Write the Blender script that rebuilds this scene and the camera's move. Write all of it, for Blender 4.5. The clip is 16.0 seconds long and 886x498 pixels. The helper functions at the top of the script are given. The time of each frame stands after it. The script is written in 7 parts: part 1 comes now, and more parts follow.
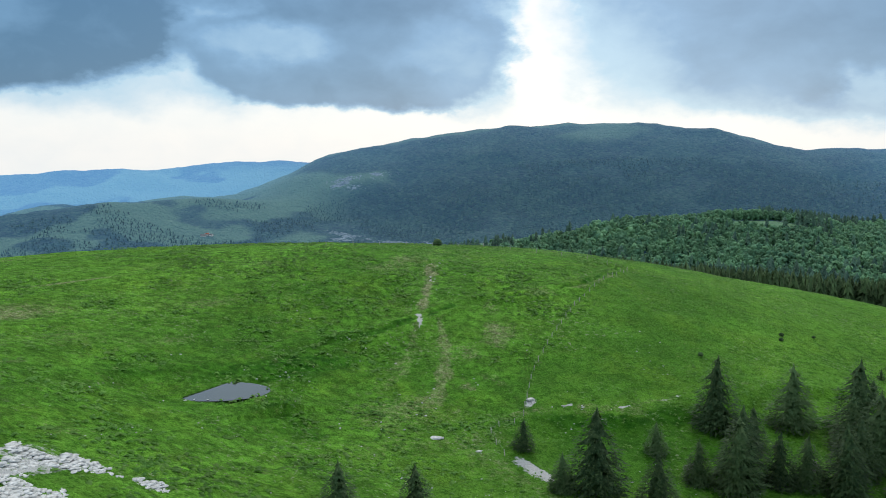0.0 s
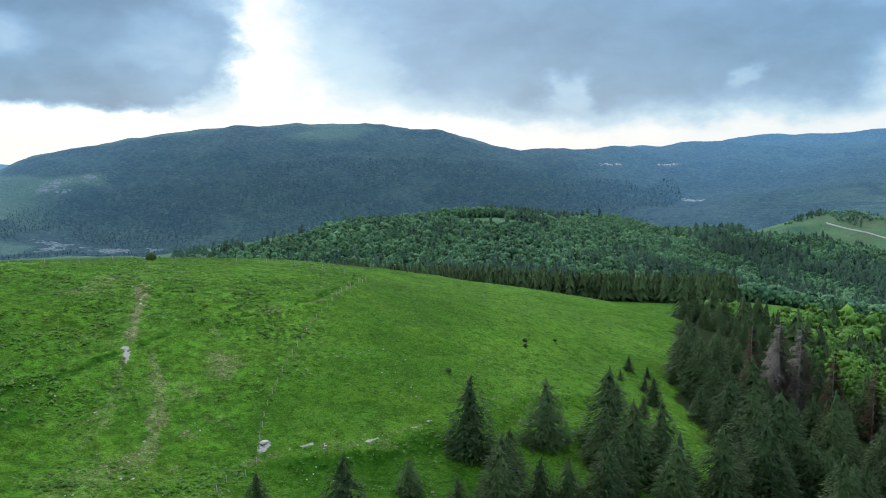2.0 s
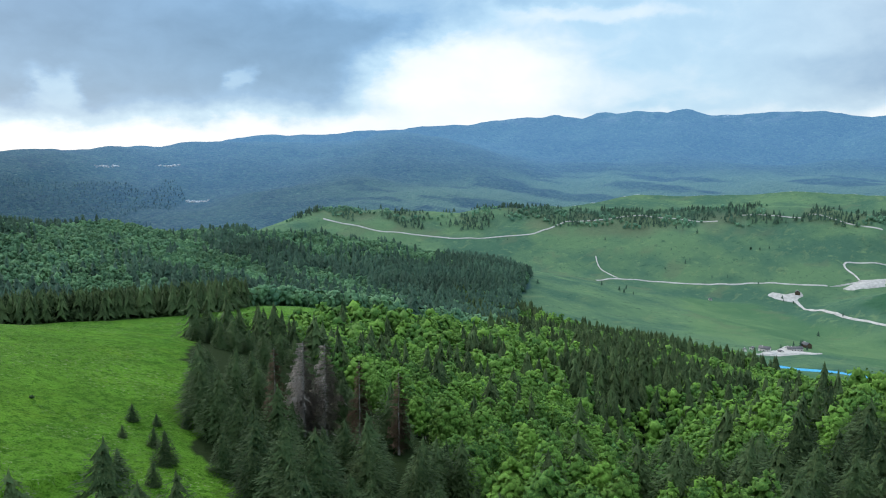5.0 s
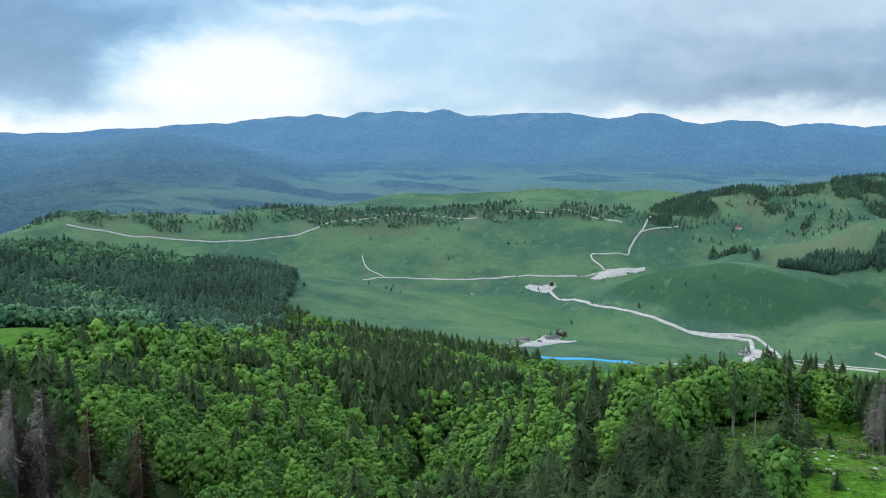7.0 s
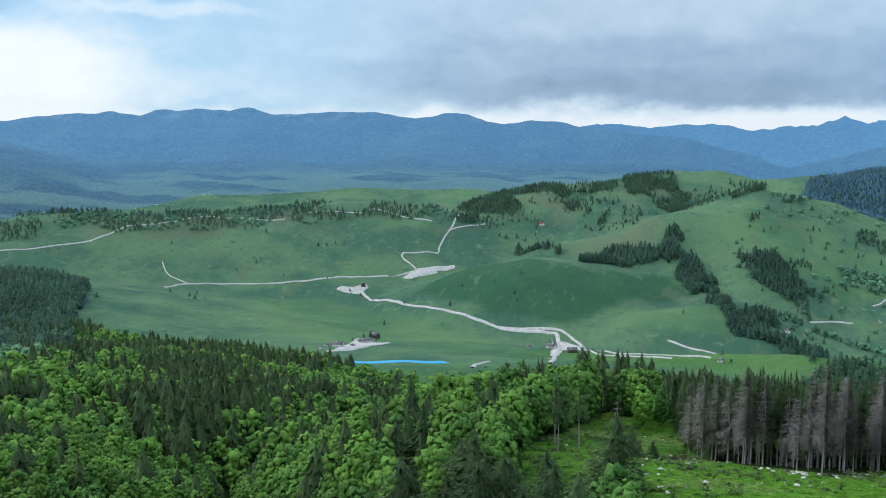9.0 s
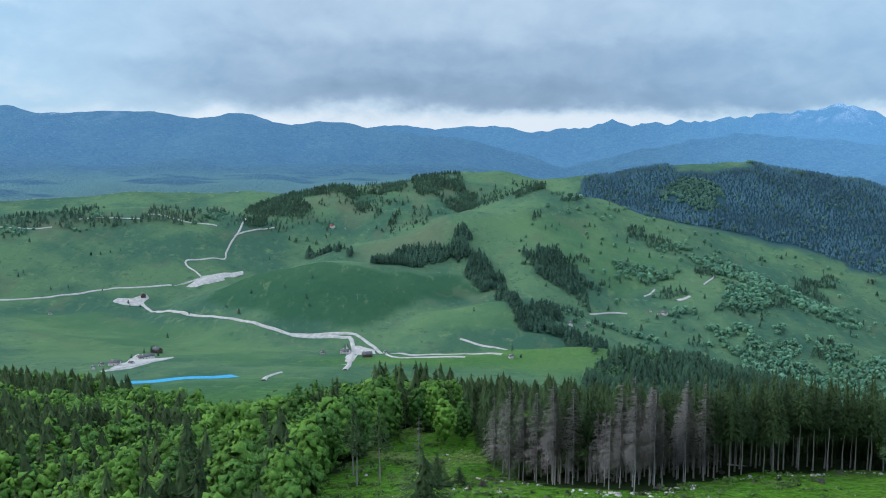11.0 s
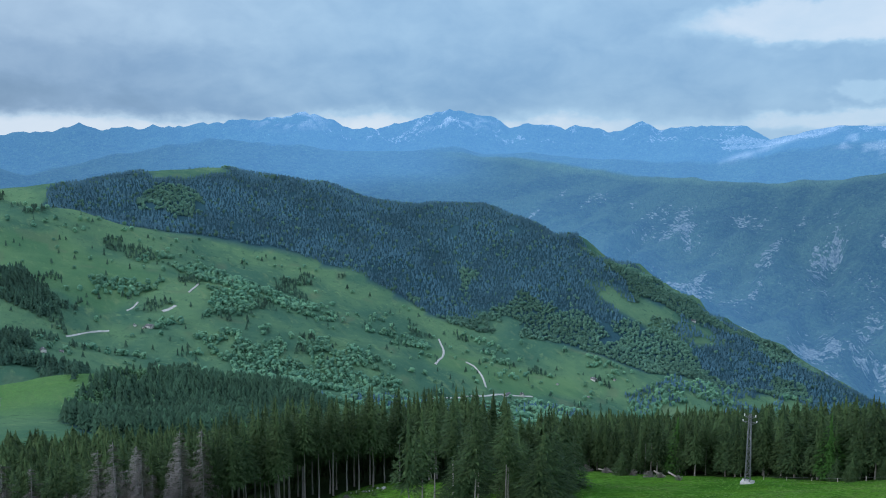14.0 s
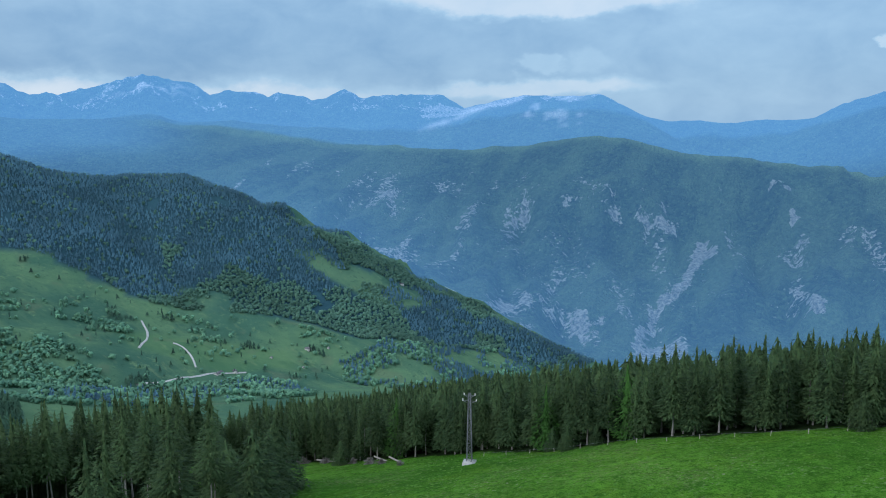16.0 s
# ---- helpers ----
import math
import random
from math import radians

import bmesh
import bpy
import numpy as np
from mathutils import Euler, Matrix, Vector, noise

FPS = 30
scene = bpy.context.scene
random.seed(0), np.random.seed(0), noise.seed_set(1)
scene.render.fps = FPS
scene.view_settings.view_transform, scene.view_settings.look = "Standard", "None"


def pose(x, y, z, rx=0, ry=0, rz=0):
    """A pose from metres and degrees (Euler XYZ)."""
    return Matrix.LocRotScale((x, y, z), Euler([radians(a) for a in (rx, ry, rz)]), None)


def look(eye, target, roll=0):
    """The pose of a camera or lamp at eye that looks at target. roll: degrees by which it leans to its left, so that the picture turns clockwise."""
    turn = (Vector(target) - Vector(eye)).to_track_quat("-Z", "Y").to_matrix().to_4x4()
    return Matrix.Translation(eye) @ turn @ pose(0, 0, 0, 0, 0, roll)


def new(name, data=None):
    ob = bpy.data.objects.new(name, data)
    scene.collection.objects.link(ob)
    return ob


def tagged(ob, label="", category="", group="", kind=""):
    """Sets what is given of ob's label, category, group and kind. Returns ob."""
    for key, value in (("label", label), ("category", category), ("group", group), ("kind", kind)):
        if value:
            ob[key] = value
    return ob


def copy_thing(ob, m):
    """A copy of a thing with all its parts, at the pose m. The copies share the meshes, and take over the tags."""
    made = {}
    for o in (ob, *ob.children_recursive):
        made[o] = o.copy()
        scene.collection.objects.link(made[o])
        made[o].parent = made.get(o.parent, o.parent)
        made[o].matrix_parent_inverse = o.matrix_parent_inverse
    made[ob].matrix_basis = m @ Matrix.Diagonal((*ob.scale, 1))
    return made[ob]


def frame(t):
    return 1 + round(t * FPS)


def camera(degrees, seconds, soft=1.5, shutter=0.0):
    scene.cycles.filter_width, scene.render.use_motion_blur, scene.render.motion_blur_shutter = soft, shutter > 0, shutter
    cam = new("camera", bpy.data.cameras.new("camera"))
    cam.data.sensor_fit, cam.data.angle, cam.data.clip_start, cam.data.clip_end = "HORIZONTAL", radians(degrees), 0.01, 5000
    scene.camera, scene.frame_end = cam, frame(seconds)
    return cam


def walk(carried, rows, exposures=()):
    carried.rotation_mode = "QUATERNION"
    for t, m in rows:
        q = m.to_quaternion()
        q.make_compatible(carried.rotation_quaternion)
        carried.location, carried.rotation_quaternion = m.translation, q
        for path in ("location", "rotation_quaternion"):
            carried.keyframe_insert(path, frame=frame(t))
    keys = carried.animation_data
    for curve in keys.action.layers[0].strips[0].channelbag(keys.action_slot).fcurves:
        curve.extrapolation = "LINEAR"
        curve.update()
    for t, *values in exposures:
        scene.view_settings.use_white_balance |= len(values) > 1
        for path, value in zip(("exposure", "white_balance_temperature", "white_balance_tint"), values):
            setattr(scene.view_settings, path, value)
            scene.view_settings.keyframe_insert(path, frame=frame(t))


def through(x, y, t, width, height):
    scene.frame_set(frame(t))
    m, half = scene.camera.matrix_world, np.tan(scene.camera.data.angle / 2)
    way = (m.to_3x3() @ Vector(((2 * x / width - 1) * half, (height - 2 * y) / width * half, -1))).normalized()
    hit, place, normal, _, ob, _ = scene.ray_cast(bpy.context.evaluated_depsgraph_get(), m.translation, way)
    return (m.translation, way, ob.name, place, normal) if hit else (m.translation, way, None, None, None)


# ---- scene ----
cam = camera(54.2, 16.0, soft=1.0)
# seconds, x, y, z, yaw, pitch: a level drone on a turning glide
PATH = [
    (0.0, 0.00, 0.00, 60.00, 0.00, -6.77),
    (0.5, 0.18, 6.07, 59.96, -3.94, -6.76),
    (1.0, 0.75, 12.22, 59.91, -8.21, -6.76),
    (1.5, 1.80, 18.18, 59.89, -13.04, -6.74),
    (2.0, 3.41, 24.03, 59.86, -17.66, -6.74),
    (2.5, 5.51, 29.72, 59.82, -22.47, -6.71),
    (3.0, 8.05, 35.20, 59.84, -27.80, -6.69),
    (3.5, 11.17, 40.47, 59.83, -33.22, -6.69),
    (4.0, 14.72, 45.36, 59.83, -38.93, -6.69),
    (4.5, 18.86, 49.95, 59.80, -44.62, -6.70),
    (5.0, 23.47, 54.19, 59.77, -49.65, -6.71),
    (7.5, 50.58, 70.15, 59.73, -68.69, -6.78),
    (8.0, 56.93, 72.35, 59.67, -72.23, -6.80),
    (10.5, 90.47, 78.42, 59.80, -86.80, -6.75),
    (11.0, 97.49, 78.46, 59.78, -91.53, -6.73),
    (11.5, 104.45, 77.89, 59.71, -96.79, -6.70),
    (12.0, 110.98, 76.71, 59.82, -102.07, -6.61),
    (12.5, 117.29, 74.89, 59.81, -108.02, -6.52),
    (13.0, 122.90, 72.65, 59.74, -113.74, -6.46),
    (13.5, 128.06, 69.85, 59.85, -119.50, -6.43),
    (14.0, 132.86, 66.73, 59.89, -125.03, -6.38),
    (14.5, 137.31, 63.14, 59.92, -130.46, -6.36),
    (15.0, 141.20, 59.41, 59.98, -135.81, -6.34),
    (15.5, 144.69, 55.43, 60.04, -140.43, -6.96),
    (16.0, 147.83, 51.23, 60.13, -144.24, -8.47),
]
walk(cam, [(t, pose(x, y, z, 90 + pitch, 0, yaw)) for t, x, y, z, yaw, pitch in PATH],
     exposures=[(0.0, 0.13, 6300, 10), (5.0, 0.33, 6350, 11), (10.5, 0.16, 5980, 11), (16.0, -0.02, 5720, 10)])

# ---- sky and sun ----
SUN_BEARING, SUN_HEIGHT = 14.0, 31.0
scene.view_settings.exposure = 0.0


class Web:
    """A short hand for wiring shader nodes."""

    def __init__(self, tree):
        self.tree = tree

    def node(self, kind, **values):
        n = self.tree.nodes.new(kind)
        for key, value in values.items():
            if key == "operation":
                n.operation = value
            elif key == "blend_type":
                n.blend_type = value
            elif key == "data_type":
                n.data_type = value
            else:
                self.put(n.inputs[key.replace("_", " ")], value)
        return n

    def put(self, socket, value):
        if hasattr(value, "is_output"):
            self.tree.links.new(value, socket)
        else:
            socket.default_value = value

    def math(self, operation, a, b=0.0, c=0.0):
        n = self.tree.nodes.new("ShaderNodeMath")
        n.operation = operation
        for socket, value in zip(n.inputs, (a, b, c)):
            self.put(socket, value)
        return n.outputs[0]

    def ramp(self, value, low, high, a=0.0, b=1.0):
        n = self.tree.nodes.new("ShaderNodeMapRange")
        n.interpolation_type = "SMOOTHSTEP"
        for socket, v in zip(n.inputs, (value, low, high, a, b)):
            self.put(socket, v)
        return n.outputs[0]

    def mix(self, factor, a, b, blend="MIX"):
        n = self.tree.nodes.new("ShaderNodeMix")
        n.data_type, n.blend_type = "RGBA", blend
        self.put(n.inputs[0], factor)
        for socket, v in ((n.inputs[6], a), (n.inputs[7], b)):
            self.put(socket, (*v, 1) if isinstance(v, tuple) and len(v) == 3 else v)
        return n.outputs[2]

    def noise(self, vector, scale, detail=4.0, rough=0.55, warp=0.0):
        n = self.tree.nodes.new("ShaderNodeTexNoise")
        if vector is not None:
            self.put(n.inputs["Vector"], vector)
        n.inputs["Scale"].default_value, n.inputs["Detail"].default_value = scale, detail
        n.inputs["Roughness"].default_value, n.inputs["Distortion"].default_value = rough, warp
        return n.outputs[0]


def make_sky():
    world = bpy.data.worlds.new("sky")
    scene.world = world
    world.use_nodes = True
    tree = world.node_tree
    tree.nodes.clear()
    w = Web(tree)
    coords = tree.nodes.new("ShaderNodeTexCoord").outputs["Generated"]
    parts = tree.nodes.new("ShaderNodeSeparateXYZ")
    w.put(parts.inputs[0], coords)
    x, y, z = parts.outputs
    bearing = w.math("MULTIPLY", w.math("ARCTAN2", x, y), 57.2958)
    height = w.math("MULTIPLY", w.math("ARCSINE", z), 57.2958)
    # the outlines of the clouds are frayed by noise at three scales
    place = tree.nodes.new("ShaderNodeCombineXYZ")
    w.put(place.inputs[0], w.math("MULTIPLY", bearing, 0.26))
    w.put(place.inputs[1], w.math("MULTIPLY", height, 0.42))
    shifted = tree.nodes.new("ShaderNodeVectorMath")
    shifted.operation = "ADD"
    w.put(shifted.inputs[0], place.outputs[0])
    shifted.inputs[1].default_value = (31.0, 17.0, 5.0)
    one = w.math("SUBTRACT", w.noise(place.outputs[0], 0.55, 7, 0.58), 0.5)
    two = w.math("SUBTRACT", w.noise(shifted.outputs[0], 0.7, 7, 0.58), 0.5)
    b_off = w.math("MULTIPLY_ADD", one, 9.0, bearing)
    h_off = w.math("MULTIPLY_ADD", two, 3.6, height)

    def bank(b, h, wb, wh, edge):
        u = w.math("DIVIDE", w.math("SUBTRACT", b_off, b), wb)
        v = w.math("DIVIDE", w.math("SUBTRACT", h_off, h), wh)
        r = w.math("SQRT", w.math("ADD", w.math("MULTIPLY", u, u), w.math("MULTIPLY", v, v)))
        return w.ramp(r, 1.0 + edge, 1.0 - edge)

    # how light the deck is: white along the horizon, grey-blue above, then bank over bank
    rim = w.ramp(bearing, 128.0, 152.0, w.ramp(bearing, 10.0, 40.0, 0.95, 0.88), 0.6)
    light = w.ramp(h_off, 1.5, 3.2, rim, w.ramp(bearing, 40.0, 75.0, 0.76, 0.56))
    for b, h, wb, wh, edge, cover, shade in CLOUDS:
        light = w.math("ADD", light, w.math("MULTIPLY", w.math("MULTIPLY", bank(b, h, wb, wh, edge), cover), w.math("SUBTRACT", shade, light)))
    billow = w.math("SUBTRACT", w.noise(shifted.outputs[0], 1.1, 6, 0.55, 0.3), 0.5)
    light = w.math("MULTIPLY_ADD", billow, w.ramp(light, 0.55, 0.95, 0.34, 0.1), light)
    tones = tree.nodes.new("ShaderNodeValToRGB")
    tones.color_ramp.interpolation = "LINEAR"
    for at, colour in ((0.38, (0.17, 0.35, 0.56)), (0.7, (0.40, 0.60, 0.75))):
        tones.color_ramp.elements.new(at).color = (*colour, 1)
    tones.color_ramp.elements[0].color = (0.045, 0.155, 0.29, 1)
    tones.color_ramp.elements[-1].color = (0.95, 0.93, 0.885, 1)
    w.put(tones.inputs[0], light)
    # away from the storm the deck is greyer
    grey = w.mix(w.ramp(bearing, 60.0, 85.0, 0.0, w.ramp(bearing, 95.0, 125.0, 0.5, 0.15)), tones.outputs[0], w.mix(light, (0.1, 0.16, 0.24), (0.86, 0.9, 0.92)))
    # overhead the deck is thinner and lets more light through
    cloud = w.mix(w.ramp(height, 12.0, 50.0), grey, (0.86, 0.95, 1.06))
    clear = tree.nodes.new("ShaderNodeTexSky")
    clear.sky_type, clear.sun_disc = "NISHITA", False
    clear.sun_elevation, clear.sun_rotation = radians(SUN_HEIGHT), radians(SUN_BEARING)
    ground = tree.nodes.new("ShaderNodeBackground")
    w.put(ground.inputs[0], cloud)
    ground.inputs[1].default_value = 1.0
    blue = tree.nodes.new("ShaderNodeBackground")
    w.put(blue.inputs[0], clear.outputs[0])
    blue.inputs[1].default_value = 0.1
    join = tree.nodes.new("ShaderNodeMixShader")
    join.inputs[0].default_value = 0.12
    w.put(join.inputs[1], ground.outputs[0])
    w.put(join.inputs[2], blue.outputs[0])
    out = tree.nodes.new("ShaderNodeOutputWorld")
    w.put(out.inputs[0], join.outputs[0])


# bearing, height, half widths, softness of the edge, cover, lightness; later ones lie in front
CLOUDS = [
    (-28.5, 7.6, 13.5, 4.3, 0.12, 1.0, 0.0), (-29.0, 8.4, 4.0, 1.6, 0.5, 0.6, 0.3), (-15.0, 4.7, 2.4, 1.7, 0.4, 0.8, 0.7),
    (-5.5, 5.7, 11.0, 3.7, 0.1, 1.0, 0.2), (-11.5, 6.7, 3.2, 1.3, 0.6, 0.75, 0.62), (0.5, 5.4, 3.6, 2.6, 0.6, 0.6, 0.6),
    (-6.0, 4.0, 6.0, 0.9, 0.6, 0.6, 0.14), (-6.0, 10.0, 12.0, 1.8, 0.5, 0.9, 0.08), (7.0, 6.0, 2.7, 6.5, 0.45, 1.0, 1.02),
    (29.0, 8.0, 20.0, 6.0, 0.25, 1.0, 0.25), (33.0, 6.2, 14.0, 3.2, 0.7, 0.75, 0.16), (11.5, 5.6, 4.0, 3.0, 0.8, 0.75, 0.72),
    (26.0, 3.7, 1.3, 1.3, 0.6, 0.6, 0.8), (37.0, 4.0, 0.9, 0.8, 0.6, 0.5, 0.72), (20.0, 4.2, 3.0, 1.6, 0.8, 0.4, 0.55),
    (88.0, 6.6, 21.0, 4.2, 0.3, 0.9, 0.52), (66.0, 6.5, 9.0, 4.4, 0.6, 0.85, 0.72), (52.0, 4.6, 7.2, 2.9, 0.45, 0.95, 0.93),
    (48.0, 10.2, 10.0, 1.7, 0.4, 0.9, 0.5), (61.0, 4.0, 5.0, 1.0, 0.8, 0.5, 0.85), (60.0, 8.4, 6.0, 0.5, 0.7, 0.6, 0.9),
    (104.0, 4.7, 30.0, 2.2, 0.25, 0.9, 0.42), (93.0, 3.5, 14.0, 0.9, 0.6, 0.75, 0.27), (105.0, 9.6, 34.0, 2.6, 0.6, 0.7, 0.66),
    (119.0, 6.3, 9.0, 2.4, 0.8, 0.6, 0.62), (133.0, 4.6, 12.0, 2.2, 0.6, 0.6, 0.47), (160.0, 5.0, 18.0, 4.0, 0.7, 0.8, 0.57),
    (151.0, 7.9, 10.5, 1.4, 0.25, 0.95, 0.84), (150.0, 3.7, 1.3, 0.55, 0.3, 0.8, 0.72), (153.5, 3.9, 1.7, 0.7, 0.35, 0.7, 0.68),
    (150.0, 2.2, 8.0, 0.6, 0.5, 0.75, 0.84), (171.5, 4.7, 0.7, 0.4, 0.3, 0.9, 0.8), (163.0, 6.3, 5.0, 0.8, 0.7, 0.5, 0.68),
]
make_sky()

sun = new("sun", bpy.data.lights.new("sun", "SUN"))
sun.data.energy, sun.data.angle, sun.data.color = 1.45, radians(24), (1.0, 0.95, 0.88)
b, h = radians(SUN_BEARING), radians(SUN_HEIGHT)
toward = Vector((math.sin(b) * math.cos(h), math.cos(b) * math.cos(h), math.sin(h)))
sun.matrix_world = look(toward * 300, (0, 0, 0))


# ---- materials ----
def surface(name, rough=0.9):
    m = bpy.data.materials.new(name)
    m.use_nodes = True
    w = Web(m.node_tree)
    shade = m.node_tree.nodes["Principled BSDF"]
    shade.inputs["Roughness"].default_value = rough
    shade.inputs["Specular IOR Level"].default_value = 0.15
    return m, w, shade


def position(w):
    return w.tree.nodes.new("ShaderNodeNewGeometry").outputs["Position"]


def attr(w, name):
    n = w.tree.nodes.new("ShaderNodeAttribute")
    n.attribute_name = name
    return n.outputs["Fac"]


def bump(w, shade, value, strength, distance):
    n = w.tree.nodes.new("ShaderNodeBump")
    n.inputs["Strength"].default_value, n.inputs["Distance"].default_value = strength, distance
    w.put(n.inputs["Height"], value)
    w.put(shade.inputs["Normal"], n.outputs[0])


def make_meadow():
    m, w, shade = surface("meadow_grass", 0.95)
    shade.inputs["Specular IOR Level"].default_value = 0.05
    p = position(w)
    broad, patch, tuft = w.noise(p, 0.012, 4), w.noise(p, 0.07, 5, 0.6), w.noise(p, 0.55, 5, 0.7)
    blade = w.noise(p, 2.6, 4, 0.75)
    green = w.mix(w.ramp(broad, 0.35, 0.65), (0.062, 0.175, 0.014), (0.1, 0.235, 0.022))
    green = w.mix(w.ramp(patch, 0.45, 0.75, 0.0, 0.7), green, (0.125, 0.25, 0.02))
    sweep = w.noise(p, 0.024, 5, 0.65, 0.4)
    green = w.mix(1.0, green, w.ramp(sweep, 0.32, 0.68, 0.86, 1.14), "MULTIPLY")
    green = w.mix(1.0, green, w.ramp(w.noise(p, 0.16, 5, 0.7, 0.5), 0.34, 0.66, 0.88, 1.38), "MULTIPLY")
    green = w.mix(w.ramp(tuft, 0.36, 0.52, 0.8, 0.0), green, (0.032, 0.115, 0.006))
    green = w.mix(w.ramp(blade, 0.5, 0.66, 0.0, 0.6), green, (0.13, 0.31, 0.035))
    green = w.mix(w.ramp(blade, 0.38, 0.48, 0.8, 0.0), green, (0.028, 0.105, 0.005))
    # lush dark strips, the dell's painted shade, dry patches, pale specks of stone
    dry = attr(w, "dry")
    green = w.mix(w.ramp(dry, -0.05, -0.6), green, w.mix(w.ramp(tuft, 0.4, 0.6), (0.022, 0.098, 0.005), (0.05, 0.165, 0.01)))
    speck = w.math("MULTIPLY_ADD", w.noise(p, 0.9, 5, 0.7), 1.1, -0.55)
    green = w.mix(w.ramp(w.math("ADD", dry, speck), 0.34, 0.85), green, w.mix(w.ramp(blade, 0.4, 0.6), (0.13, 0.16, 0.04), (0.34, 0.34, 0.19)))
    pale = w.math("MULTIPLY", w.ramp(w.noise(p, 1.1, 3, 0.7), 0.6, 0.66), w.ramp(w.noise(p, 0.05, 3), 0.46, 0.6))
    hump, rough = w.noise(p, 0.42, 4, 0.6, 0.8), attr(w, "rough")
    green = w.mix(1.0, green, w.ramp(hump, 0.36, 0.64, w.ramp(rough, 0.0, 1.0, 0.98, 0.8), w.ramp(rough, 0.0, 1.0, 1.16, 1.42)), "MULTIPLY")
    green = w.mix(w.ramp(w.noise(p, 0.3, 6, 0.8), 0.56, 0.7, 0.0, w.ramp(rough, 0.0, 1.0, 0.15, 0.55)), green, (0.17, 0.2, 0.06))
    green = w.mix(w.math("MULTIPLY", pale, 0.8), green, (0.3, 0.33, 0.2))
    # broad noise paints sunlit patches on the far pasture as lighter grass
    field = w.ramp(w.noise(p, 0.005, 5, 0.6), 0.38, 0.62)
    # far grass is bluer, with haze worked into its colour
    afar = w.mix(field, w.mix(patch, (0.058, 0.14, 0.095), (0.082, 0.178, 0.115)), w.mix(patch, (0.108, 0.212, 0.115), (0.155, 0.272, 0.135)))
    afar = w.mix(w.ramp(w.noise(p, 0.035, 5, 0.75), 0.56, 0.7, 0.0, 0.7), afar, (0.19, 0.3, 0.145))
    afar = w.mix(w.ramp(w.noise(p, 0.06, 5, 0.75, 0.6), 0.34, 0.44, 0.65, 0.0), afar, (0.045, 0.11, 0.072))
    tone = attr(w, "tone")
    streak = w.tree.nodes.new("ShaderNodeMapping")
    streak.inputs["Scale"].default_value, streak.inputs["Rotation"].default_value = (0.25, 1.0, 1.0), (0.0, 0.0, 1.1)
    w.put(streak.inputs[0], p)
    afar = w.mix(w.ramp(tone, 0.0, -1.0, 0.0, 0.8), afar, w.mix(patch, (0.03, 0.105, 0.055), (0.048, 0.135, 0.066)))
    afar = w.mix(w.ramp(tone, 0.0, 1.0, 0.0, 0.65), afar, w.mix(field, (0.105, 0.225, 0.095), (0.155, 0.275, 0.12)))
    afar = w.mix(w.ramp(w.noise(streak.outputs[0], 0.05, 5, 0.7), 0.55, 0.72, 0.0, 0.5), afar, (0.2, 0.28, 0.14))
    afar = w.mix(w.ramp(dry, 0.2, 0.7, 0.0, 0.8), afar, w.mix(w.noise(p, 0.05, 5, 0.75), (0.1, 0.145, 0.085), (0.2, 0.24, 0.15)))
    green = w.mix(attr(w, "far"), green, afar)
    # forest floor: near-black green close by, blue with painted haze afar
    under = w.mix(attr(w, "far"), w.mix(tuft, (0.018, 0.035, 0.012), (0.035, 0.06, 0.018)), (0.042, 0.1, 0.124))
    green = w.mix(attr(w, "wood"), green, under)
    stone = w.mix(blade, (0.42, 0.41, 0.38), (0.8, 0.78, 0.74))
    green = w.mix(w.ramp(w.math("ADD", attr(w, "rock"), w.math("MULTIPLY", speck, 0.9)), 0.42, 0.6), green, stone)
    w.put(shade.inputs["Base Color"], green)
    bump(w, shade, w.math("ADD", w.math("ADD", w.noise(p, 1.6, 4, 0.7), blade), w.math("ADD", w.math("MULTIPLY", hump, 1.6), w.math("MULTIPLY", patch, 2.0))), 0.9, 0.7)
    return m


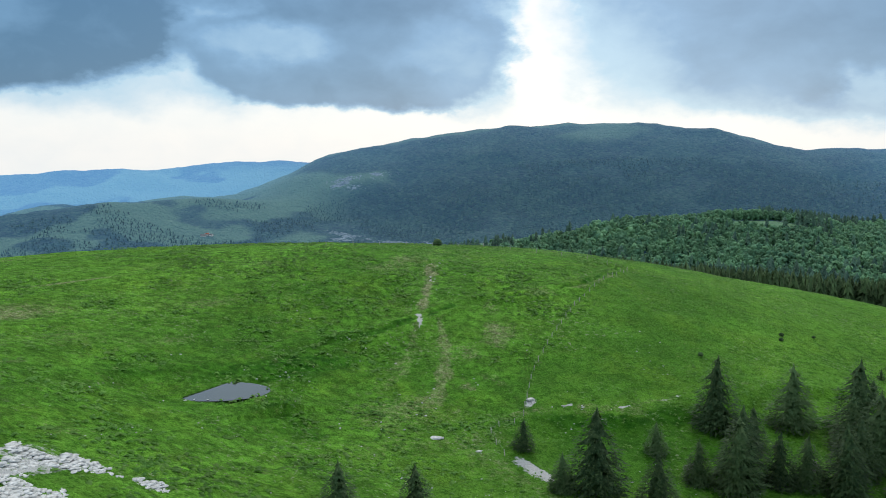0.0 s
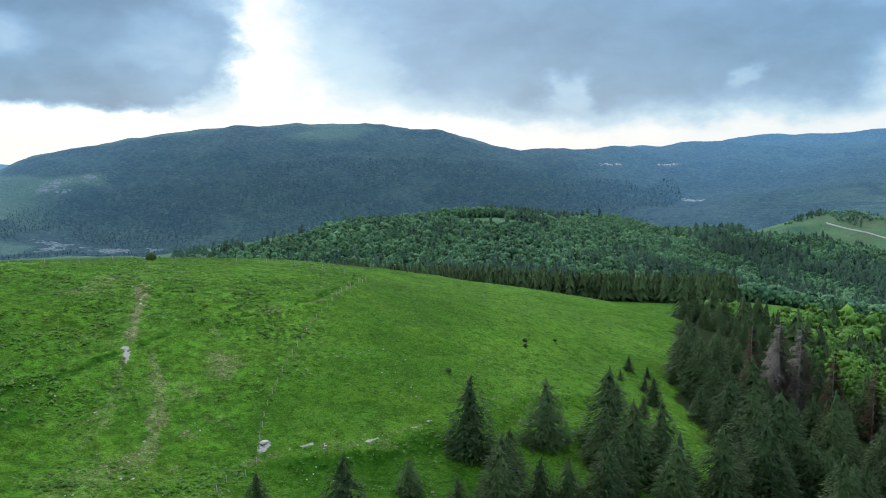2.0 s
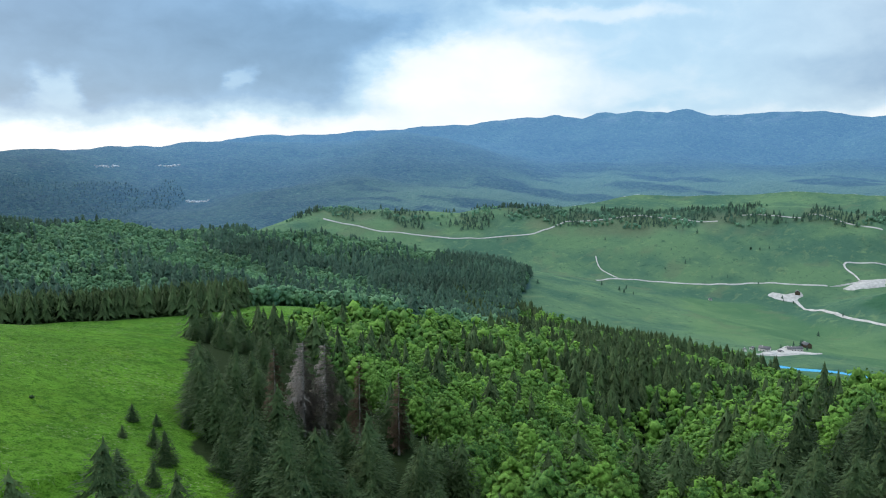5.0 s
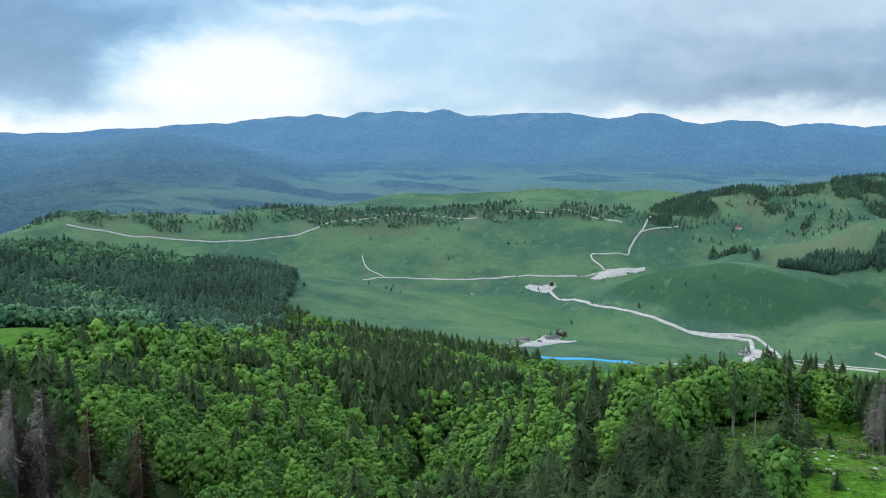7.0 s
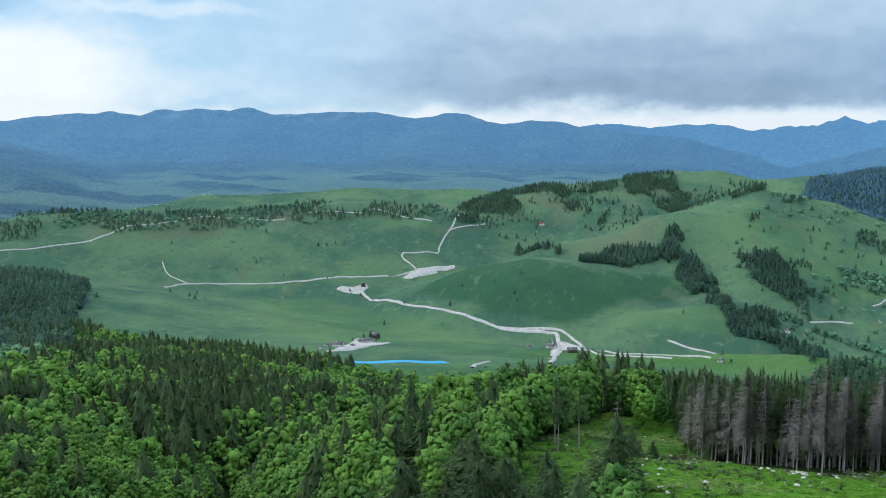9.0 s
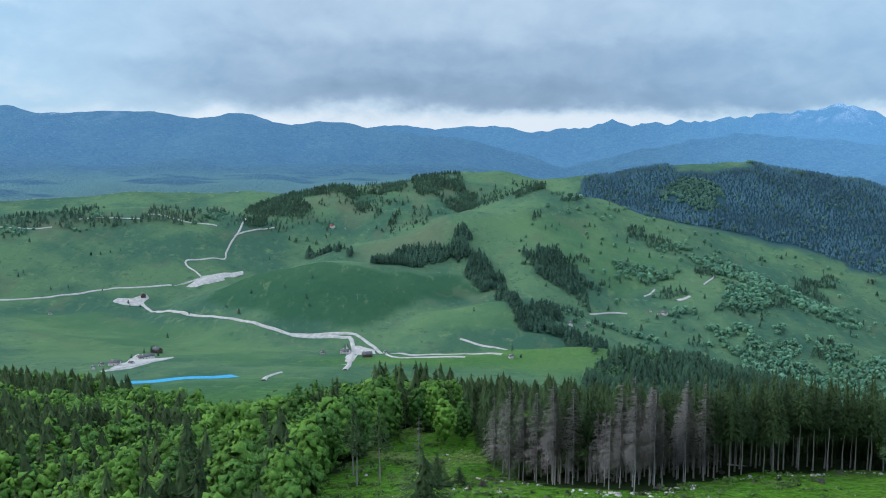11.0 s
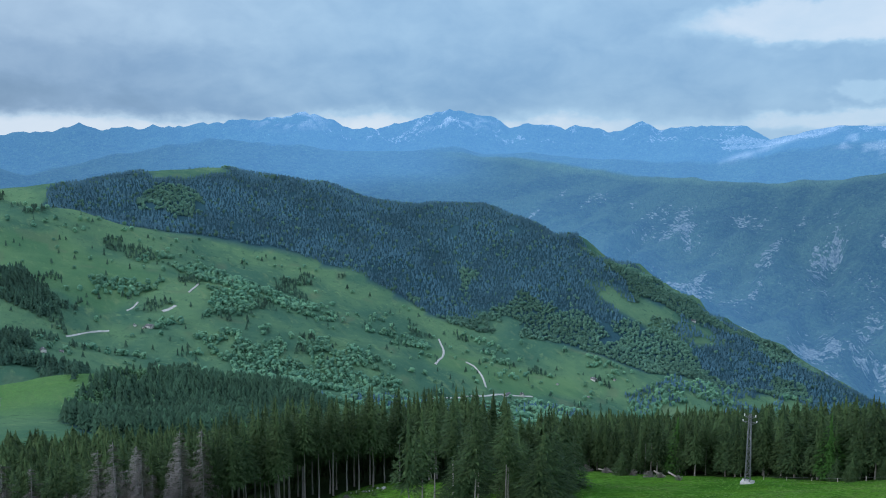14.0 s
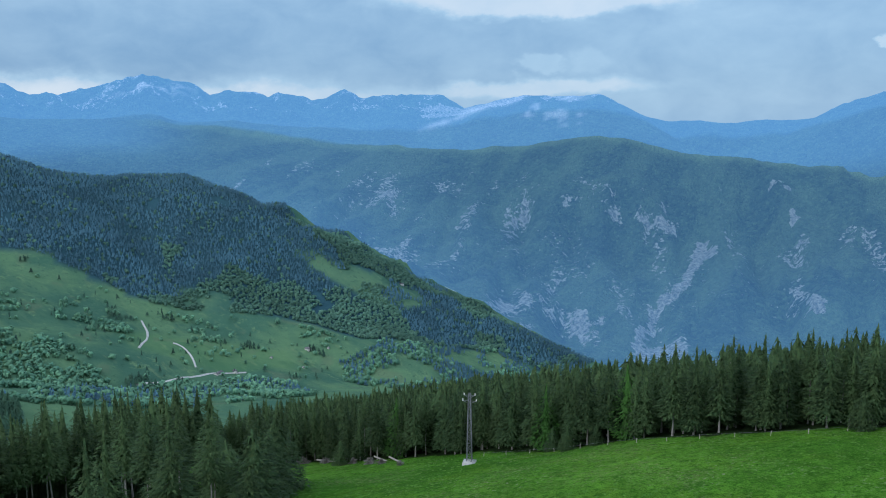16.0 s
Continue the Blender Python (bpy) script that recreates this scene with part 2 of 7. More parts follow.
def make_distance():
    m, w, shade = surface("distant_slopes", 1.0)
    p = position(w)
    squeeze = w.tree.nodes.new("ShaderNodeVectorMath")
    squeeze.operation = "MULTIPLY"
    w.put(squeeze.inputs[0], p)
    squeeze.inputs[1].default_value = (1.0, 1.0, 0.35)
    tall = squeeze.outputs[0]
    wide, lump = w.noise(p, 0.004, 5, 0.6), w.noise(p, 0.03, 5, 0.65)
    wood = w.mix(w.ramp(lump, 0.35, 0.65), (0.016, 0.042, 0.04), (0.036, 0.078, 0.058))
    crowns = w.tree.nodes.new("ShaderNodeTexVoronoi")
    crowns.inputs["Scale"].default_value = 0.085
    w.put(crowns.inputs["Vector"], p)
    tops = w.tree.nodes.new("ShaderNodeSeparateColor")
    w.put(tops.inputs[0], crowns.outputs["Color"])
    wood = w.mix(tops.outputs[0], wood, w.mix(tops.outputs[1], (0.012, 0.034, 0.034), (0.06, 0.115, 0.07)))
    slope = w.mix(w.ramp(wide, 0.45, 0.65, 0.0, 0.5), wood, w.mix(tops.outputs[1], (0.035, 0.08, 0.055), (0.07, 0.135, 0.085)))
    slope = w.mix(attr(w, "grass"), slope, w.mix(lump, (0.075, 0.145, 0.085), (0.13, 0.215, 0.115)))
    slope = w.mix(w.ramp(w.math("ADD", attr(w, "rock"), w.math("MULTIPLY_ADD", w.noise(tall, 0.045, 8, 0.72), 2.4, -1.2)), 0.4, 0.54), slope, w.mix(w.ramp(w.noise(tall, 0.09, 5, 0.7), 0.35, 0.65), (0.09, 0.125, 0.135), (0.27, 0.31, 0.31)))
    slope = w.mix(attr(w, "snow"), slope, (0.8, 0.82, 0.85))
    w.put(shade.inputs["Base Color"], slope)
    # haze put in as emission: the far ranges glow faintly blue
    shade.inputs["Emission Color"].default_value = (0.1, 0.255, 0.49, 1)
    w.put(shade.inputs["Emission Strength"], attr(w, "haze_glow"))
    bump(w, shade, w.math("SUBTRACT", w.math("ADD", lump, w.noise(p, 0.12, 4, 0.6)), crowns.outputs["Distance"]), 1.0, 14.0)
    return m


MEADOW, DISTANCE = make_meadow(), make_distance()


def foliage(name, dark, light, through=0.0, rough=0.85, fleck=(0.0, 0.0, 0.0), scale=1.3):
    """Leaves or needles: tint runs from tree to tree, noise from twig to twig."""
    m, w, shade = surface(name, rough)
    p = position(w)
    tint = w.math("FRACT", w.math("ADD", attr(w, "tint"), w.tree.nodes.new("ShaderNodeObjectInfo").outputs["Random"]))
    colour = w.mix(tint, dark, light)
    broad = w.ramp(w.noise(p, scale * 0.06, 3, 0.6), 0.3, 0.7, 0.68, 1.3)
    colour = w.mix(1.0, colour, broad, "MULTIPLY")
    colour = w.mix(w.ramp(w.noise(p, scale, 3, 0.6), 0.35, 0.7, 0.0, 0.5), colour, fleck)
    w.put(shade.inputs["Base Color"], colour)
    bump(w, shade, w.noise(p, scale * 1.5, 3, 0.65), 0.9, 0.55 / scale)
    if through:
        leaf = w.tree.nodes.new("ShaderNodeBsdfTranslucent")
        w.put(leaf.inputs[0], w.mix(0.5, colour, (0.16, 0.28, 0.02)))
        both = w.tree.nodes.new("ShaderNodeMixShader")
        both.inputs[0].default_value = through
        w.put(both.inputs[1], shade.outputs[0])
        w.put(both.inputs[2], leaf.outputs[0])
        w.put(w.tree.nodes["Material Output"].inputs[0], both.outputs[0])
    return m


def plain(name, a, b, scale=3.0, rough=0.85, depth=0.0, metal=0.0):
    m, w, shade = surface(name, rough)
    n = w.noise(position(w), scale, 5, 0.6)
    w.put(shade.inputs["Base Color"], w.mix(w.ramp(n, 0.3, 0.7), a, b))
    shade.inputs["Metallic"].default_value = metal
    if depth:
        bump(w, shade, n, 0.6, depth)
    return m


NEEDLES = foliage("spruce_needles", (0.026, 0.058, 0.024), (0.074, 0.132, 0.05), 0.08, fleck=(0.12, 0.168, 0.06))
# far needles and leaves are bluer: some haze is mixed into their colour
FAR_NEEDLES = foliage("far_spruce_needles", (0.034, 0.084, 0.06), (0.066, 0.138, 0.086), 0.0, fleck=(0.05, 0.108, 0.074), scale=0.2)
BEECH_LEAVES = foliage("beech_leaves", (0.028, 0.106, 0.031), (0.158, 0.335, 0.051), 0.08, fleck=(0.255, 0.435, 0.083), scale=1.9)
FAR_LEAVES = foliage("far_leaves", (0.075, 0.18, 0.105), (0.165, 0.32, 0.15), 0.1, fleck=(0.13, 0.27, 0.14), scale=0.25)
DRY_TWIGS = foliage("dead_twigs", (0.25, 0.235, 0.225), (0.34, 0.322, 0.31), 0.0, fleck=(0.2, 0.185, 0.175))
LILAC_TWIGS = foliage("lilac_dead_twigs", (0.34, 0.305, 0.27), (0.44, 0.4, 0.36), 0.0, fleck=(0.26, 0.23, 0.2))
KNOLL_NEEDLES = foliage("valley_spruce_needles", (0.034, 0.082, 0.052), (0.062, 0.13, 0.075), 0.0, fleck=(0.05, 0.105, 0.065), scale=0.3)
RUST_TWIGS = foliage("rusty_twigs", (0.13, 0.085, 0.055), (0.18, 0.12, 0.08), 0.0, fleck=(0.08, 0.085, 0.05))
BRUSHWOOD = foliage("brushwood", (0.15, 0.135, 0.115), (0.27, 0.255, 0.235), 0.0, fleck=(0.1, 0.09, 0.07))
SCRUB = foliage("scrub_leaves", (0.07, 0.15, 0.04), (0.16, 0.28, 0.07), 0.1, fleck=(0.17, 0.22, 0.08))
BARK = plain("spruce_bark", (0.09, 0.075, 0.06), (0.2, 0.175, 0.15), 2.5, depth=0.03)
PALE_BARK = plain("weathered_bark", (0.22, 0.2, 0.18), (0.36, 0.33, 0.3), 2.5, depth=0.03)
ASH_BARK = plain("bare_grey_wood", (0.28, 0.265, 0.25), (0.42, 0.4, 0.38), 2.5, depth=0.03)
GRAVEL = plain("pale_gravel", (0.42, 0.41, 0.385), (0.62, 0.61, 0.58), 0.15)
LIMESTONE = plain("pale_limestone", (0.4, 0.39, 0.36), (0.7, 0.69, 0.65), 1.5, depth=0.1)
LARCH = foliage("larch_needles", (0.055, 0.15, 0.03), (0.08, 0.19, 0.035), 0.25, fleck=(0.1, 0.22, 0.05))
# the haze over the mountain woods is mixed into these two colours
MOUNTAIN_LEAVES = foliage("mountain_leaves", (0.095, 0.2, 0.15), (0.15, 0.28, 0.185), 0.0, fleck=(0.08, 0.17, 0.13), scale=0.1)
HAZED_NEEDLES = foliage("hazed_spruce_needles", (0.056, 0.138, 0.2), (0.11, 0.228, 0.29), 0.0, fleck=(0.115, 0.232, 0.275), scale=0.15)
GRASS_TUFT = foliage("grass_tufts", (0.07, 0.2, 0.03), (0.14, 0.3, 0.05), 0.4, fleck=(0.2, 0.3, 0.08), scale=0.3)
PLASTER = plain("white_plaster", (0.6, 0.58, 0.54), (0.75, 0.73, 0.68), 0.8)
DARK_WOOD = plain("dark_boards", (0.07, 0.05, 0.035), (0.13, 0.095, 0.065), 2.0)
SLATE = plain("grey_roofing", (0.1, 0.1, 0.105), (0.2, 0.2, 0.21), 1.0, 0.6)
RED_TILE = plain("red_roof_tiles", (0.22, 0.06, 0.035), (0.34, 0.11, 0.07), 1.0, 0.7)
BLUE_SHEET = plain("blue_plastic_sheet", (0.03, 0.36, 0.68), (0.09, 0.5, 0.78), 0.3, 0.45)
ZINC = plain("galvanised_steel", (0.14, 0.15, 0.15), (0.26, 0.27, 0.27), 2.0, 0.5, metal=0.5)
CONCRETE = plain("concrete", (0.42, 0.41, 0.39), (0.58, 0.57, 0.54), 1.5)
GREY_WOOD = plain("weathered_wood", (0.3, 0.27, 0.23), (0.5, 0.46, 0.41), 3.0)
GLASS_DARK = plain("window_glass", (0.02, 0.025, 0.03), (0.05, 0.055, 0.06), 1.0, 0.1)


def make_water():
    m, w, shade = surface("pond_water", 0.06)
    shade.inputs["Base Color"].default_value = (0.02, 0.025, 0.022, 1)
    shade.inputs["Specular IOR Level"].default_value = 0.5
    bump(w, shade, w.noise(position(w), 2.5, 3), 0.05, 0.05)
    return m


POND_WATER = make_water()


def make_mist():
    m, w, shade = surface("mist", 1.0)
    shade.inputs["Base Color"].default_value = (0.8, 0.84, 0.88, 1)
    clear = w.tree.nodes.new("ShaderNodeBsdfTransparent")
    both = w.tree.nodes.new("ShaderNodeMixShader")
    w.put(both.inputs[0], w.ramp(w.noise(position(w), 0.12, 4, 0.6), 0.35, 0.65, 0.12, 0.5))
    w.put(both.inputs[1], clear.outputs[0])
    w.put(both.inputs[2], shade.outputs[0])
    w.put(w.tree.nodes["Material Output"].inputs[0], both.outputs[0])
    return m


MIST = make_mist()


# bluish base colours: the haze before these distant woods is painted in
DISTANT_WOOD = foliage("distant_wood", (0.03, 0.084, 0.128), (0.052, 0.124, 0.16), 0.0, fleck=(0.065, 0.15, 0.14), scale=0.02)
GROVE_LEAVES = foliage("grove_leaves", (0.095, 0.225, 0.155), (0.2, 0.39, 0.23), 0.05, fleck=(0.15, 0.31, 0.19), scale=0.25)

# ---- the lie of the land: every height comes from land(x, y) ----
CENTRE = (75.0, 60.0)

NEAR_PLANE = (-66.96, -0.1269, 0.0125)
TIGHT_HILLS = [  # x, y, height of rounded rises and hollows 62 m wide
    (150, -105, 11.1), (375, 45, -26.1), (270, 220, -34.0), (60, 150, -3.4),
    (60, 220, 8.5), (-80, 80, 16.7), (300, -105, -6.8), (-10, 150, -19.1),
    (130, 220, -17.6), (200, 150, -18.8), (200, 220, 12.1), (225, -105, 4.8),
]
WIDE_HILLS = [  # the same, 150 m wide
    (190, 260, 51.6), (360, -80, 31.4), (530, -250, -10.6), (20, 430, 21.0),
    (-150, 600, -20.1), (20, -80, 44.1), (20, 600, 23.0), (530, 90, 70.1),
    (530, 600, 47.2), (530, 260, -81.3), (360, 260, -12.5), (530, -80, -31.4),
    (190, 600, -17.0), (-150, 260, 37.7), (190, -250, 13.1), (360, 430, 34.0),
    (-150, -80, 19.0), (360, 90, 52.0), (20, 260, 23.4), (530, 430, 26.2),
    (360, -250, 23.6), (20, -250, 27.5), (-150, 90, 13.8),
]
WOODED_HILL = [
    (35, 1150, -86), (175, 1240, -76), (340, 1305, -57), (445, 1325, -51), (505, 1405, -59),
    (670, 1365, -69), (815, 1310, -86), (940, 1245, -98), (1080, 1180, -127), (1210, 1100, -167),
    (1305, 1015, -185),
]
WEST_MOUNTAIN = [
    (-1790, 2770, -237), (-1385, 3105, -157), (-890, 3385, -145), (-645, 3490, -83), (-450, 3570, -19),
    (-195, 3595, 70), (320, 3635, 141), (695, 3635, 155), (1055, 3495, 124), (1390, 3375, 48),
    (1745, 3420, 47), (2285, 3210, 77), (2615, 3015, 52),
]
WEST_SPUR = [
    (-1515, 2475, -173), (-1270, 2610, -151), (-1065, 2750, -112), (-760, 2955, -120), (-530, 3055, -186),
]
FAR_LEFT = [
    (-2540, 3595, -105), (-2045, 4010, -85), (-1655, 4290, -59), (-1380, 4390, -64), (-1055, 4580, -31),
    (-560, 4665, -9), (50, 4700, -64),
]
PLATEAU_RANGE = [
    (2631, 3642, 98), (2814, 3503, 123), (3071, 3282, 128), (3210, 3147, 142), (3296, 3058, 157),
    (3496, 2827, 181), (3569, 2735, 195), (3748, 2482, 223), (3829, 2355, 196), (3872, 2283, 224),
    (3947, 2149, 234), (4025, 1999, 220), (4062, 1922, 246), (4097, 1844, 204), (4163, 1687, 204),
    (4214, 1553, 223), (4281, 1351, 223), (4335, 1161, 197), (4297, 1023, 208), (4305, 983, 222),
    (4324, 895, 207), (4336, 830, 174), (4357, 702, 157), (4375, 572, 178), (4391, 416, 172),
    (4399, 288, 152), (4254, 134, 123), (4254, -33, 62), (4247, -196, -2),
]
PLATEAU_FOOT = [
    (2095, 3335, 38), (2580, 2975, 58), (2875, 2690, 112), (3035, 2425, 39), (2795, 2550, -32),
    (3420, 1600, -15), (3730, 470, -12), (3800, -70, -32),
]
SMALL_HILL = [
    (1825, 2430, -137), (1960, 2385, -80), (2170, 2265, -55), (2280, 2155, -63), (2435, 1970, -105),
]
BASIN_RIDGE = [
    (1385, 1690, -123), (1510, 1715, -96), (1680, 1620, -103), (1800, 1480, -102), (1885, 1375, -90),
    (2035, 1130, -103), (2190, 910, -95), (2250, 740, -92), (2290, 585, -111),
]
BACK_RIDGE = [
    (2505, 550, -113), (2535, 355, -60), (2600, 190, -47), (2600, 45, -19), (2690, -135, -3),
    (2670, -285, -28), (2650, -420, -64),
]
KNOLL = [
    (1985, 305, -192), (2045, 210, -153), (2045, 85, -128), (2045, -5, -102), (2090, -100, -93),
    (2225, -225, -52), (2255, -355, -63),
]
GREEN_MOUND = [
    (1780, 325, -181), (1790, 240, -163), (1815, 130, -176), (1845, 15, -192),
]
FRONT_MOUND = [
    (1545, 120, -246), (1575, 25, -223), (1610, -60, -214),
]
SPUR = [
    (2295, -240, -43), (2260, -420, -105), (2270, -575, -168), (2225, -715, -227), (2170, -850, -285),
    (2040, -995, -339), (1870, -1085, -378), (1815, -1115, -386), (1635, -1335, -432),
    (1460, -1440, -461), (1345, -1465, -515),
]
FOREST_MOUNTAIN = [
    (2555, -370, -82), (2595, -440, -24), (2620, -560, -8), (2645, -820, 11), (2645, -870, 10),
    (2535, -1125, -36), (2465, -1260, -83), (2375, -1405, -107), (2295, -1560, -105), (2180, -1625, -144),
    (2040, -1710, -237), (1885, -1795, -331), (1690, -1895, -417), (1510, -1965, -495), (1355, -2005, -559),
    (1185, -2040, -597),
]
MEADOW_SPUR = [
    (1245, 160, -246), (1265, 65, -239), (1285, -30, -233), (1295, -160, -227),
]
FOREST_KNOLL = [
    (1325, -190, -255), (1300, -285, -258), (1255, -355, -268), (1195, -420, -282),
]
HIGH_RANGE = [
    (4844, 393, 158), (4854, 148, 176), (4855, -6, 155), (4840, -312, 176), (4811, -586, 133),
    (4788, -736, 142), (4748, -946, 192), (4730, -1027, 177), (4694, -1169, 182), (4679, -1226, 164),
    (4638, -1362, 198), (4576, -1548, 211), (4548, -1626, 207), (4499, -1750, 240), (4447, -1872, 241),
    (4387, -2003, 258), (4344, -2091, 234), (4287, -2199, 198), (4182, -2386, 186), (4102, -2516, 210),
    (4052, -2592, 249), (3992, -2679, 279), (3922, -2778, 257), (3839, -2886, 217), (3802, -2933, 166),
    (3727, -3024, 216), (3650, -3113, 195), (3532, -3241, 188), (3452, -3323, 169), (3321, -3448, 214),
    (3270, -3496, 179), (3107, -3636, 200), (2943, -3764, 200),
]
HIGH_FOOT = [
    (4495, 30, 117), (4425, -365, 38), (4340, -635, -50), (4350, -1050, 55), (4280, -1445, 115),
    (4070, -1855, 71), (3655, -2545, 70), (3360, -2935, 46), (2920, -3280, -23),
]
WHITE_PEAK = [
    (2927, -3561, -13), (2798, -3660, 57), (2703, -3728, 121), (2581, -3809, 164), (2458, -3887, 190),
    (2282, -3988, 186), (2129, -4067, 183), (2065, -4099, 140), (1947, -4152, 80), (1818, -4208, 34),
    (1665, -4267, 60), (1512, -4320, 43), (1262, -4394, 60), (1141, -4425, 79), (1024, -4451, 142),
    (868, -4481, 198),
]
CLIFF_MASSIF = [
    (3780, -2225, -221), (3590, -2500, -148), (3250, -2830, -82), (3000, -3010, -61), (2575, -3235, -74),
    (2155, -3390, -54), (1835, -3465, -12), (1615, -3510, -46), (1315, -3565, -101), (1050, -3590, -108),
    (705, -3605, -150), (370, -3640, -217),
]
BLUE_HILL = [
    (3800, -2550, -128), (3570, -2850, -41), (3330, -3105, -6), (3025, -3365, -14), (2760, -3530, -79),
]
ROW_RISE = [
    (110, 560, -33), (200, 540, -37), (290, 505, -41), (345, 482, -43),
]
FIELD_PLATEAU = [
    (1325, -4085, -141), (1140, -4135, -99), (805, -4200, -90), (420, -4240, -121),
]

# z of the broad ground by distance, for a few bearings seen from CENTRE
DISTANCES = (0, 600, 900, 1250, 1500, 2000, 2600, 3300, 4200, 5200)
BROAD = {
    -90: (10, -60, -90, -120, -150, -190, -230, -260, -280, -300),
    -35: (0, -110, -145, -185, -200, -215, -228, -240, -240, -240),
    20: (-10, -75, -120, -150, -175, -205, -230, -235, -240, -240),
    45: (-20, -100, -150, -195, -220, -235, -215, -150, -80, -60),
    60: (-20, -115, -165, -232, -268, -283, -205, -125, -60, -40),
    78: (-20, -125, -172, -236, -278, -284, -205, -120, -60, -40),
    92: (-20, -118, -195, -242, -298, -280, -215, -130, -90, -60),
    106: (-20, -130, -220, -280, -335, -375, -380, -300, -200, -150),
    125: (-20, -170, -270, -350, -405, -490, -580, -640, -600, -500),
    150: (-10, -170, -280, -345, -440, -580, -720, -800, -760, -700),
    200: (0, -150, -220, -240, -300, -400, -500, -560, -560, -560),
    270: (10, -60, -90, -120, -150, -190, -230, -260, -280, -300),
}
# crest, slope of the flanks, roundness of the top, softness of the join
RIDGES = [
    (WOODED_HILL, 0.21, 110, 60), (WEST_MOUNTAIN, 0.42, 170, 90), (WEST_SPUR, 0.27, 120, 75),
    (FAR_LEFT, 0.3, 120, 75), (PLATEAU_RANGE, 0.45, 30, 75), (PLATEAU_FOOT, 0.28, 150, 90),
    (SMALL_HILL, 0.22, 70, 45), (BASIN_RIDGE, 0.4, 50, 30), (BACK_RIDGE, 0.42, 70, 30),
    (KNOLL, 0.52, 45, 16), (GREEN_MOUND, 0.4, 70, 14), (FRONT_MOUND, 0.34, 60, 12),
    (SPUR, 0.33, 45, 24), (FOREST_MOUNTAIN, 0.52, 90, 60), (MEADOW_SPUR, 0.3, 50, 12),
    (FOREST_KNOLL, 0.35, 50, 30), (HIGH_RANGE, 0.62, 12, 60), (HIGH_FOOT, 0.42, 40, 60),
    (WHITE_PEAK, 0.55, 20, 60), (CLIFF_MASSIF, 0.78, 70, 60), (BLUE_HILL, 0.32, 60, 60),
    (FIELD_PLATEAU, 0.3, 60, 60), (ROW_RISE, 0.25, 25, 20),
]


def lattice(ix, iy, seed):
    n = (ix.astype(np.int64) * 374761393 + iy.astype(np.int64) * 668265263 + seed * 974634211) & 0x7FFFFFFF
    n = ((n ^ (n >> 13)) * 1274126177) & 0x7FFFFFFF
    return ((n ^ (n >> 16)) & 0xFFFF) / 65535.0


def grain(x, y, size, seed=0):
    """Smooth value noise, -1 to 1, with lumps of that size in metres."""
    x, y = np.asarray(x, float) / size, np.asarray(y, float) / size
    ix, iy = np.floor(x), np.floor(y)
    u, v = x - ix, y - iy
    u, v = u * u * (3 - 2 * u), v * v * (3 - 2 * v)
    a, b = lattice(ix, iy, seed), lattice(ix + 1, iy, seed)
    c, d = lattice(ix, iy + 1, seed), lattice(ix + 1, iy + 1, seed)
    return 2 * ((a * (1 - u) + b * u) * (1 - v) + (c * (1 - u) + d * u) * v) - 1


def fbm(x, y, size, octaves=4, seed=0):
    return sum(grain(x, y, size / 2 ** k, seed + 7 * k) * 0.5 ** k for k in range(octaves))


def smooth(a, b, v):
    s = np.clip((v - a) / (b - a), 0, 1)
    return s * s * (3 - 2 * s)


def near_land(x, y):
    z = NEAR_PLANE[0] + NEAR_PLANE[1] * x + NEAR_PLANE[2] * y
    for hills, width in ((TIGHT_HILLS, 62), (WIDE_HILLS, 150)):
        for hx, hy, height in hills:
            z = z + height * np.exp(-((x - hx) ** 2 + (y - hy) ** 2) / (2 * width * width))
    return z


def broad_land(bearing, distance):
    keys = sorted(BROAD)
    rows = np.array([np.interp(distance, DISTANCES, BROAD[k]) for k in keys])
    at = np.clip(np.searchsorted(keys, bearing, side="right") - 1, 0, len(keys) - 2)
    k = np.array(keys, float)
    s = smooth(0, 1, (bearing - k[at]) / (k[at + 1] - k[at]))
    flat = np.arange(len(bearing))
    return rows[at, flat] * (1 - s) + rows[at + 1, flat] * s


def crest(x, y, points, slope, r):
    best = np.full(x.shape, -1e4)
    for (ax, ay, az), (bx, by, bz) in zip(points, points[1:]):
        dx, dy = bx - ax, by - ay
        t = np.clip(((x - ax) * dx + (y - ay) * dy) / max(dx * dx + dy * dy, 1e-6), 0, 1)
        d = np.hypot(x - ax - t * dx, y - ay - t * dy)
        best = np.maximum(best, az + t * (bz - az) - slope * (np.sqrt(d * d + r * r) - r))
    return best


def near_line(x, y, points):
    return -crest(x, y, [(a, b, 0.0) for a, b in points], 1.0, 1e-6)


GULLY = [(262, 182), (285, 191), (317, 205), (357, 222), (400, 246), (450, 264)]
POND, WATER = (-42.9, 159.6), 13.93


LEDGE = [(53, 260), (39, 241), (24, 231), (13, 226), (1, 217), (-12, 206), (-24, 196), (-31, 183), (-30, 168)]
DELL = [(26, 136), (20, 144), (14, 152), (13, 162), (16, 169), (26, 173), (39, 174), (50, 179), (72, 192), (100, 200), (100, 150), (60, 128)]


def inside(x, y, polygon):
    hit = np.zeros(np.shape(x), bool)
    for (ax, ay), (bx, by) in zip(polygon, polygon[1:] + polygon[:1]):
        cut = (ay > y) != (by > y)
        hit ^= cut & (x < (bx - ax) * (y - ay) / ((by - ay) or 1e-9) + ax)
    return hit


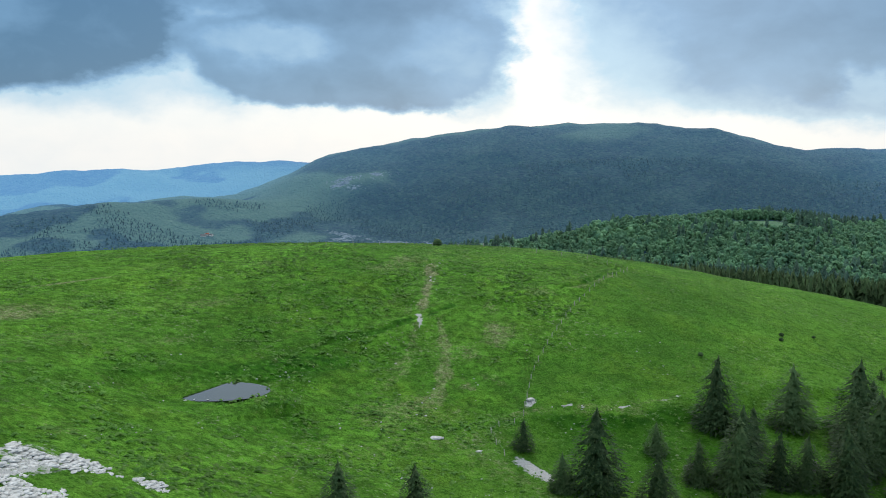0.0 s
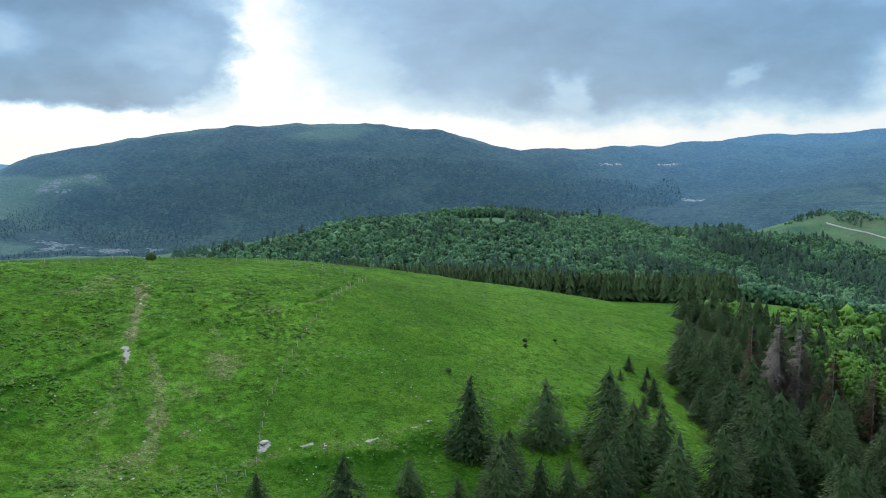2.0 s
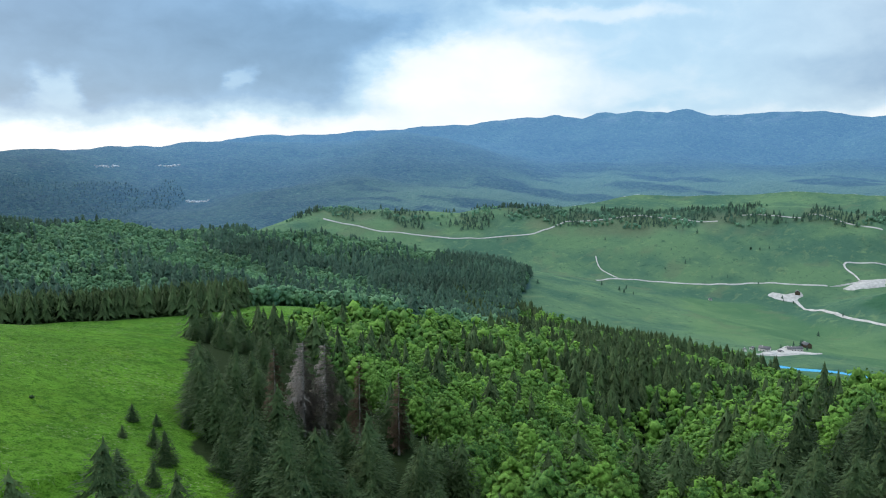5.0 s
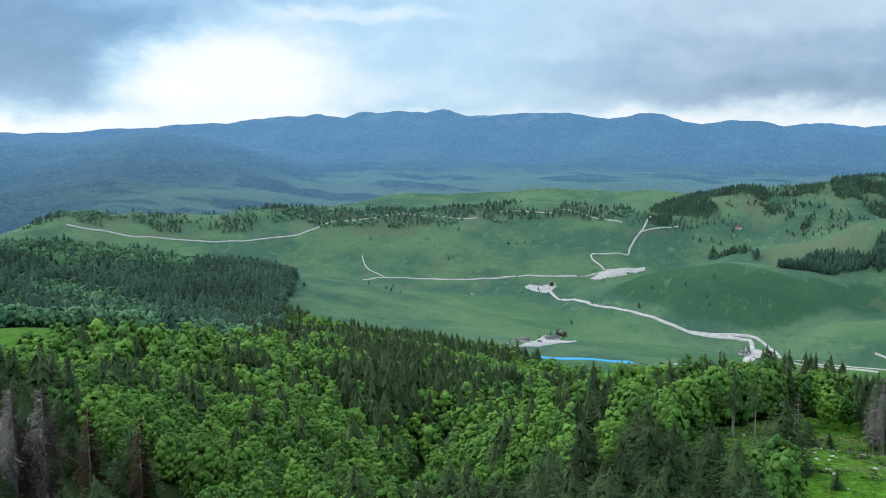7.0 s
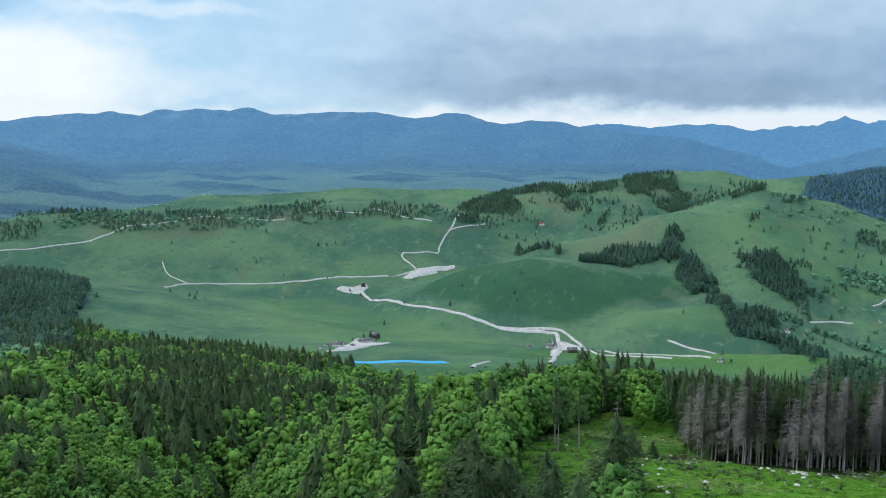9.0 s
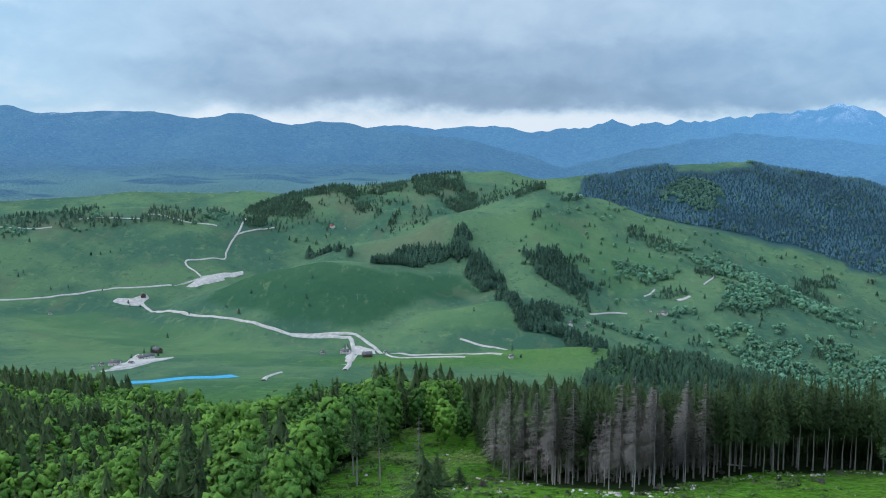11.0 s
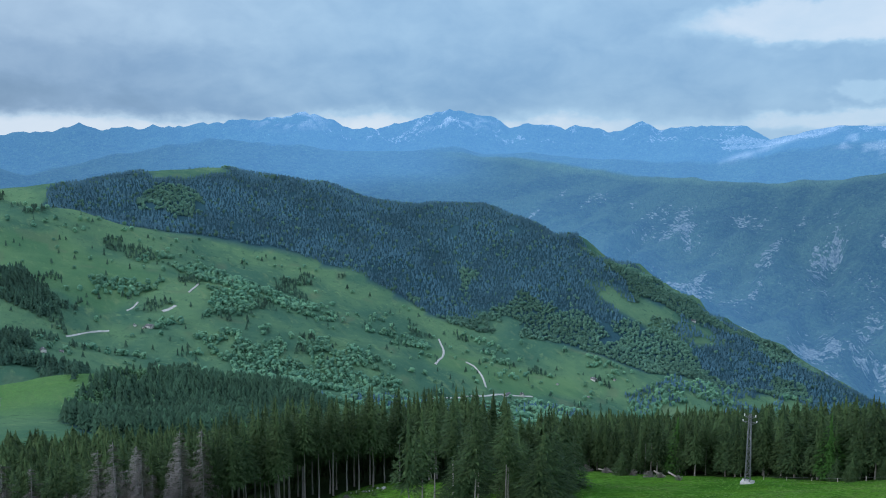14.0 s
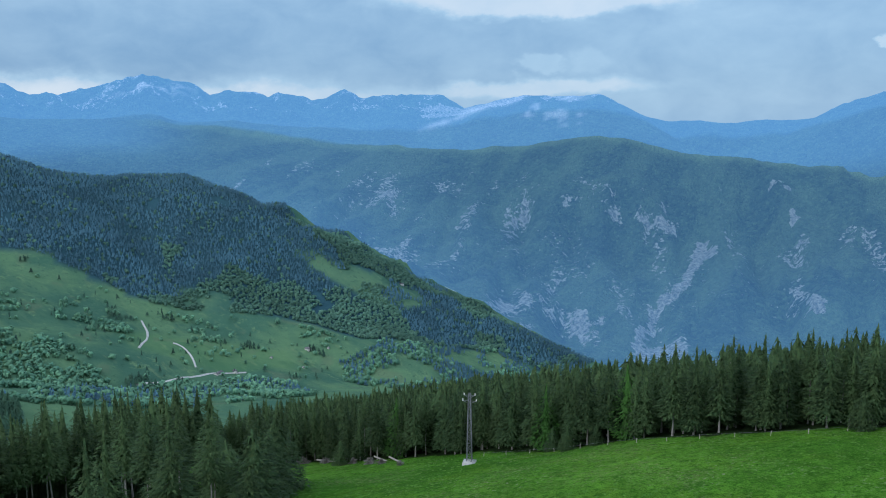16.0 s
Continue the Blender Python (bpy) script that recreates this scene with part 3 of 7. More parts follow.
def land(x, y):
    shape = np.shape(x)
    x, y = np.ravel(np.asarray(x, float)), np.ravel(np.asarray(y, float))
    distance = np.hypot(x - CENTRE[0], y - CENTRE[1])
    bearing = (np.degrees(np.arctan2(x - CENTRE[0], y - CENTRE[1])) + 90) % 360 - 90
    w = smooth(480, 860, distance)
    z = near_land(x, y) * (1 - w) + broad_land(bearing, distance) * w
    rough = smooth(900, 2600, distance)
    for points, slope, r, k in RIDGES:
        ridge = crest(x, y, points, slope, r)
        z = np.maximum(z, ridge) + np.maximum(k - np.abs(z - ridge), 0) ** 2 / (4 * k)
    z = z + smooth(250, 900, distance) * 4 * fbm(x, y, 130, 3, 3)
    z = z + rough * 10 * fbm(x, y, 260, 4, 11) + 0.35 * fbm(x, y, 16, 3, 5) * (1 - w)
    z = z + smooth(1050, 1400, distance) * smooth(2900, 2500, distance) * 5.5 * (0.4 - np.abs(fbm(x, y, 95, 2, 13)))
    gully = near_line(x, y, GULLY)
    z = z - 15 * np.exp(-(gully / 34) ** 2) - 6 * np.exp(-(gully / 10) ** 2)
    far = smooth(3000, 3600, distance)
    z = z + far * 16 * (1 - 0.75 * smooth(60, 150, z) * smooth(4000, 4200, distance)) * (0.6 - np.abs(fbm(x, y, 330, 5, 23)))
    jag = smooth(40, 150, z) * smooth(4150, 4400, distance) * (0.25 * smooth(40, 60, bearing) + 0.9 * smooth(94, 100, bearing)) * (1 - 0.75 * smooth(140, 143, bearing))
    z = z + jag * 26 * (0.42 - np.abs(fbm(x, y, 170, 5, 29))) + jag * 16 * (0.4 - np.abs(fbm(x, y, 60, 3, 31)))
    # gullies run straight down the face of the massif
    along, down = -0.92 * x - 0.38 * y, 0.38 * x - 0.92 * y
    face = smooth(126, 134, bearing) * smooth(2450, 2900, distance) * smooth(3950, 3500, distance)
    z = z + face * (95 * (0.4 - np.abs(fbm(along, down * 0.22, 230, 4, 37))) + 26 * fbm(along, down * 0.3, 70, 3, 39))
    # hummocks on the pasture, the ledge of the old track and the dell below the path
    pasture = smooth(60, 90, y) * smooth(330, 280, y) * smooth(120, 70, x)
    z = z + pasture * (0.5 * (0.5 - np.abs(fbm(x, y, 11, 3, 15))) + 0.22 * fbm(x, y, 4.5, 2, 17)) * (0.45 + 0.55 * smooth(40, -10, x + 0.35 * (y - 190)))
    ledge = near_line(x, y, LEDGE)
    z = z + pasture * (0.9 * np.exp(-((ledge - 1.5) / 2.2) ** 2) - 0.5 * np.exp(-(ledge / 1.2) ** 2))
    dell = inside(x, y, DELL)
    z = z - 1.6 * dell * smooth(0, 7, near_line(x, y, DELL[:9]))
    # the pond's hollow: a flat bed with a low bank
    z = z - 1.8 * np.exp(-((x + 53) / 7) ** 2 - ((y - 151) / 5) ** 2)
    d = np.hypot((x - POND[0]) / 1.55, y - POND[1]) / 1.18 + 0.5 * grain(x, y, 3.0, 77)
    bed = 14.05 - 1.6 * (1 - smooth(4.4, 5.6, d))
    z = z * smooth(5.0, 9.5, d) + bed * (1 - smooth(5.0, 9.5, d))
    z = np.where((d > 4.9) & (d < 9.0), np.maximum(z, 14.0 - 0.3 * np.maximum(d - 5.4, 0)), z)
    return z.reshape(shape)

# ---- woods and open ground, as outlines in the plan ----
RAVINE_WOOD = [
    (205, 330), (182, 295), (158, 262), (138, 232), (124, 205), (116, 182), (102, 158), (98, 138), (122, 102), (178, 74),
    (232, 72), (246, 98), (310, 110), (400, 92), (425, 78), (560, 40), (620, 120), (800, 270), (850, 330), (960, 440), (1030, 565),
    (1035, 665), (1045, 780), (1000, 860), (590, 470), (340, 440),
]
SPRUCE_EDGE = [(205, 330), (182, 295), (158, 262), (138, 232), (124, 205), (116, 182), (102, 158), (98, 138), (128, 118), (150, 150), (185, 200), (215, 260), (240, 330)]
TREE_ROW = [(100, 585), (120, 560), (230, 545), (340, 500), (372, 520), (350, 555), (240, 590), (120, 625)]
HILL_WOOD = [
    (-60, 900), (20, 1170), (175, 1265), (340, 1330), (500, 1430), (670, 1395), (815, 1340), (940, 1275), (1100, 1215), (1230, 1125),
    (1340, 1030), (1330, 950), (1200, 870), (1045, 790), (1000, 860), (590, 470), (340, 560), (120, 640), (20, 720),
]
DARK_SIDE = [(520, 1440), (690, 1400), (940, 1275), (1100, 1215), (1230, 1125), (1340, 1030), (1330, 950), (1045, 780), (850, 640), (760, 760), (640, 980), (520, 1200)]
HILL_MEADOW = [(385, 1312), (460, 1235), (590, 1175), (725, 1158), (725, 1235), (610, 1292), (520, 1332)]
CLEARING = [(236, 98), (234, 40), (270, -20), (300, -85), (330, -100), (331, -68), (339, -60), (335, -35), (328, -15), (314, 4), (303, 14), (294, 24), (297, 34), (310, 47), (375, 56), (414, 51), (424, 58), (421, 68), (466, 84), (460, 92), (430, 92), (400, 100), (355, 106), (310, 108)]
STAND = [(380, 52), (330, 50), (304, 42), (297, 32), (295, 24), (304, 14), (314, 4), (324, -5), (328, -15), (333, -25), (335, -35), (338, -45), (339, -60), (331, -68), (345, -110), (385, -118), (376, -40), (352, 10), (350, 46)]
BEHIND = [(380, 52), (350, 46), (352, 10), (376, -40), (385, -118), (420, -118), (470, -40), (470, 60), (425, 55)]
DEAD_STAND = [(345, 54), (318, 50), (304, 42), (297, 32), (294, 24), (303, 14), (314, 4), (322, -3), (330, 4), (316, 26), (320, 42), (346, 48)]
PYLON_WOOD = [(372, -122), (330, -131), (300, -134), (262, -131), (230, -128), (205, -128), (165, -133), (110, -142), (90, -230), (200, -260), (330, -230), (400, -200)]
LOW_WOOD = [(420, -118), (400, -200), (330, -230), (380, -330), (560, -330), (700, -200), (720, -20), (600, 60), (480, 60), (470, -40)]
KNOLL_WOOD = [(1250, -178), (1195, -135), (1100, -118), (1000, -140), (960, -260), (1020, -380), (1150, -470), (1260, -470), (1330, -380), (1330, -270)]

MOUNTAIN_WOOD = [
    (2560, -380), (2610, -460), (2650, -600), (2720, -860), (2610, -1155), (2450, -1435), (2345, -1615), (2215, -1705), (2085, -1800), (1925, -1890),
    (1735, -1990), (1530, -2060), (1190, -2140), (1150, -1960), (1330, -1880), (1420, -1600), (1480, -1480), (1640, -1360), (1815, -1140), (2040, -1010),
    (2170, -870), (2225, -735), (2270, -590), (2262, -440), (2300, -330),
]
SUMMIT_MEADOW = [(2700, -640), (2700, -900), (2560, -880), (2530, -760), (2540, -650)]
NOSE_MEADOW = [(1850, -1590), (1760, -1690), (1600, -1850), (1550, -1840), (1545, -1680), (1680, -1590)]
SIDE_MEADOW = [(1815, -1145), (1850, -1230), (1770, -1300), (1690, -1300), (1705, -1190)]
SPUR_FACE = [(2290, -250), (2255, -420), (2265, -575), (2220, -715), (2165, -850), (2035, -995), (1865, -1085), (1810, -1115), (1630, -1335), (1460, -1440),
             (1380, -1440), (1330, -1150), (1330, -800), (1440, -420), (1580, -170), (1900, -120)]
BASIN_TREES = [(1370, 1720), (1500, 1760), (1690, 1650), (1830, 1500), (1920, 1370), (2060, 1130), (2200, 920), (2280, 740), (2330, 560), (2220, 560), (2120, 760), (1980, 980), (1820, 1230), (1700, 1370), (1540, 1560)]
BACK_WOODS = [
    [(2535, 480), (2560, 380), (2550, 250), (2560, 120), (2494, 113), (2472, 148), (2482, 231), (2433, 254), (2486, 306), (2476, 372), (2480, 455)],
    [(2610, 100), (2620, -40), (2506, -43), (2433, -75), (2253, -53), (2360, -1), (2401, 41), (2459, 103)],
    [(2480, 570), (2510, 450), (2371, 358), (2306, 372), (2350, 476), (2432, 549)],
    [(2257, 510), (2367, 479), (2263, 460), (2199, 498)],
    [(2424, 262), (2424, 222), (2320, 172), (2310, 196), (2390, 246)],
    [(2307, 158), (2330, 112), (2278, 106), (2268, 158)],
    [(2345, -153), (2588, -244), (2582, -282), (2288, -238), (2225, -156)],
]
DEEP_GREEN = [(1900, 420), (1860, 320), (1761, 213), (1785, 127), (1840, 13), (1769, -61), (1725, -90), (1717, -25), (1639, 82), (1559, 131), (1512, 176), (1540, 311), (1675, 507)]
# paler grass; first and fourth paint a lit mound and a sun patch
LIGHT_GREEN = [
    [(1550, 121), (1631, 82), (1721, -36), (1648, -88), (1524, -137), (1458, -109), (1461, 28), (1504, 157)],
    [(1714, 864), (1768, 674), (1663, 535), (1526, 328), (1490, 248), (1121, 258), (1244, 453), (1178, 608)],
    [(2021, -6), (2144, -212), (2127, -344), (2035, -443), (1934, -540), (1730, -310), (1883, -224), (1956, -113)],
    [(1200, 200), (1300, 130), (1340, 30), (1350, -60), (1335, -200), (1220, -200), (1170, 0), (1160, 120)],
    [(1700, -900), (1640, -1120), (1540, -1300), (1420, -1250), (1430, -1000), (1560, -900)],
]
OLIVE = [(2015, 259), (2045, 210), (2200, 139), (2200, 20), (1990, 0), (1930, 10), (1890, 47), (1815, 150), (1940, 240)]
RIDGE_PASTURE = [(1370, 1720), (1500, 1760), (1690, 1650), (1830, 1500), (1920, 1370), (2060, 1130), (2200, 920), (2280, 740), (2330, 560), (2150, 600), (1980, 800), (1880, 1000), (1740, 1200), (1600, 1380), (1420, 1560)]
HEDGES = [
    [(1902, -544), (1834, -639), (1732, -608), (1767, -537)],
    [(1683, -460), (1682, -599), (1649, -733), (1558, -798), (1463, -778), (1236, -424), (1567, -483)],
    [(2076, -504), (2009, -601), (1926, -678), (1851, -768), (1757, -846), (1694, -983), (1638, -945), (1726, -829), (1781, -720), (1847, -632), (1941, -551), (2029, -489)],
    [(1938, -343), (1925, -470), (1864, -451), (1870, -326)],
    [(1330, -1400), (1420, -1440), (1640, -1330), (1600, -1380), (1440, -1520), (1330, -1500)],
]
LOWER_WOODS = [
    [(1434, -1337), (1422, -1440), (1461, -1528), (1397, -1626), (1336, -1903), (1173, -2018), (1097, -2000), (1100, -1626), (1120, -1236), (1320, -1247)],
    [(1405, -1000), (1423, -1064), (1350, -1115), (1219, -1043), (1186, -809)],
    [(1441, -733), (1399, -1000), (1200, -780), (1200, -430), (1300, -560)],
]
SPRUCE_HEDGE = [(1668, -666), (1661, -726), (1590, -689), (1602, -623)]
WEST_OPEN = [
    [(-780, 2640), (-720, 3400), (-550, 3380), (-390, 3240), (-170, 3210), (-160, 3070), (-450, 3080), (-480, 2800), (-610, 2700)],
    [(-790, 2480), (-660, 2650), (-630, 2690), (-550, 2590), (-550, 2490), (-750, 2450)],
    [(-520, 2480), (-460, 2720), (-330, 2590), (-360, 2470), (-500, 2470)],
]
WEST_CUT = [
    [(-450, 3170), (-340, 3200), (-140, 3200), (-130, 3170), (-260, 3090), (-270, 3030), (-410, 3070)],
    [(-380, 2730), (-270, 2640), (-170, 2570), (10, 2550), (-10, 2490), (-350, 2480)],
]
WEST_BALD = [(380, 3380), (500, 3490), (620, 3640), (800, 3560), (830, 3410), (620, 3290), (510, 3290)]
GROVES = [
    [(2127, 350), (1969, 226), (1998, 227), (2170, 349)],
    [(1789, 173), (1873, 65), (1890, -22), (1950, -40), (1987, -20), (1977, 0), (1922, 14), (1950, 172)],
    [(1876, -8), (1890, -42), (1766, -107), (1590, -98), (1527, -148), (1480, -228), (1259, -163), (1484, -155), (1501, -87), (1581, -81), (1746, -53)],
    [(1898, -135), (1943, -211), (1797, -260), (1760, -214), (1806, -156)],
    [(1595, -116), (1647, -163), (1567, -169), (1562, -121)],
    [(1925, 10), (1960, -44), (1880, -60), (1760, -70), (1740, -40), (1860, 0)],
    [(1790, 175), (1840, 110), (1930, 120), (1950, 172)],
]


def fill(polygon, gap, seed, holes=()):
    """Jittered places about gap metres apart within a polygon."""
    p = np.array(polygon, float)
    rng = np.random.default_rng(seed)
    x, y = np.meshgrid(np.arange(p[:, 0].min(), p[:, 0].max(), gap), np.arange(p[:, 1].min(), p[:, 1].max(), gap))
    x, y = x.ravel() + rng.uniform(-0.48, 0.48, x.size) * gap, y.ravel() + rng.uniform(-0.48, 0.48, y.size) * gap
    keep = inside(x, y, polygon)
    for hole in holes:
        keep &= ~inside(x, y, hole)
    return np.stack([x[keep], y[keep]], 1)


# ---- ground ----
def sheet(name, bearings, distances, material):
    """One sheet of land on a fan of bearings and distances from CENTRE."""
    b, d = np.radians(bearings)[:, None] + 0 * distances, distances
    x, y = CENTRE[0] + d * np.sin(b), CENTRE[1] + d * np.cos(b)
    z = land(x, y)
    n, m = b.shape
    i = np.arange(n * m).reshape(n, m)
    quads = np.stack([i[:-1, :-1], i[:-1, 1:], i[1:, 1:], i[1:, :-1]], -1).reshape(-1, 4)
    mesh = mesh_from(name, np.stack([x, y, z], -1).reshape(-1, 3), quads, material)
    mesh.polygons.foreach_set("use_smooth", np.ones(len(quads), bool))
    return new(name, mesh), x.ravel(), y.ravel(), z.ravel()


def mesh_from(name, points, faces, *materials):
    """A mesh from arrays of corners and of faces with equal corner counts."""
    mesh = bpy.data.meshes.new(name)
    k = faces.shape[1]
    mesh.vertices.add(len(points))
    mesh.vertices.foreach_set("co", np.ascontiguousarray(points, np.float32).ravel())
    mesh.loops.add(faces.size)
    mesh.loops.foreach_set("vertex_index", np.ascontiguousarray(faces, np.int32).ravel())
    mesh.polygons.add(len(faces))
    mesh.polygons.foreach_set("loop_start", np.arange(len(faces), dtype=np.int32) * k)
    for material in materials:
        mesh.materials.append(material)
    mesh.update(calc_edges=True)
    return mesh


def attribute(ob, name, values):
    a = ob.data.attributes.new(name, "FLOAT", "POINT")
    a.data.foreach_set("value", np.ascontiguousarray(values, np.float32))


SEEN = np.unique(np.concatenate([np.arange(-180, -34, 6.0), np.arange(-34, 176, 0.42), [176.0, 180.0]]))
SPLIT = 3150.0


def reach(bearings, distances):
    """Where the near land ends: behind the forest mountain it ends sooner."""
    end = np.interp(bearings, (-180, 38, 48, 62, 118, 130, 140, 150, 156, 180), (2380, 2380, 2560, SPLIT, SPLIT, 2960, 2790, 2530, 2420, 2400))
    return distances * (1 - (1 - end[:, None] / SPLIT) * smooth(1200, SPLIT, distances)[None])


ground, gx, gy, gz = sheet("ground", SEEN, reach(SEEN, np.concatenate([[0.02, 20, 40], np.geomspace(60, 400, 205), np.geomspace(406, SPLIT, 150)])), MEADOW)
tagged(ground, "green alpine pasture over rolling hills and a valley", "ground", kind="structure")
WIDE = np.unique(np.concatenate([np.arange(-180, -34, 6.0), np.arange(-34, 176, 0.3), [176.0, 180.0]]))
ends = reach(WIDE, np.array([SPLIT]))
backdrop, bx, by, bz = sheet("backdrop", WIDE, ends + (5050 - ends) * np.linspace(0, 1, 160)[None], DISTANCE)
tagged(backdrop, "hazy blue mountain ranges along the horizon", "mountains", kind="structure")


# ---- what covers the ground ----
KARST = [(-54, 104), (-51.7, 106), (-49.2, 105.6), (-45.8, 106), (-42.4, 104.6), (-39.1, 105.4), (-34.6, 104), (-33.6, 101.4), (-37.9, 100.2), (-42, 99), (-46.6, 99.3), (-48.5, 98.6), (-46.5, 95), (-43.5, 94), (-40.5, 89), (-44.5, 83), (-52, 86), (-50.5, 94), (-51.5, 99)]
TRAILS = [  # points, half width, how bare
    ([(-3, 252), (-4, 234), (-5, 218)], 1.1, 0.75),
    ([(-5, 218), (-6, 208), (-7, 200), (-9, 188), (-11, 177)], 1.6, 0.5),
    ([(-1, 210), (1, 196), (0, 182), (-2, 172)], 1.6, 0.6),
    ([(13, 170), (25, 175), (32, 175), (39, 176), (48, 180), (58, 186), (70, 193)], 0.5, 0.5),
    ([(-73.5, 145.6), (-70.7, 147.3), (-68.2, 150), (-64.8, 150.9), (-58.7, 151.9), (-53.6, 152.2)], 0.45, 0.62),
    ([(-102, 198), (-95, 213), (-85, 223)], 1.1, 0.8),
    ([(-37, 157), (-34, 152), (-32, 150)], 0.8, 0.9),
    ([(-15, 152), (-8, 151), (-2, 152), (5, 157), (9, 160)], 3.4, 0.42),
    ([(4, 156), (8, 150), (13, 143), (18, 136), (24, 128)], 3.2, 0.48),
    ([(18, 173), (28, 173), (40, 174)], 1.4, 0.45),
    ([(57, 266), (44, 240), (35, 226), (28, 210), (23, 198), (19, 184), (16, 169)], 0.7, 0.4),
    ([(52, 258), (39, 239), (24, 229)], 0.8, 0.55),
]
LUSH_AND_SHADED = [  # the wet strips beside the old tracks, plus painted shade in the dell
    (LEDGE, 1.2, 0.75),
    ([(-31, 178), (-33, 170), (-30, 160), (-22, 152), (-12, 146)], 5.0, 0.6),
    ([(-52, 148), (-44, 146), (-34, 144)], 4.0, 0.45),
    ([(-64, 158), (-52, 164), (-40, 175), (-30, 182)], 4.0, 0.5),
    ([(12, 166), (20, 171), (34, 171), (52, 176)], 1.6, 0.6),
    ([(30, 165), (45, 165), (62, 172), (80, 180)], 7.0, 0.45),
    ([(-20, 188), (-10, 182), (-14, 170)], 3.0, 0.4),
]
SCARS = [  # x, y, half sizes, turn: bare white ground
    (-1.8, 156.3, 2.0, 1.3, 10), (18.3, 176.5, 1.1, 3.0, -20), (16.5, 148.0, 1.6, 5.5, 35), (-5.8, 210, 0.8, 5.0, 5), (-36, 153, 0.6, 1.8, 40), (7.0, 152.5, 0.9, 1.0, 0),
    (-3.6, 240, 0.6, 6.0, 3), (-59.5, 160.8, 0.5, 1.9, -45), (-52.4, 152.1, 0.7, 0.4, 0), (38, 176, 2.0, 0.5, 8), (49, 180.5, 2.4, 0.5, 25), (-86, 222, 2.4, 0.6, 35), (-96, 212, 1.6, 0.5, 40), (26, 175, 1.6, 0.6, 0),
]


def polar(x, y):
    return np.hypot(x - CENTRE[0], y - CENTRE[1])


def soft(x, y, polygon, size, seed):
    """1 inside a polygon, 0 outside, with an edge frayed by noise."""
    dx, dy = grain(x, y, size, seed) * size * 0.4, grain(x, y, size, seed + 1) * size * 0.4
    return inside(x + dx, y + dy, polygon).astype(float)


def within(x, y, polygon, size):
    """0 at the outline of a polygon, 1 from size metres inside on."""
    return inside(x, y, polygon) * smooth(0, size, near_line(x, y, polygon + polygon[:1]) + 0.4 * size * grain(x, y, size, 57))


distance = polar(gx, gy)
# less far tint along the meadow spur, to paint its sun patch
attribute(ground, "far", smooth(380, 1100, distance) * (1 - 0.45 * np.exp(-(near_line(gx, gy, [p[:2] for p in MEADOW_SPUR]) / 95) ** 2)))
bare = np.zeros(len(gx))
for points, width, amount in TRAILS:
    d = near_line(gx, gy, points) + 1.2 * grain(gx, gy, 5, 50)
    bare = np.maximum(bare, amount * (1 - smooth(width * 0.6, width * 1.8, d)))
bare = np.maximum(bare, 0.62 * np.exp(-((gx - 5) / 12) ** 2 - ((gy - 182) / 15) ** 2) * smooth(-0.2, 0.4, fbm(gx, gy, 5, 3, 61)))
rough_side = smooth(6, -14, gx - 16 - (gy - 169) * 0.42) * smooth(330, 300, gy) * smooth(80, 100, gy)
bare = np.maximum(bare, rough_side * (0.12 + 0.42 * fbm(gx, gy, 13, 4, 68)))
bare = np.maximum(bare, 0.5 * smooth(0.25, 0.7, fbm(gx, gy, 14, 3, 62)) * inside(gx, gy, CLEARING))
bare = np.maximum(bare, 0.45 * smooth(0.35, 0.8, fbm(gx, gy, 60, 3, 63)) * smooth(1000, 1500, distance))
bare = np.maximum(bare, (0.24 + 0.3 * fbm(gx, gy, 25, 2, 64)) * soft(gx, gy, CLEARING, 8, 65) * smooth(10, 60, gx - 250))
bare = np.maximum(bare, np.minimum(0.1 + 0.36 * fbm(gx, gy, 30, 3, 66), 0.3) * smooth(700, 500, distance))
bare = np.maximum(bare, (0.26 + 0.2 * fbm(gx, gy, 20, 3, 67)) * smooth(-30, -70, gy) * smooth(700, 500, distance))
rim_d = np.hypot((gx - POND[0]) / 1.55, gy - POND[1]) / 1.18
bare = np.maximum(bare, 0.55 * smooth(7.0, 6.2, rim_d + grain(gx, gy, 4, 53)) * 0.6)
bare = np.maximum(bare, (0.5 + 0.25 * fbm(gx, gy, 60, 3, 69)) * within(gx, gy, OLIVE, 25))
bare = np.maximum(bare, (0.4 + 0.25 * fbm(gx, gy, 60, 3, 73)) * within(gx, gy, RIDGE_PASTURE, 70))
bare = np.maximum(bare, (0.34 + 0.4 * fbm(gx, gy, 80, 4, 75)) * within(gx, gy, [(2190, 560), (2530, 540), (2620, 150), (2630, -260), (2300, -290), (2230, 60)], 60))
for polygon in BACK_WOODS[:3]:
    bare = np.maximum(bare, (0.3 + 0.3 * fbm(gx, gy, 60, 3, 74)) * within(gx, gy, polygon, 30))
for points, width, amount in LUSH_AND_SHADED:
    d = near_line(gx, gy, points) + 1.0 * grain(gx, gy, 6, 51)
    bare = bare - amount * (1 - smooth(width * 0.5, width * 1.7, d)) * (bare < 0.3)
attribute(ground, "dry", bare)
tone = -within(gx, gy, DEEP_GREEN, 35)
for polygon in LIGHT_GREEN:
    tone = tone + 0.8 * within(gx, gy, polygon, 50)
attribute(ground, "tone", tone)
attribute(ground, "rough", np.maximum(rough_side, inside(gx, gy, CLEARING)))
rock = 0.62 * soft(gx, gy, KARST, 4, 70) * smooth(-0.5, -0.1, fbm(gx, gy, 5, 3, 71))
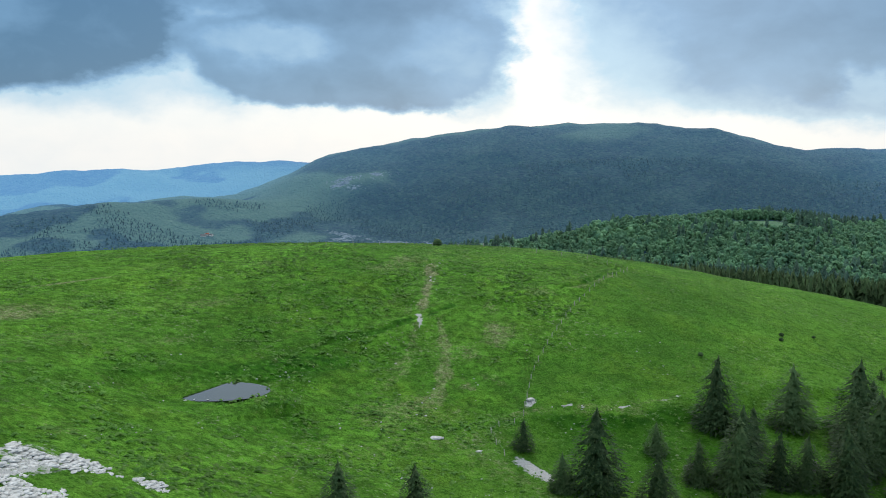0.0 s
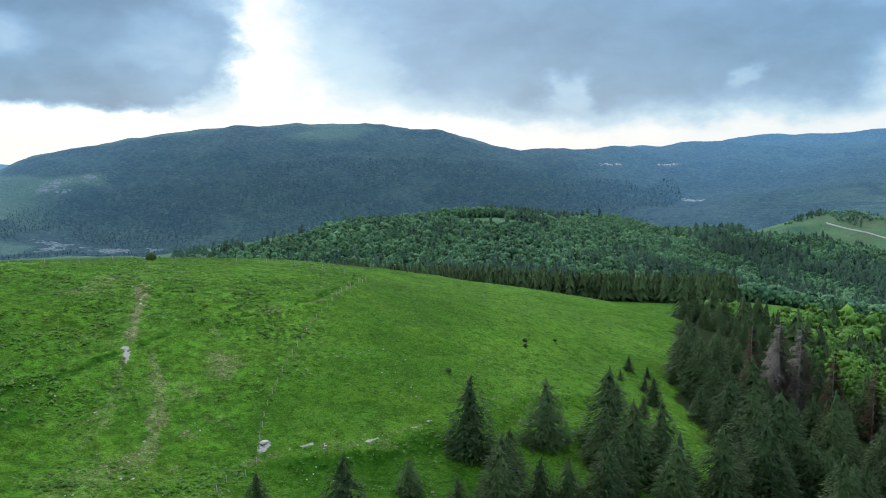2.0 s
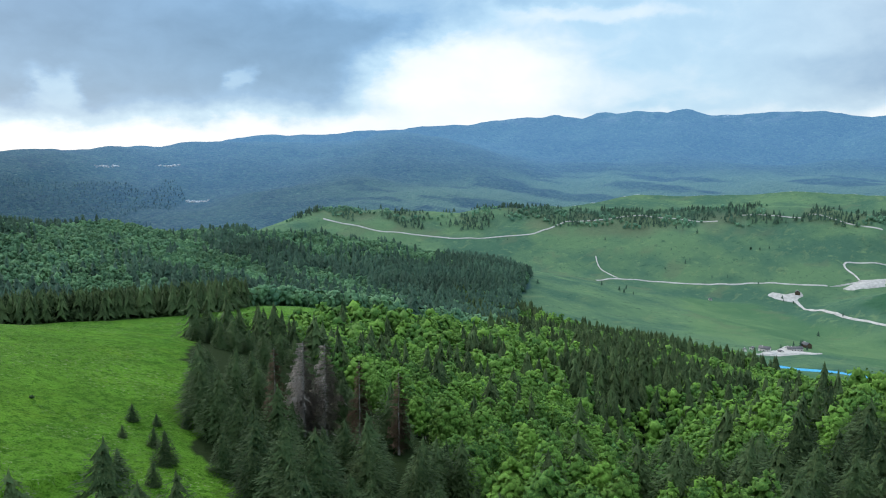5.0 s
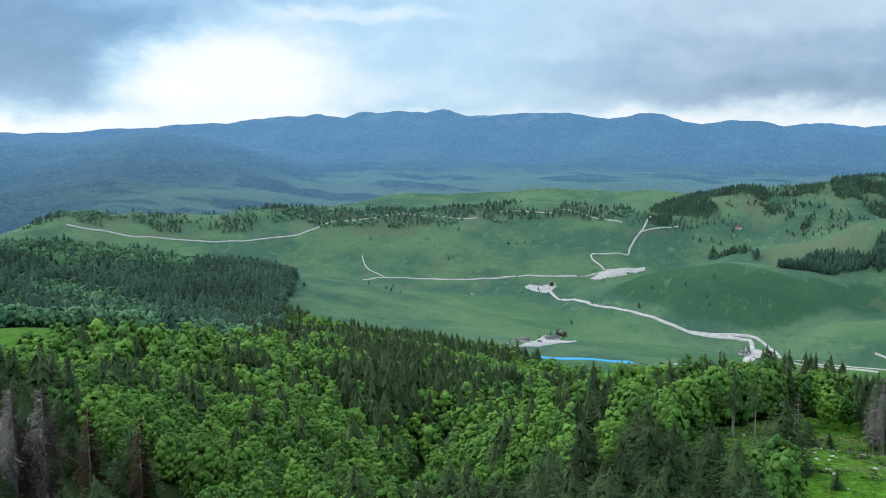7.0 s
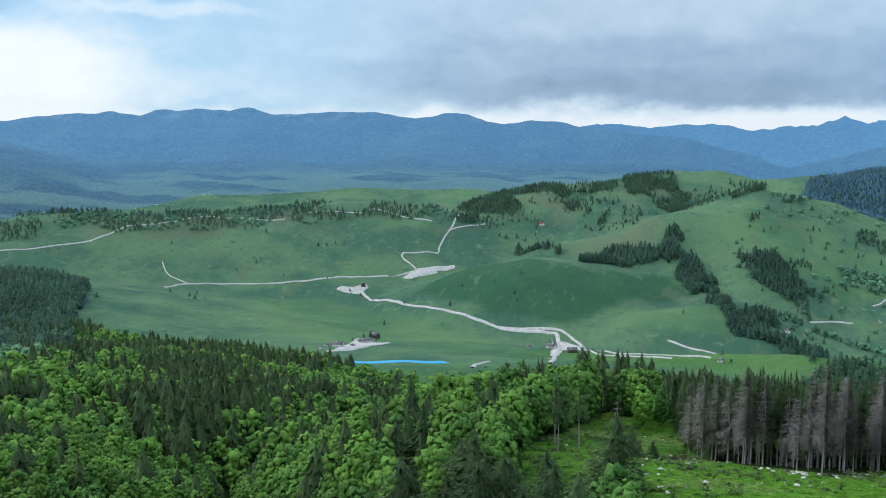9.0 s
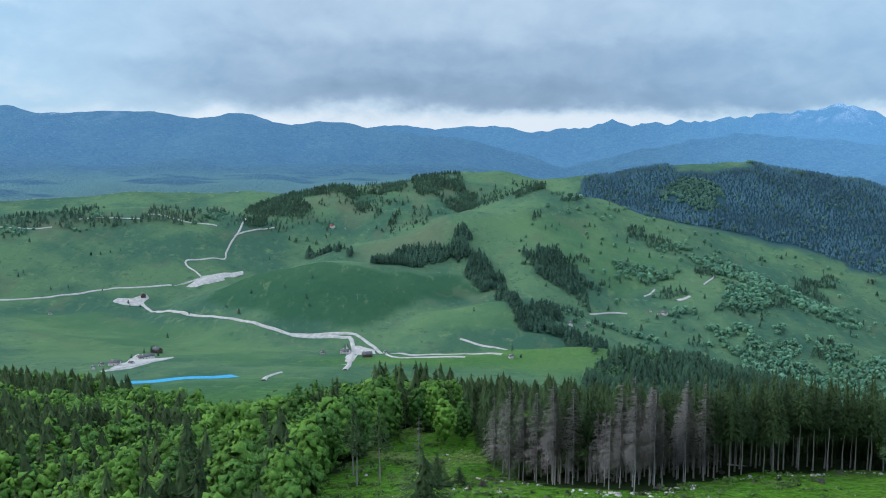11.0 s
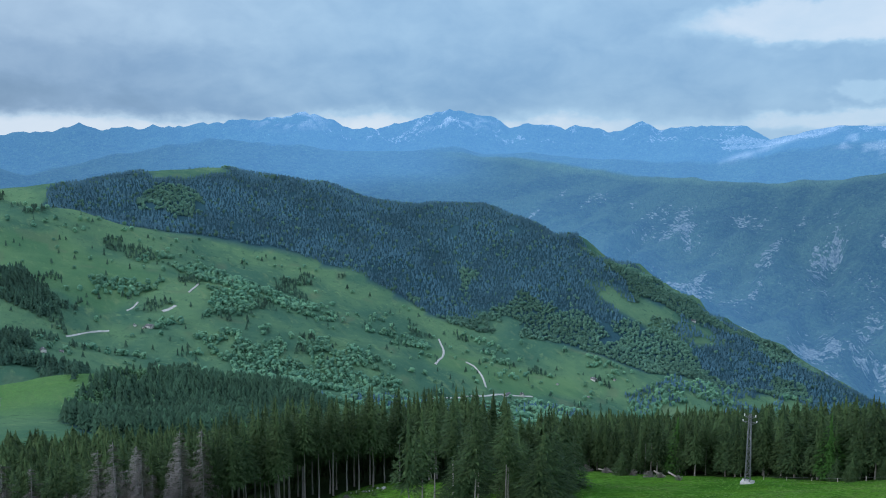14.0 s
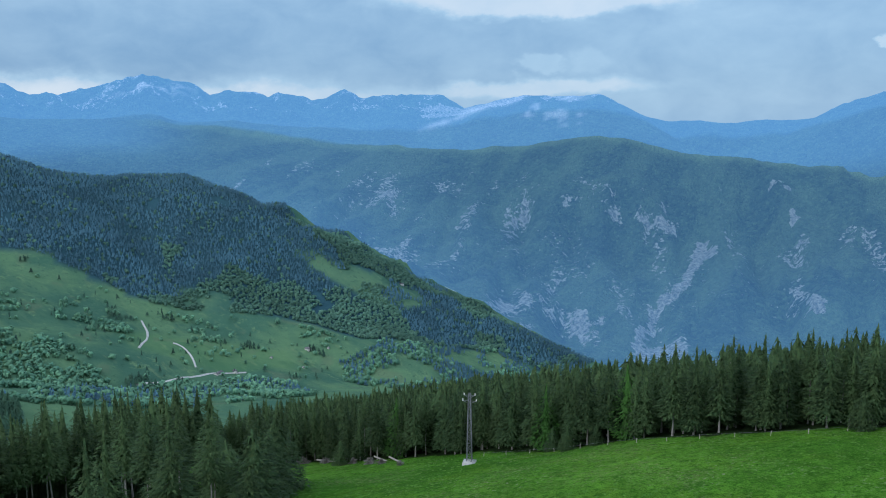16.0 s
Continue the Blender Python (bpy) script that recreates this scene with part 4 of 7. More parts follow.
for x, y, a, b, turn in SCARS:
    c, s = math.cos(radians(turn)), math.sin(radians(turn))
    u, v = ((gx - x) * c + (gy - y) * s) / a, ((gy - y) * c - (gx - x) * s) / b
    rock = np.maximum(rock, 0.72 * (1 - smooth(0.6, 1.3, np.hypot(u, v) + 0.3 * grain(gx, gy, 1.5, 72))))
attribute(ground, "rock", rock)
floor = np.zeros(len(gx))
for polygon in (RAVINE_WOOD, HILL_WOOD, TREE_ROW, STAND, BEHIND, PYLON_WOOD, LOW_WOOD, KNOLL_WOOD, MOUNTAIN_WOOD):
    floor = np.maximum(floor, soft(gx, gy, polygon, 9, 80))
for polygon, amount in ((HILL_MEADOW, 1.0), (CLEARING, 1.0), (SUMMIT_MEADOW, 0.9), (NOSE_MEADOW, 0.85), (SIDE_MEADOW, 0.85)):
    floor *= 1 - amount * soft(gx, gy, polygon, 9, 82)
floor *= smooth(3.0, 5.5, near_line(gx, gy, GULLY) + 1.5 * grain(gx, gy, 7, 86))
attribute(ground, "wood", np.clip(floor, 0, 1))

distance = polar(bx, by)
bearing = np.degrees(np.arctan2(bx - CENTRE[0], by - CENTRE[1]))
on_massif = smooth(122, 130, bearing) * smooth(40, 0, distance - np.interp(bearing, (120, 126, 132, 143, 149, 157, 165, 180), (4360, 4348, 4293, 4136, 4029, 3888, 3778, 3700)))
drop = -crest(bx, by, [(x, y, 0.0) for x, y, z in CLIFF_MASSIF], 1.0, 1e-6)
# how strongly the emission stands in for haze, by distance and bearing
haze_glow = 0.26 + 0.42 * smooth(2700, 4200, distance) + 0.2 * smooth(100, 112, bearing) * smooth(3900, 4150, distance)
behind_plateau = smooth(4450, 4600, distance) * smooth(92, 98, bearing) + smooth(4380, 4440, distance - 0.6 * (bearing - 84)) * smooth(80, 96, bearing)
haze_glow = haze_glow + 0.2 * np.clip(behind_plateau, 0, 1) + 0.16 * smooth(104, 120, bearing) * smooth(3600, 4300, distance)
haze_glow = haze_glow * (1 - on_massif) + (0.42 + 0.2 * smooth(150, 130, bearing) + 0.12 * smooth(300, 1200, drop)) * on_massif
attribute(backdrop, "haze_glow", haze_glow * np.interp(bearing, (-30, -15, 0, 40, 60, 84, 96, 180), (1.45, 1.4, 1.0, 1.0, 1.0, 0.95, 0.88, 0.88)) * (1 - 0.4 * smooth(34, 22, bearing) * smooth(3950, 3750, distance)))
along = -0.92 * bx - 0.38 * by
band = lambda a, d, wa, wd: np.exp(-((along - a) / wa) ** 2 - ((drop - d) / wd) ** 2)
CRAGS = [  # along the face, down it, half sizes, how bare
    (-1243, 558, 110, 110, 0.8), (-1131, 546, 42, 170, 0.55), (-1364, 611, 12, 40, 0.8), (-995, 294, 80, 110, 0.45), (-659, 396, 58, 110, 0.55),
    (-650, 273, 42, 40, 0.6), (-324, 347, 105, 38, 0.6), (-272, 448, 36, 30, 0.8), (-180, 439, 36, 26, 0.8), (-96, 443, 46, 30, 0.75),
    (-118, 571, 54, 140, 0.65), (-328, 1143, 140, 100, 0.85), (-582, 1182, 90, 130, 0.7), (-505, 1385, 30, 110, 0.6), (-223, 1141, 54, 150, 0.6),
    (-65, 1236, 130, 100, 0.9), (172, 513, 20, 200, 0.42), (-1010, 963, 190, 320, 0.42), (-468, 438, 35, 26, 0.6), (-459, 952, 50, 120, 0.5),
]
zone = 0.26 * band(-300, 800, 700, 520)
for a, d, wa, wd, amount in CRAGS:
    zone = np.maximum(zone, amount * band(a, d, wa * 1.15, wd * 1.15))
cliff = zone * (0.62 + 0.75 * fbm(along, drop * 0.5, 52, 3, 91)) * smooth(90, 180, drop)
for a0, d0, a1, d1, half in ((73, 439, 28, 589, 18), (28, 589, -26, 801, 20), (-26, 801, -117, 949, 16), (-117, 949, -182, 1257, 10), (364, 202, 360, 403, 6), (363, 880, 355, 936, 20), (287, 186, 345, 202, 10), (40, 470, 60, 560, 30)):
    gap = near_line(along + 14 * grain(bx, by, 40, 96), drop, [(a0, d0), (a1, d1)])
    cliff = np.maximum(cliff, 0.95 * smooth(half * 1.5, half * 0.4, gap + 14 * grain(along, drop, 24, 98)))
cliff = cliff * on_massif
lip = 0.55 * near_line(bx, by, [p[:2] for p in WHITE_PEAK])
scarp = np.exp(-((lip - 18) / 17) ** 2) * smooth(141.5, 143, bearing) * smooth(150, 148, bearing) + 0.6 * smooth(60, 25, lip) * smooth(147, 149, bearing) * smooth(156, 153, bearing) * smooth(-0.1, 0.3, fbm(bx, by, 50, 3, 92))
scarp = scarp * (distance > 4380)
crags = 0.4 * smooth(-0.1, 0.3, fbm(bx, by, 60, 4, 95)) * smooth(60, 130, bz) * smooth(4500, 4650, distance) * smooth(112, 122, bearing)
mesa = 0.3 * smooth(60, 15, near_line(bx, by, [p[:2] for p in PLATEAU_RANGE])) * smooth(165, 190, bz) * smooth(52, 58, bearing) * smooth(76, 70, bearing) * (distance < 4500)
cuts = np.zeros(len(bx))
for polygon in WEST_CUT:
    cuts = np.maximum(cuts, (0.42 + 0.3 * fbm(bx, by, 40, 3, 104)) * within(bx, by, polygon, 25))
ribs = on_massif * (0.46 * smooth(0.1, 0.6, fbm(along, drop * 0.16, 46, 4, 99)) * smooth(160, 320, drop) * smooth(-0.3, 0.2, fbm(along, drop, 260, 2, 105)))
attribute(backdrop, "rock", np.clip(np.maximum.reduce([np.minimum(cliff, 0.9), ribs, 0.95 * scarp, crags, mesa, cuts]), 0, 1))
peak = np.exp(-((bx - 3985) / 170) ** 2 - ((by + 2690) / 170) ** 2) + 0.7 * np.exp(-((bx - 4420) / 170) ** 2 - ((by + 1950) / 170) ** 2)
high = smooth(150, 205, bz) * (peak + 0.12 * (crest(bx, by, PLATEAU_RANGE, 0.45, 30) + 20 > bz) * smooth(0.1, 0.5, fbm(bx, by, 400, 2, 94)))
wall = np.interp(bearing, (141.8, 142.4, 144.2, 145.9, 148.3, 149.0), (5, 16, 62, 121, 167, 175))
limestone = 0.3 * np.exp(-((bz - wall) / 16) ** 2) * (0.75 + 0.6 * fbm(bearing * 40, bz, 22, 3, 108)) * smooth(141.8, 142.6, bearing) * smooth(149.2, 148.2, bearing)
limestone = limestone + 0.26 * smooth(-0.1, 0.6, fbm(bearing * 40, bz * 0.5, 22, 4, 107)) * smooth(148, 149, bearing) * smooth(153.5, 152, bearing) * smooth(0, 60, bz)
limestone = limestone * (distance > 4300) * (distance < 4640)
attribute(backdrop, "snow", np.clip(np.maximum(0.55 * high * smooth(0.15, 0.4, fbm(bx, by, 45, 4, 93)), limestone), 0, 0.9))
bald = 0.75 * within(bx, by, WEST_BALD, 70) + 0.7 * smooth(110, 40, near_line(bx, by, [p[:2] for p in WEST_MOUNTAIN])) * smooth(-1000, -300, bx) * smooth(1500, 1000, bx) * (by > 3200)
for polygon in WEST_OPEN:
    bald = bald + 0.9 * within(bx, by, polygon, 40)
plain_land = smooth(37, 48, bearing) * smooth(97, 88, bearing) * smooth(30, -25, bz) * smooth(3600, 3350, distance + 500 * smooth(60, 45, bearing)) * smooth(-0.5, -0.15, fbm(bearing * 30, distance * 1.6, 160, 4, 97))
attribute(backdrop, "grass", np.clip(bald + plain_land + smooth(0.05, 0.2, fbm(bx, by, 240, 3, 84)) * smooth(-250, -500, bx) * smooth(-20, -80, bz) + on_massif * smooth(90, 20, drop) * 0.7 + on_massif * 0.32 * smooth(-0.2, 0.6, fbm(along + 0.3 * drop, drop * 0.4, 80, 4, 101)), 0, 1))


# ---- trees: shapes ----
def trunk_mesh(height, radius, sides=7, lean=0.0, steps=5, seed=0):
    rng = np.random.default_rng(seed)
    a = np.linspace(0, 2 * np.pi, sides, endpoint=False)
    rings = []
    for k in range(steps + 1):
        u = k / steps
        r = radius * (1.35 - 0.45 * min(1, u * 6)) * (1 - 0.9 * u) + 0.02
        sway = lean * u * u + rng.normal(0, 0.012 * height * (0 < k < steps), 2)
        rings.append(np.stack([np.cos(a) * r + sway[0] * 0.3, np.sin(a) * r + sway[1] * 0.3, np.full(sides, u * height - 0.5 * (k == 0))], 1))
    i = np.arange(sides)
    j = (i + 1) % sides
    faces = np.concatenate([np.stack([k * sides + i, k * sides + j, (k + 1) * sides + j, (k + 1) * sides + i], 1) for k in range(steps)])
    return np.concatenate(rings), faces


def rounded(points, faces, normals):
    """A shape whose leaves are lit like the rounded mass that they belong to."""
    length = np.linalg.norm(normals, axis=1)[:, None]
    return points, faces, normals / np.maximum(length, 1e-6)


def conical(points, seed, up=0.6):
    rng = np.random.default_rng(seed)
    out = points * [1, 1, 0]
    out = out / np.maximum(np.linalg.norm(out, axis=1)[:, None], 0.05)
    return out * 0.8 + [0, 0, up] + np.repeat(rng.normal(0, 0.16, (len(points) // 3 + 1, 3)), 3, axis=0)[:len(points)]


def skirted(height, spread, tiers, spikes, seed, start=0.06, ragged=1.0, up_light=0.6):
    """A simple spruce: ragged skirts one above the other."""
    rng = np.random.default_rng(seed)
    tris = []
    for k in range(tiers):
        u = k / tiers
        z = height * (start + (1 - start) * u)
        up = height * (1 - start) / tiers * 1.9
        r = spread * (1 - u) ** 0.72 + 0.1
        lean = rng.normal(0, 0.05 * spread * ragged, 2)
        ring, turn = [], rng.uniform(0, 6.28)
        for n in range(spikes * 2):
            a = turn + 6.283 * (n + rng.uniform(-0.35, 0.35) * ragged) / (2 * spikes)
            q = r * (rng.uniform(0.7, 1.3) if n % 2 == 0 else rng.uniform(0.35, 0.65))
            ring.append(np.array([q * math.cos(a) + lean[0], q * math.sin(a) + lean[1], z + rng.uniform(-0.14, 0.14) * up * ragged + (0.0 if n % 2 == 0 else 0.25 * up)]))
        top = np.array([0, 0, min(z + up, height)])
        tris += [(top, ring[n], ring[(n + 1) % (2 * spikes)]) for n in range(2 * spikes)]
    points = np.array(tris).reshape(-1, 3)
    return rounded(points, np.arange(len(points)).reshape(-1, 3), conical(points, seed, up_light))


def joined(*shapes):
    count = np.cumsum([0] + [len(s[0]) for s in shapes])
    return (np.concatenate([s[0] for s in shapes]), np.concatenate([s[1] + n for s, n in zip(shapes, count)]), np.concatenate([s[2] for s in shapes]))


def spruce_crown(height, spread, start, whorls, sprays, seed, size=0.6, core=0.76, tiers=9):
    """A dense spruce: drooping needle sprays in uneven whorls over a dark ragged core."""
    rng = np.random.default_rng(seed)
    u = 1 - np.sqrt(rng.uniform(0.0, 1.0, sprays))
    u = np.clip(u, 0, 0.985)
    a = rng.uniform(0, 6.283, sprays)
    wave = np.sin(u * whorls * 6.283 + 0.7 * np.sin(a * 2 + seed))
    lobe = np.sin(a * 5 + np.floor(u * whorls) * 2.3 + seed) * 0.5 + np.sin(a * 3 - np.floor(u * whorls) * 1.7) * 0.5
    r = (spread * 1.16 * (1 - u) ** 0.6 * np.minimum(1, 0.74 + u * 2.2) * (1 + 0.1 * wave + 0.15 * lobe) + 0.08) * rng.uniform(0.72, 1.1, sprays)
    z = height * (start + (1 - start) * u) - 0.06 * r
    out, side = np.stack([np.cos(a), np.sin(a), 0 * a], 1), np.stack([-np.sin(a), np.cos(a), 0 * a], 1)
    at = out * r[:, None] + np.stack([0 * z, 0 * z, z], 1)
    s = (size * rng.uniform(0.6, 1.4, sprays) * (1 - 0.45 * u))[:, None]
    droop = rng.uniform(0.0, 0.62, sprays)[:, None]
    tip = at + (out * 1.15 - [0, 0, 1] * droop) * s + side * rng.normal(0, 0.25, (sprays, 1)) * s
    root = at - (out * 0.55 - [0, 0, 1] * droop * 0.5) * s
    left, right = root + side * 0.4 * s, root - side * 0.4 * s
    points = np.stack([left, right, tip], 1).reshape(-1, 3)
    normal = out * 0.65 + [0, 0, 0.6] + rng.normal(0, 0.38, (sprays, 3)) + [0, 0, 0.3] * wave[:, None]
    shape = rounded(points, np.arange(len(points)).reshape(-1, 3), np.repeat(normal, 3, axis=0))
    top = skirted(height * 1.03, 0.3, 1, 3, seed, 0.9, 0.0)
    return joined(shape, top, skirted(height * 0.97, spread * 1.1 * core, tiers, 5, seed + 500, start + 0.02))


def bare_crown(height, spread, start, levels, per, seed, twig=0.08):
    """The dry boughs of a dead spruce, each with a comb of hanging twigs."""
    rng = np.random.default_rng(seed)
    tris = []
    for k in range(levels):
        u = (k + rng.uniform(-0.4, 0.4)) / levels
        z0 = height * (start + (1 - start) * min(max(u, 0), 0.97))
        reach = spread * (1 - 0.8 * max(u, 0)) * (0.45 + 0.55 * min(1, u * 3 + 0.1)) * rng.uniform(0.65, 1.15)
        for n in range(per):
            a, size = rng.uniform(0, 6.283), reach * rng.uniform(0.45, 1.1)
            d = np.array([math.cos(a), math.sin(a), rng.uniform(-0.4, 0.15)])
            side = np.array([-d[1], d[0], 0.0])
            root, tip = np.array([0, 0, z0]), np.array([0, 0, z0]) + d * size
            tris.append((root - [0, 0, 0.06], root + [0, 0, 0.06], tip))
            for q in (0.2, 0.32, 0.44, 0.55, 0.66, 0.76, 0.85, 0.93):
                at = root + d * size * q
                way = side * rng.choice([-1, 1]) * size * rng.uniform(0.2, 0.36)
                tris.append((at, at + d * size * twig, at + way + d * size * 0.16 - [0, 0, size * rng.uniform(0.08, 0.4)]))
    points = np.array(tris).reshape(-1, 3)
    return rounded(points, np.arange(len(points)).reshape(-1, 3), conical(points, seed, 0.3))


def leafy_crown(height, spread, clumps, size, leaves, seed, start=0.06, sides=5, leaf=0.25, core=(3, 6)):
    """A crown of many rounded leaf clumps over a shaded core, ragged with loose leaf sprays."""
    rng = np.random.default_rng(seed)
    tall = height * (1 - start)
    centre = np.array([0, 0, height * start + tall * 0.46])
    half = np.array([spread, spread, tall * 0.54])
    # directions spread evenly from the top down to the skirt
    k = np.arange(clumps) + 0.5
    z = np.clip(1 - 1.72 * k / clumps + rng.normal(0, 0.05, clumps), -0.85, 1)
    a = k * 2.39996 + rng.normal(0, 0.25, clumps)
    q = np.sqrt(1 - z * z)
    n = np.stack([q * np.cos(a), q * np.sin(a), z], 1)
    lobes = rng.normal(size=(5, 3)) * [1, 1, 0.6] + [0, 0, 0.3]
    lobes /= np.linalg.norm(lobes, axis=1)[:, None]
    swell = 0.8 + 0.26 * np.exp(-(1 - (n @ lobes.T).max(1)) / 0.22)
    at = centre + n * half * (swell * rng.uniform(0.86, 1.08, clumps))[:, None]
    out = n / half
    out /= np.linalg.norm(out, axis=1)[:, None]
    out = out + [0, 0, 0.25]
    out /= np.linalg.norm(out, axis=1)[:, None]
    one = np.cross(out, [0.31, 0.22, 0.93] + rng.normal(0, 0.3, (clumps, 3)))
    one /= np.linalg.norm(one, axis=1)[:, None]
    two = np.cross(out, one)
    r = size * rng.uniform(0.65, 1.4, clumps)
    apex = at + out * (r * rng.uniform(0.45, 0.95, clumps))[:, None]
    t = 2 * np.pi * np.arange(sides) / sides
    wob = rng.uniform(0.7, 1.35, (clumps, sides))
    way = np.cos(t)[None, :, None] * one[:, None] + np.sin(t)[None, :, None] * two[:, None]
    rim = at[:, None] + way * (wob * r[:, None])[:, :, None] - out[:, None] * (0.42 * r * rng.uniform(0.5, 1.3, clumps))[:, None, None]
    points = np.concatenate([apex[:, None], rim], 1).reshape(-1, 3)
    normal = np.concatenate([out[:, None], way * 0.85 + out[:, None] * 0.3], 1).reshape(-1, 3)
    i = np.arange(sides)
    fan = np.stack([0 * i, 1 + i, 1 + (i + 1) % sides], 1)
    shapes = [rounded(points, (fan[None] + (np.arange(clumps) * (sides + 1))[:, None, None]).reshape(-1, 3), normal)]
    if leaves:
        pick = rng.integers(0, clumps, leaves)
        ray = rng.normal(size=(leaves, 3)) * 0.75 + out[pick]
        ray /= np.linalg.norm(ray, axis=1)[:, None]
        spot = at[pick] + ray * (r[pick] * rng.uniform(0.8, 1.15, leaves))[:, None]
        side = np.cross(ray, rng.normal(size=(leaves, 3)))
        side /= np.linalg.norm(side, axis=1)[:, None]
        s = leaf * rng.uniform(0.6, 1.5, leaves)[:, None]
        tri = np.stack([spot + ray * 1.2 * s, spot + side * s, spot - side * 0.9 * s], 1).reshape(-1, 3)
        shapes.append(rounded(tri, np.arange(3 * leaves).reshape(-1, 3), np.repeat(ray + [0, 0, 0.2], 3, axis=0)))
    if not core:
        return joined(*shapes)
    rings, sectors = core
    u, v = np.meshgrid(np.linspace(0.08, 0.95, rings + 1) * np.pi, np.arange(sectors) * 2 * np.pi / sectors, indexing="ij")
    n = np.stack([np.sin(u) * np.cos(v + u), np.sin(u) * np.sin(v + u), np.cos(u)], -1).reshape(-1, 3)
    i = np.arange((rings + 1) * sectors).reshape(rings + 1, sectors)
    j = np.roll(i, -1, 1)
    faces = np.concatenate([np.stack([i[:-1], i[1:], j[1:]], -1).reshape(-1, 3), np.stack([i[:-1], j[1:], j[:-1]], -1).reshape(-1, 3)])
    shapes.append(rounded(centre + n * half * 0.74, faces, n))
    return joined(*shapes)


def with_stem(shape, height, radius):
    """Adds a thin three-sided stem to a crown."""
    a = np.array([0, 2.094, 4.189])
    low = np.stack([np.cos(a) * radius, np.sin(a) * radius, np.full(3, -0.6)], 1)
    points = np.concatenate([low, [[0, 0, height * 0.7]]])
    return joined(shape, (points, np.array([(0, 1, 3), (1, 2, 3), (2, 0, 3)]), np.concatenate([low / radius, [[0, 0, 1]]])))


def rounded_light(mesh, normals):
    a = mesh.attributes.new("custom_normal", "FLOAT_VECTOR", "POINT")
    a.data.foreach_set("vector", np.ascontiguousarray(normals, np.float32).ravel())
    mesh.polygons.foreach_set("use_smooth", np.ones(len(mesh.polygons), bool))


def scatter(name, shapes, places, scales, materials, label, category, seed=0, sink=0.15, squash=(0.85, 1.2)):
    """Many small copies of a few shapes in ONE object of stuff, standing on the land."""
    rng = np.random.default_rng(seed)
    kind = rng.integers(0, len(shapes), len(places))
    angle, wide = rng.uniform(0, 6.283, len(places)), rng.uniform(*squash, len(places))
    tint = rng.random(len(places))
    z = land(places[:, 0], places[:, 1]) - sink
    all_points, all_faces, all_tints, all_normals, count = [], [], [], [], 0
    for k, (points, faces, *normals) in enumerate(shapes):
        pick = np.nonzero(kind == k)[0]
        if not len(pick):
            continue
        c, s = np.cos(angle[pick])[:, None], np.sin(angle[pick])[:, None]
        px, py, pz = points.T
        if normals:
            nx, ny, nz = normals[0].T
            all_normals.append(np.stack([c * nx - s * ny, s * nx + c * ny, nz + 0 * c], -1).reshape(-1, 3))
        sw = (scales[pick] * wide[pick])[:, None]
        out = np.stack([places[pick, 0][:, None] + sw * (c * px - s * py), places[pick, 1][:, None] + sw * (s * px + c * py),
                        z[pick][:, None] + scales[pick][:, None] * pz], -1)
        all_points.append(out.reshape(-1, 3))
        all_faces.append((faces[None] + (np.arange(len(pick)) * len(points))[:, None, None] + count).reshape(-1, 3))
        all_tints.append(np.repeat(tint[pick], len(points)))
        count += len(pick) * len(points)
    ob = new(name, mesh_from(name, np.concatenate(all_points), np.concatenate(all_faces), *materials))
    attribute(ob, "tint", np.concatenate(all_tints))
    if all_normals:
        rounded_light(ob.data, np.concatenate(all_normals))
    return tagged(ob, label, category, kind="stuff")


# ---- trees: single ones that the camera passes near ----
def part(name, shape, material, parent, label=""):
    ob = new(name, mesh_from(name, *shape[:2], material))
    if len(shape) > 2:
        rounded_light(ob.data, shape[2])
    ob.parent = parent
    return tagged(ob, label) if label else ob


def tree(name, trunk, crown, bark, leaves, label, category, group, smooth_trunk=True):
    root = tagged(new(name), label, category, group)
    stem = part("trunk", trunk, bark, root)
    stem.data.polygons.foreach_set("use_smooth", np.ones(len(stem.data.polygons), bool))
    part("crown", crown, leaves, root)
    return root


def plant(model, x, y, scale, turn, sink=0.1):
    z = float(land(np.array([x]), np.array([y]))[0]) - sink
    m = pose(x, y, z, 0, 0, turn) @ Matrix.Diagonal((scale, scale, scale, 1))
    made = copy_thing(model, m)
    made.scale = (scale, scale, scale)
    return made


# ---- woods ----
rng = np.random.default_rng(5)
SPRUCES = [tree("spruce_tree", trunk_mesh(14, 0.2, seed=s), spruce_crown(14, 3.9 + 0.3 * s, 0.02, 16, 1900, s, 0.52, 0.8), BARK, NEEDLES,
                "dark green spruce tree with drooping boughs to the ground", "spruce", "spruces near the pasture") for s in range(4)]
ROW_SPRUCES = [tree("plantation_spruce_tree", trunk_mesh(20, 0.2, seed=s), spruce_crown(20, 2.7 + 0.2 * s, 0.1 + 0.12 * (s % 2), 19, 1150, 30 + s, 0.58, 0.6), PALE_BARK, NEEDLES,
                    "slender dark spruce at the edge of a plantation", "spruce", "spruces of the plantation edge") for s in range(3)]
TALL_SPRUCES = [tree("tall_spruce_tree", trunk_mesh(26, 0.2, seed=s), spruce_crown(26, 2.7 + 0.25 * s, 0.5 - 0.06 * s, 15, 760, 40 + s, 0.62, 0.45), PALE_BARK, NEEDLES,
                     "tall spruce with a bare pale trunk and dark narrow crown", "spruce", "spruces of the stand") for s in range(3)]
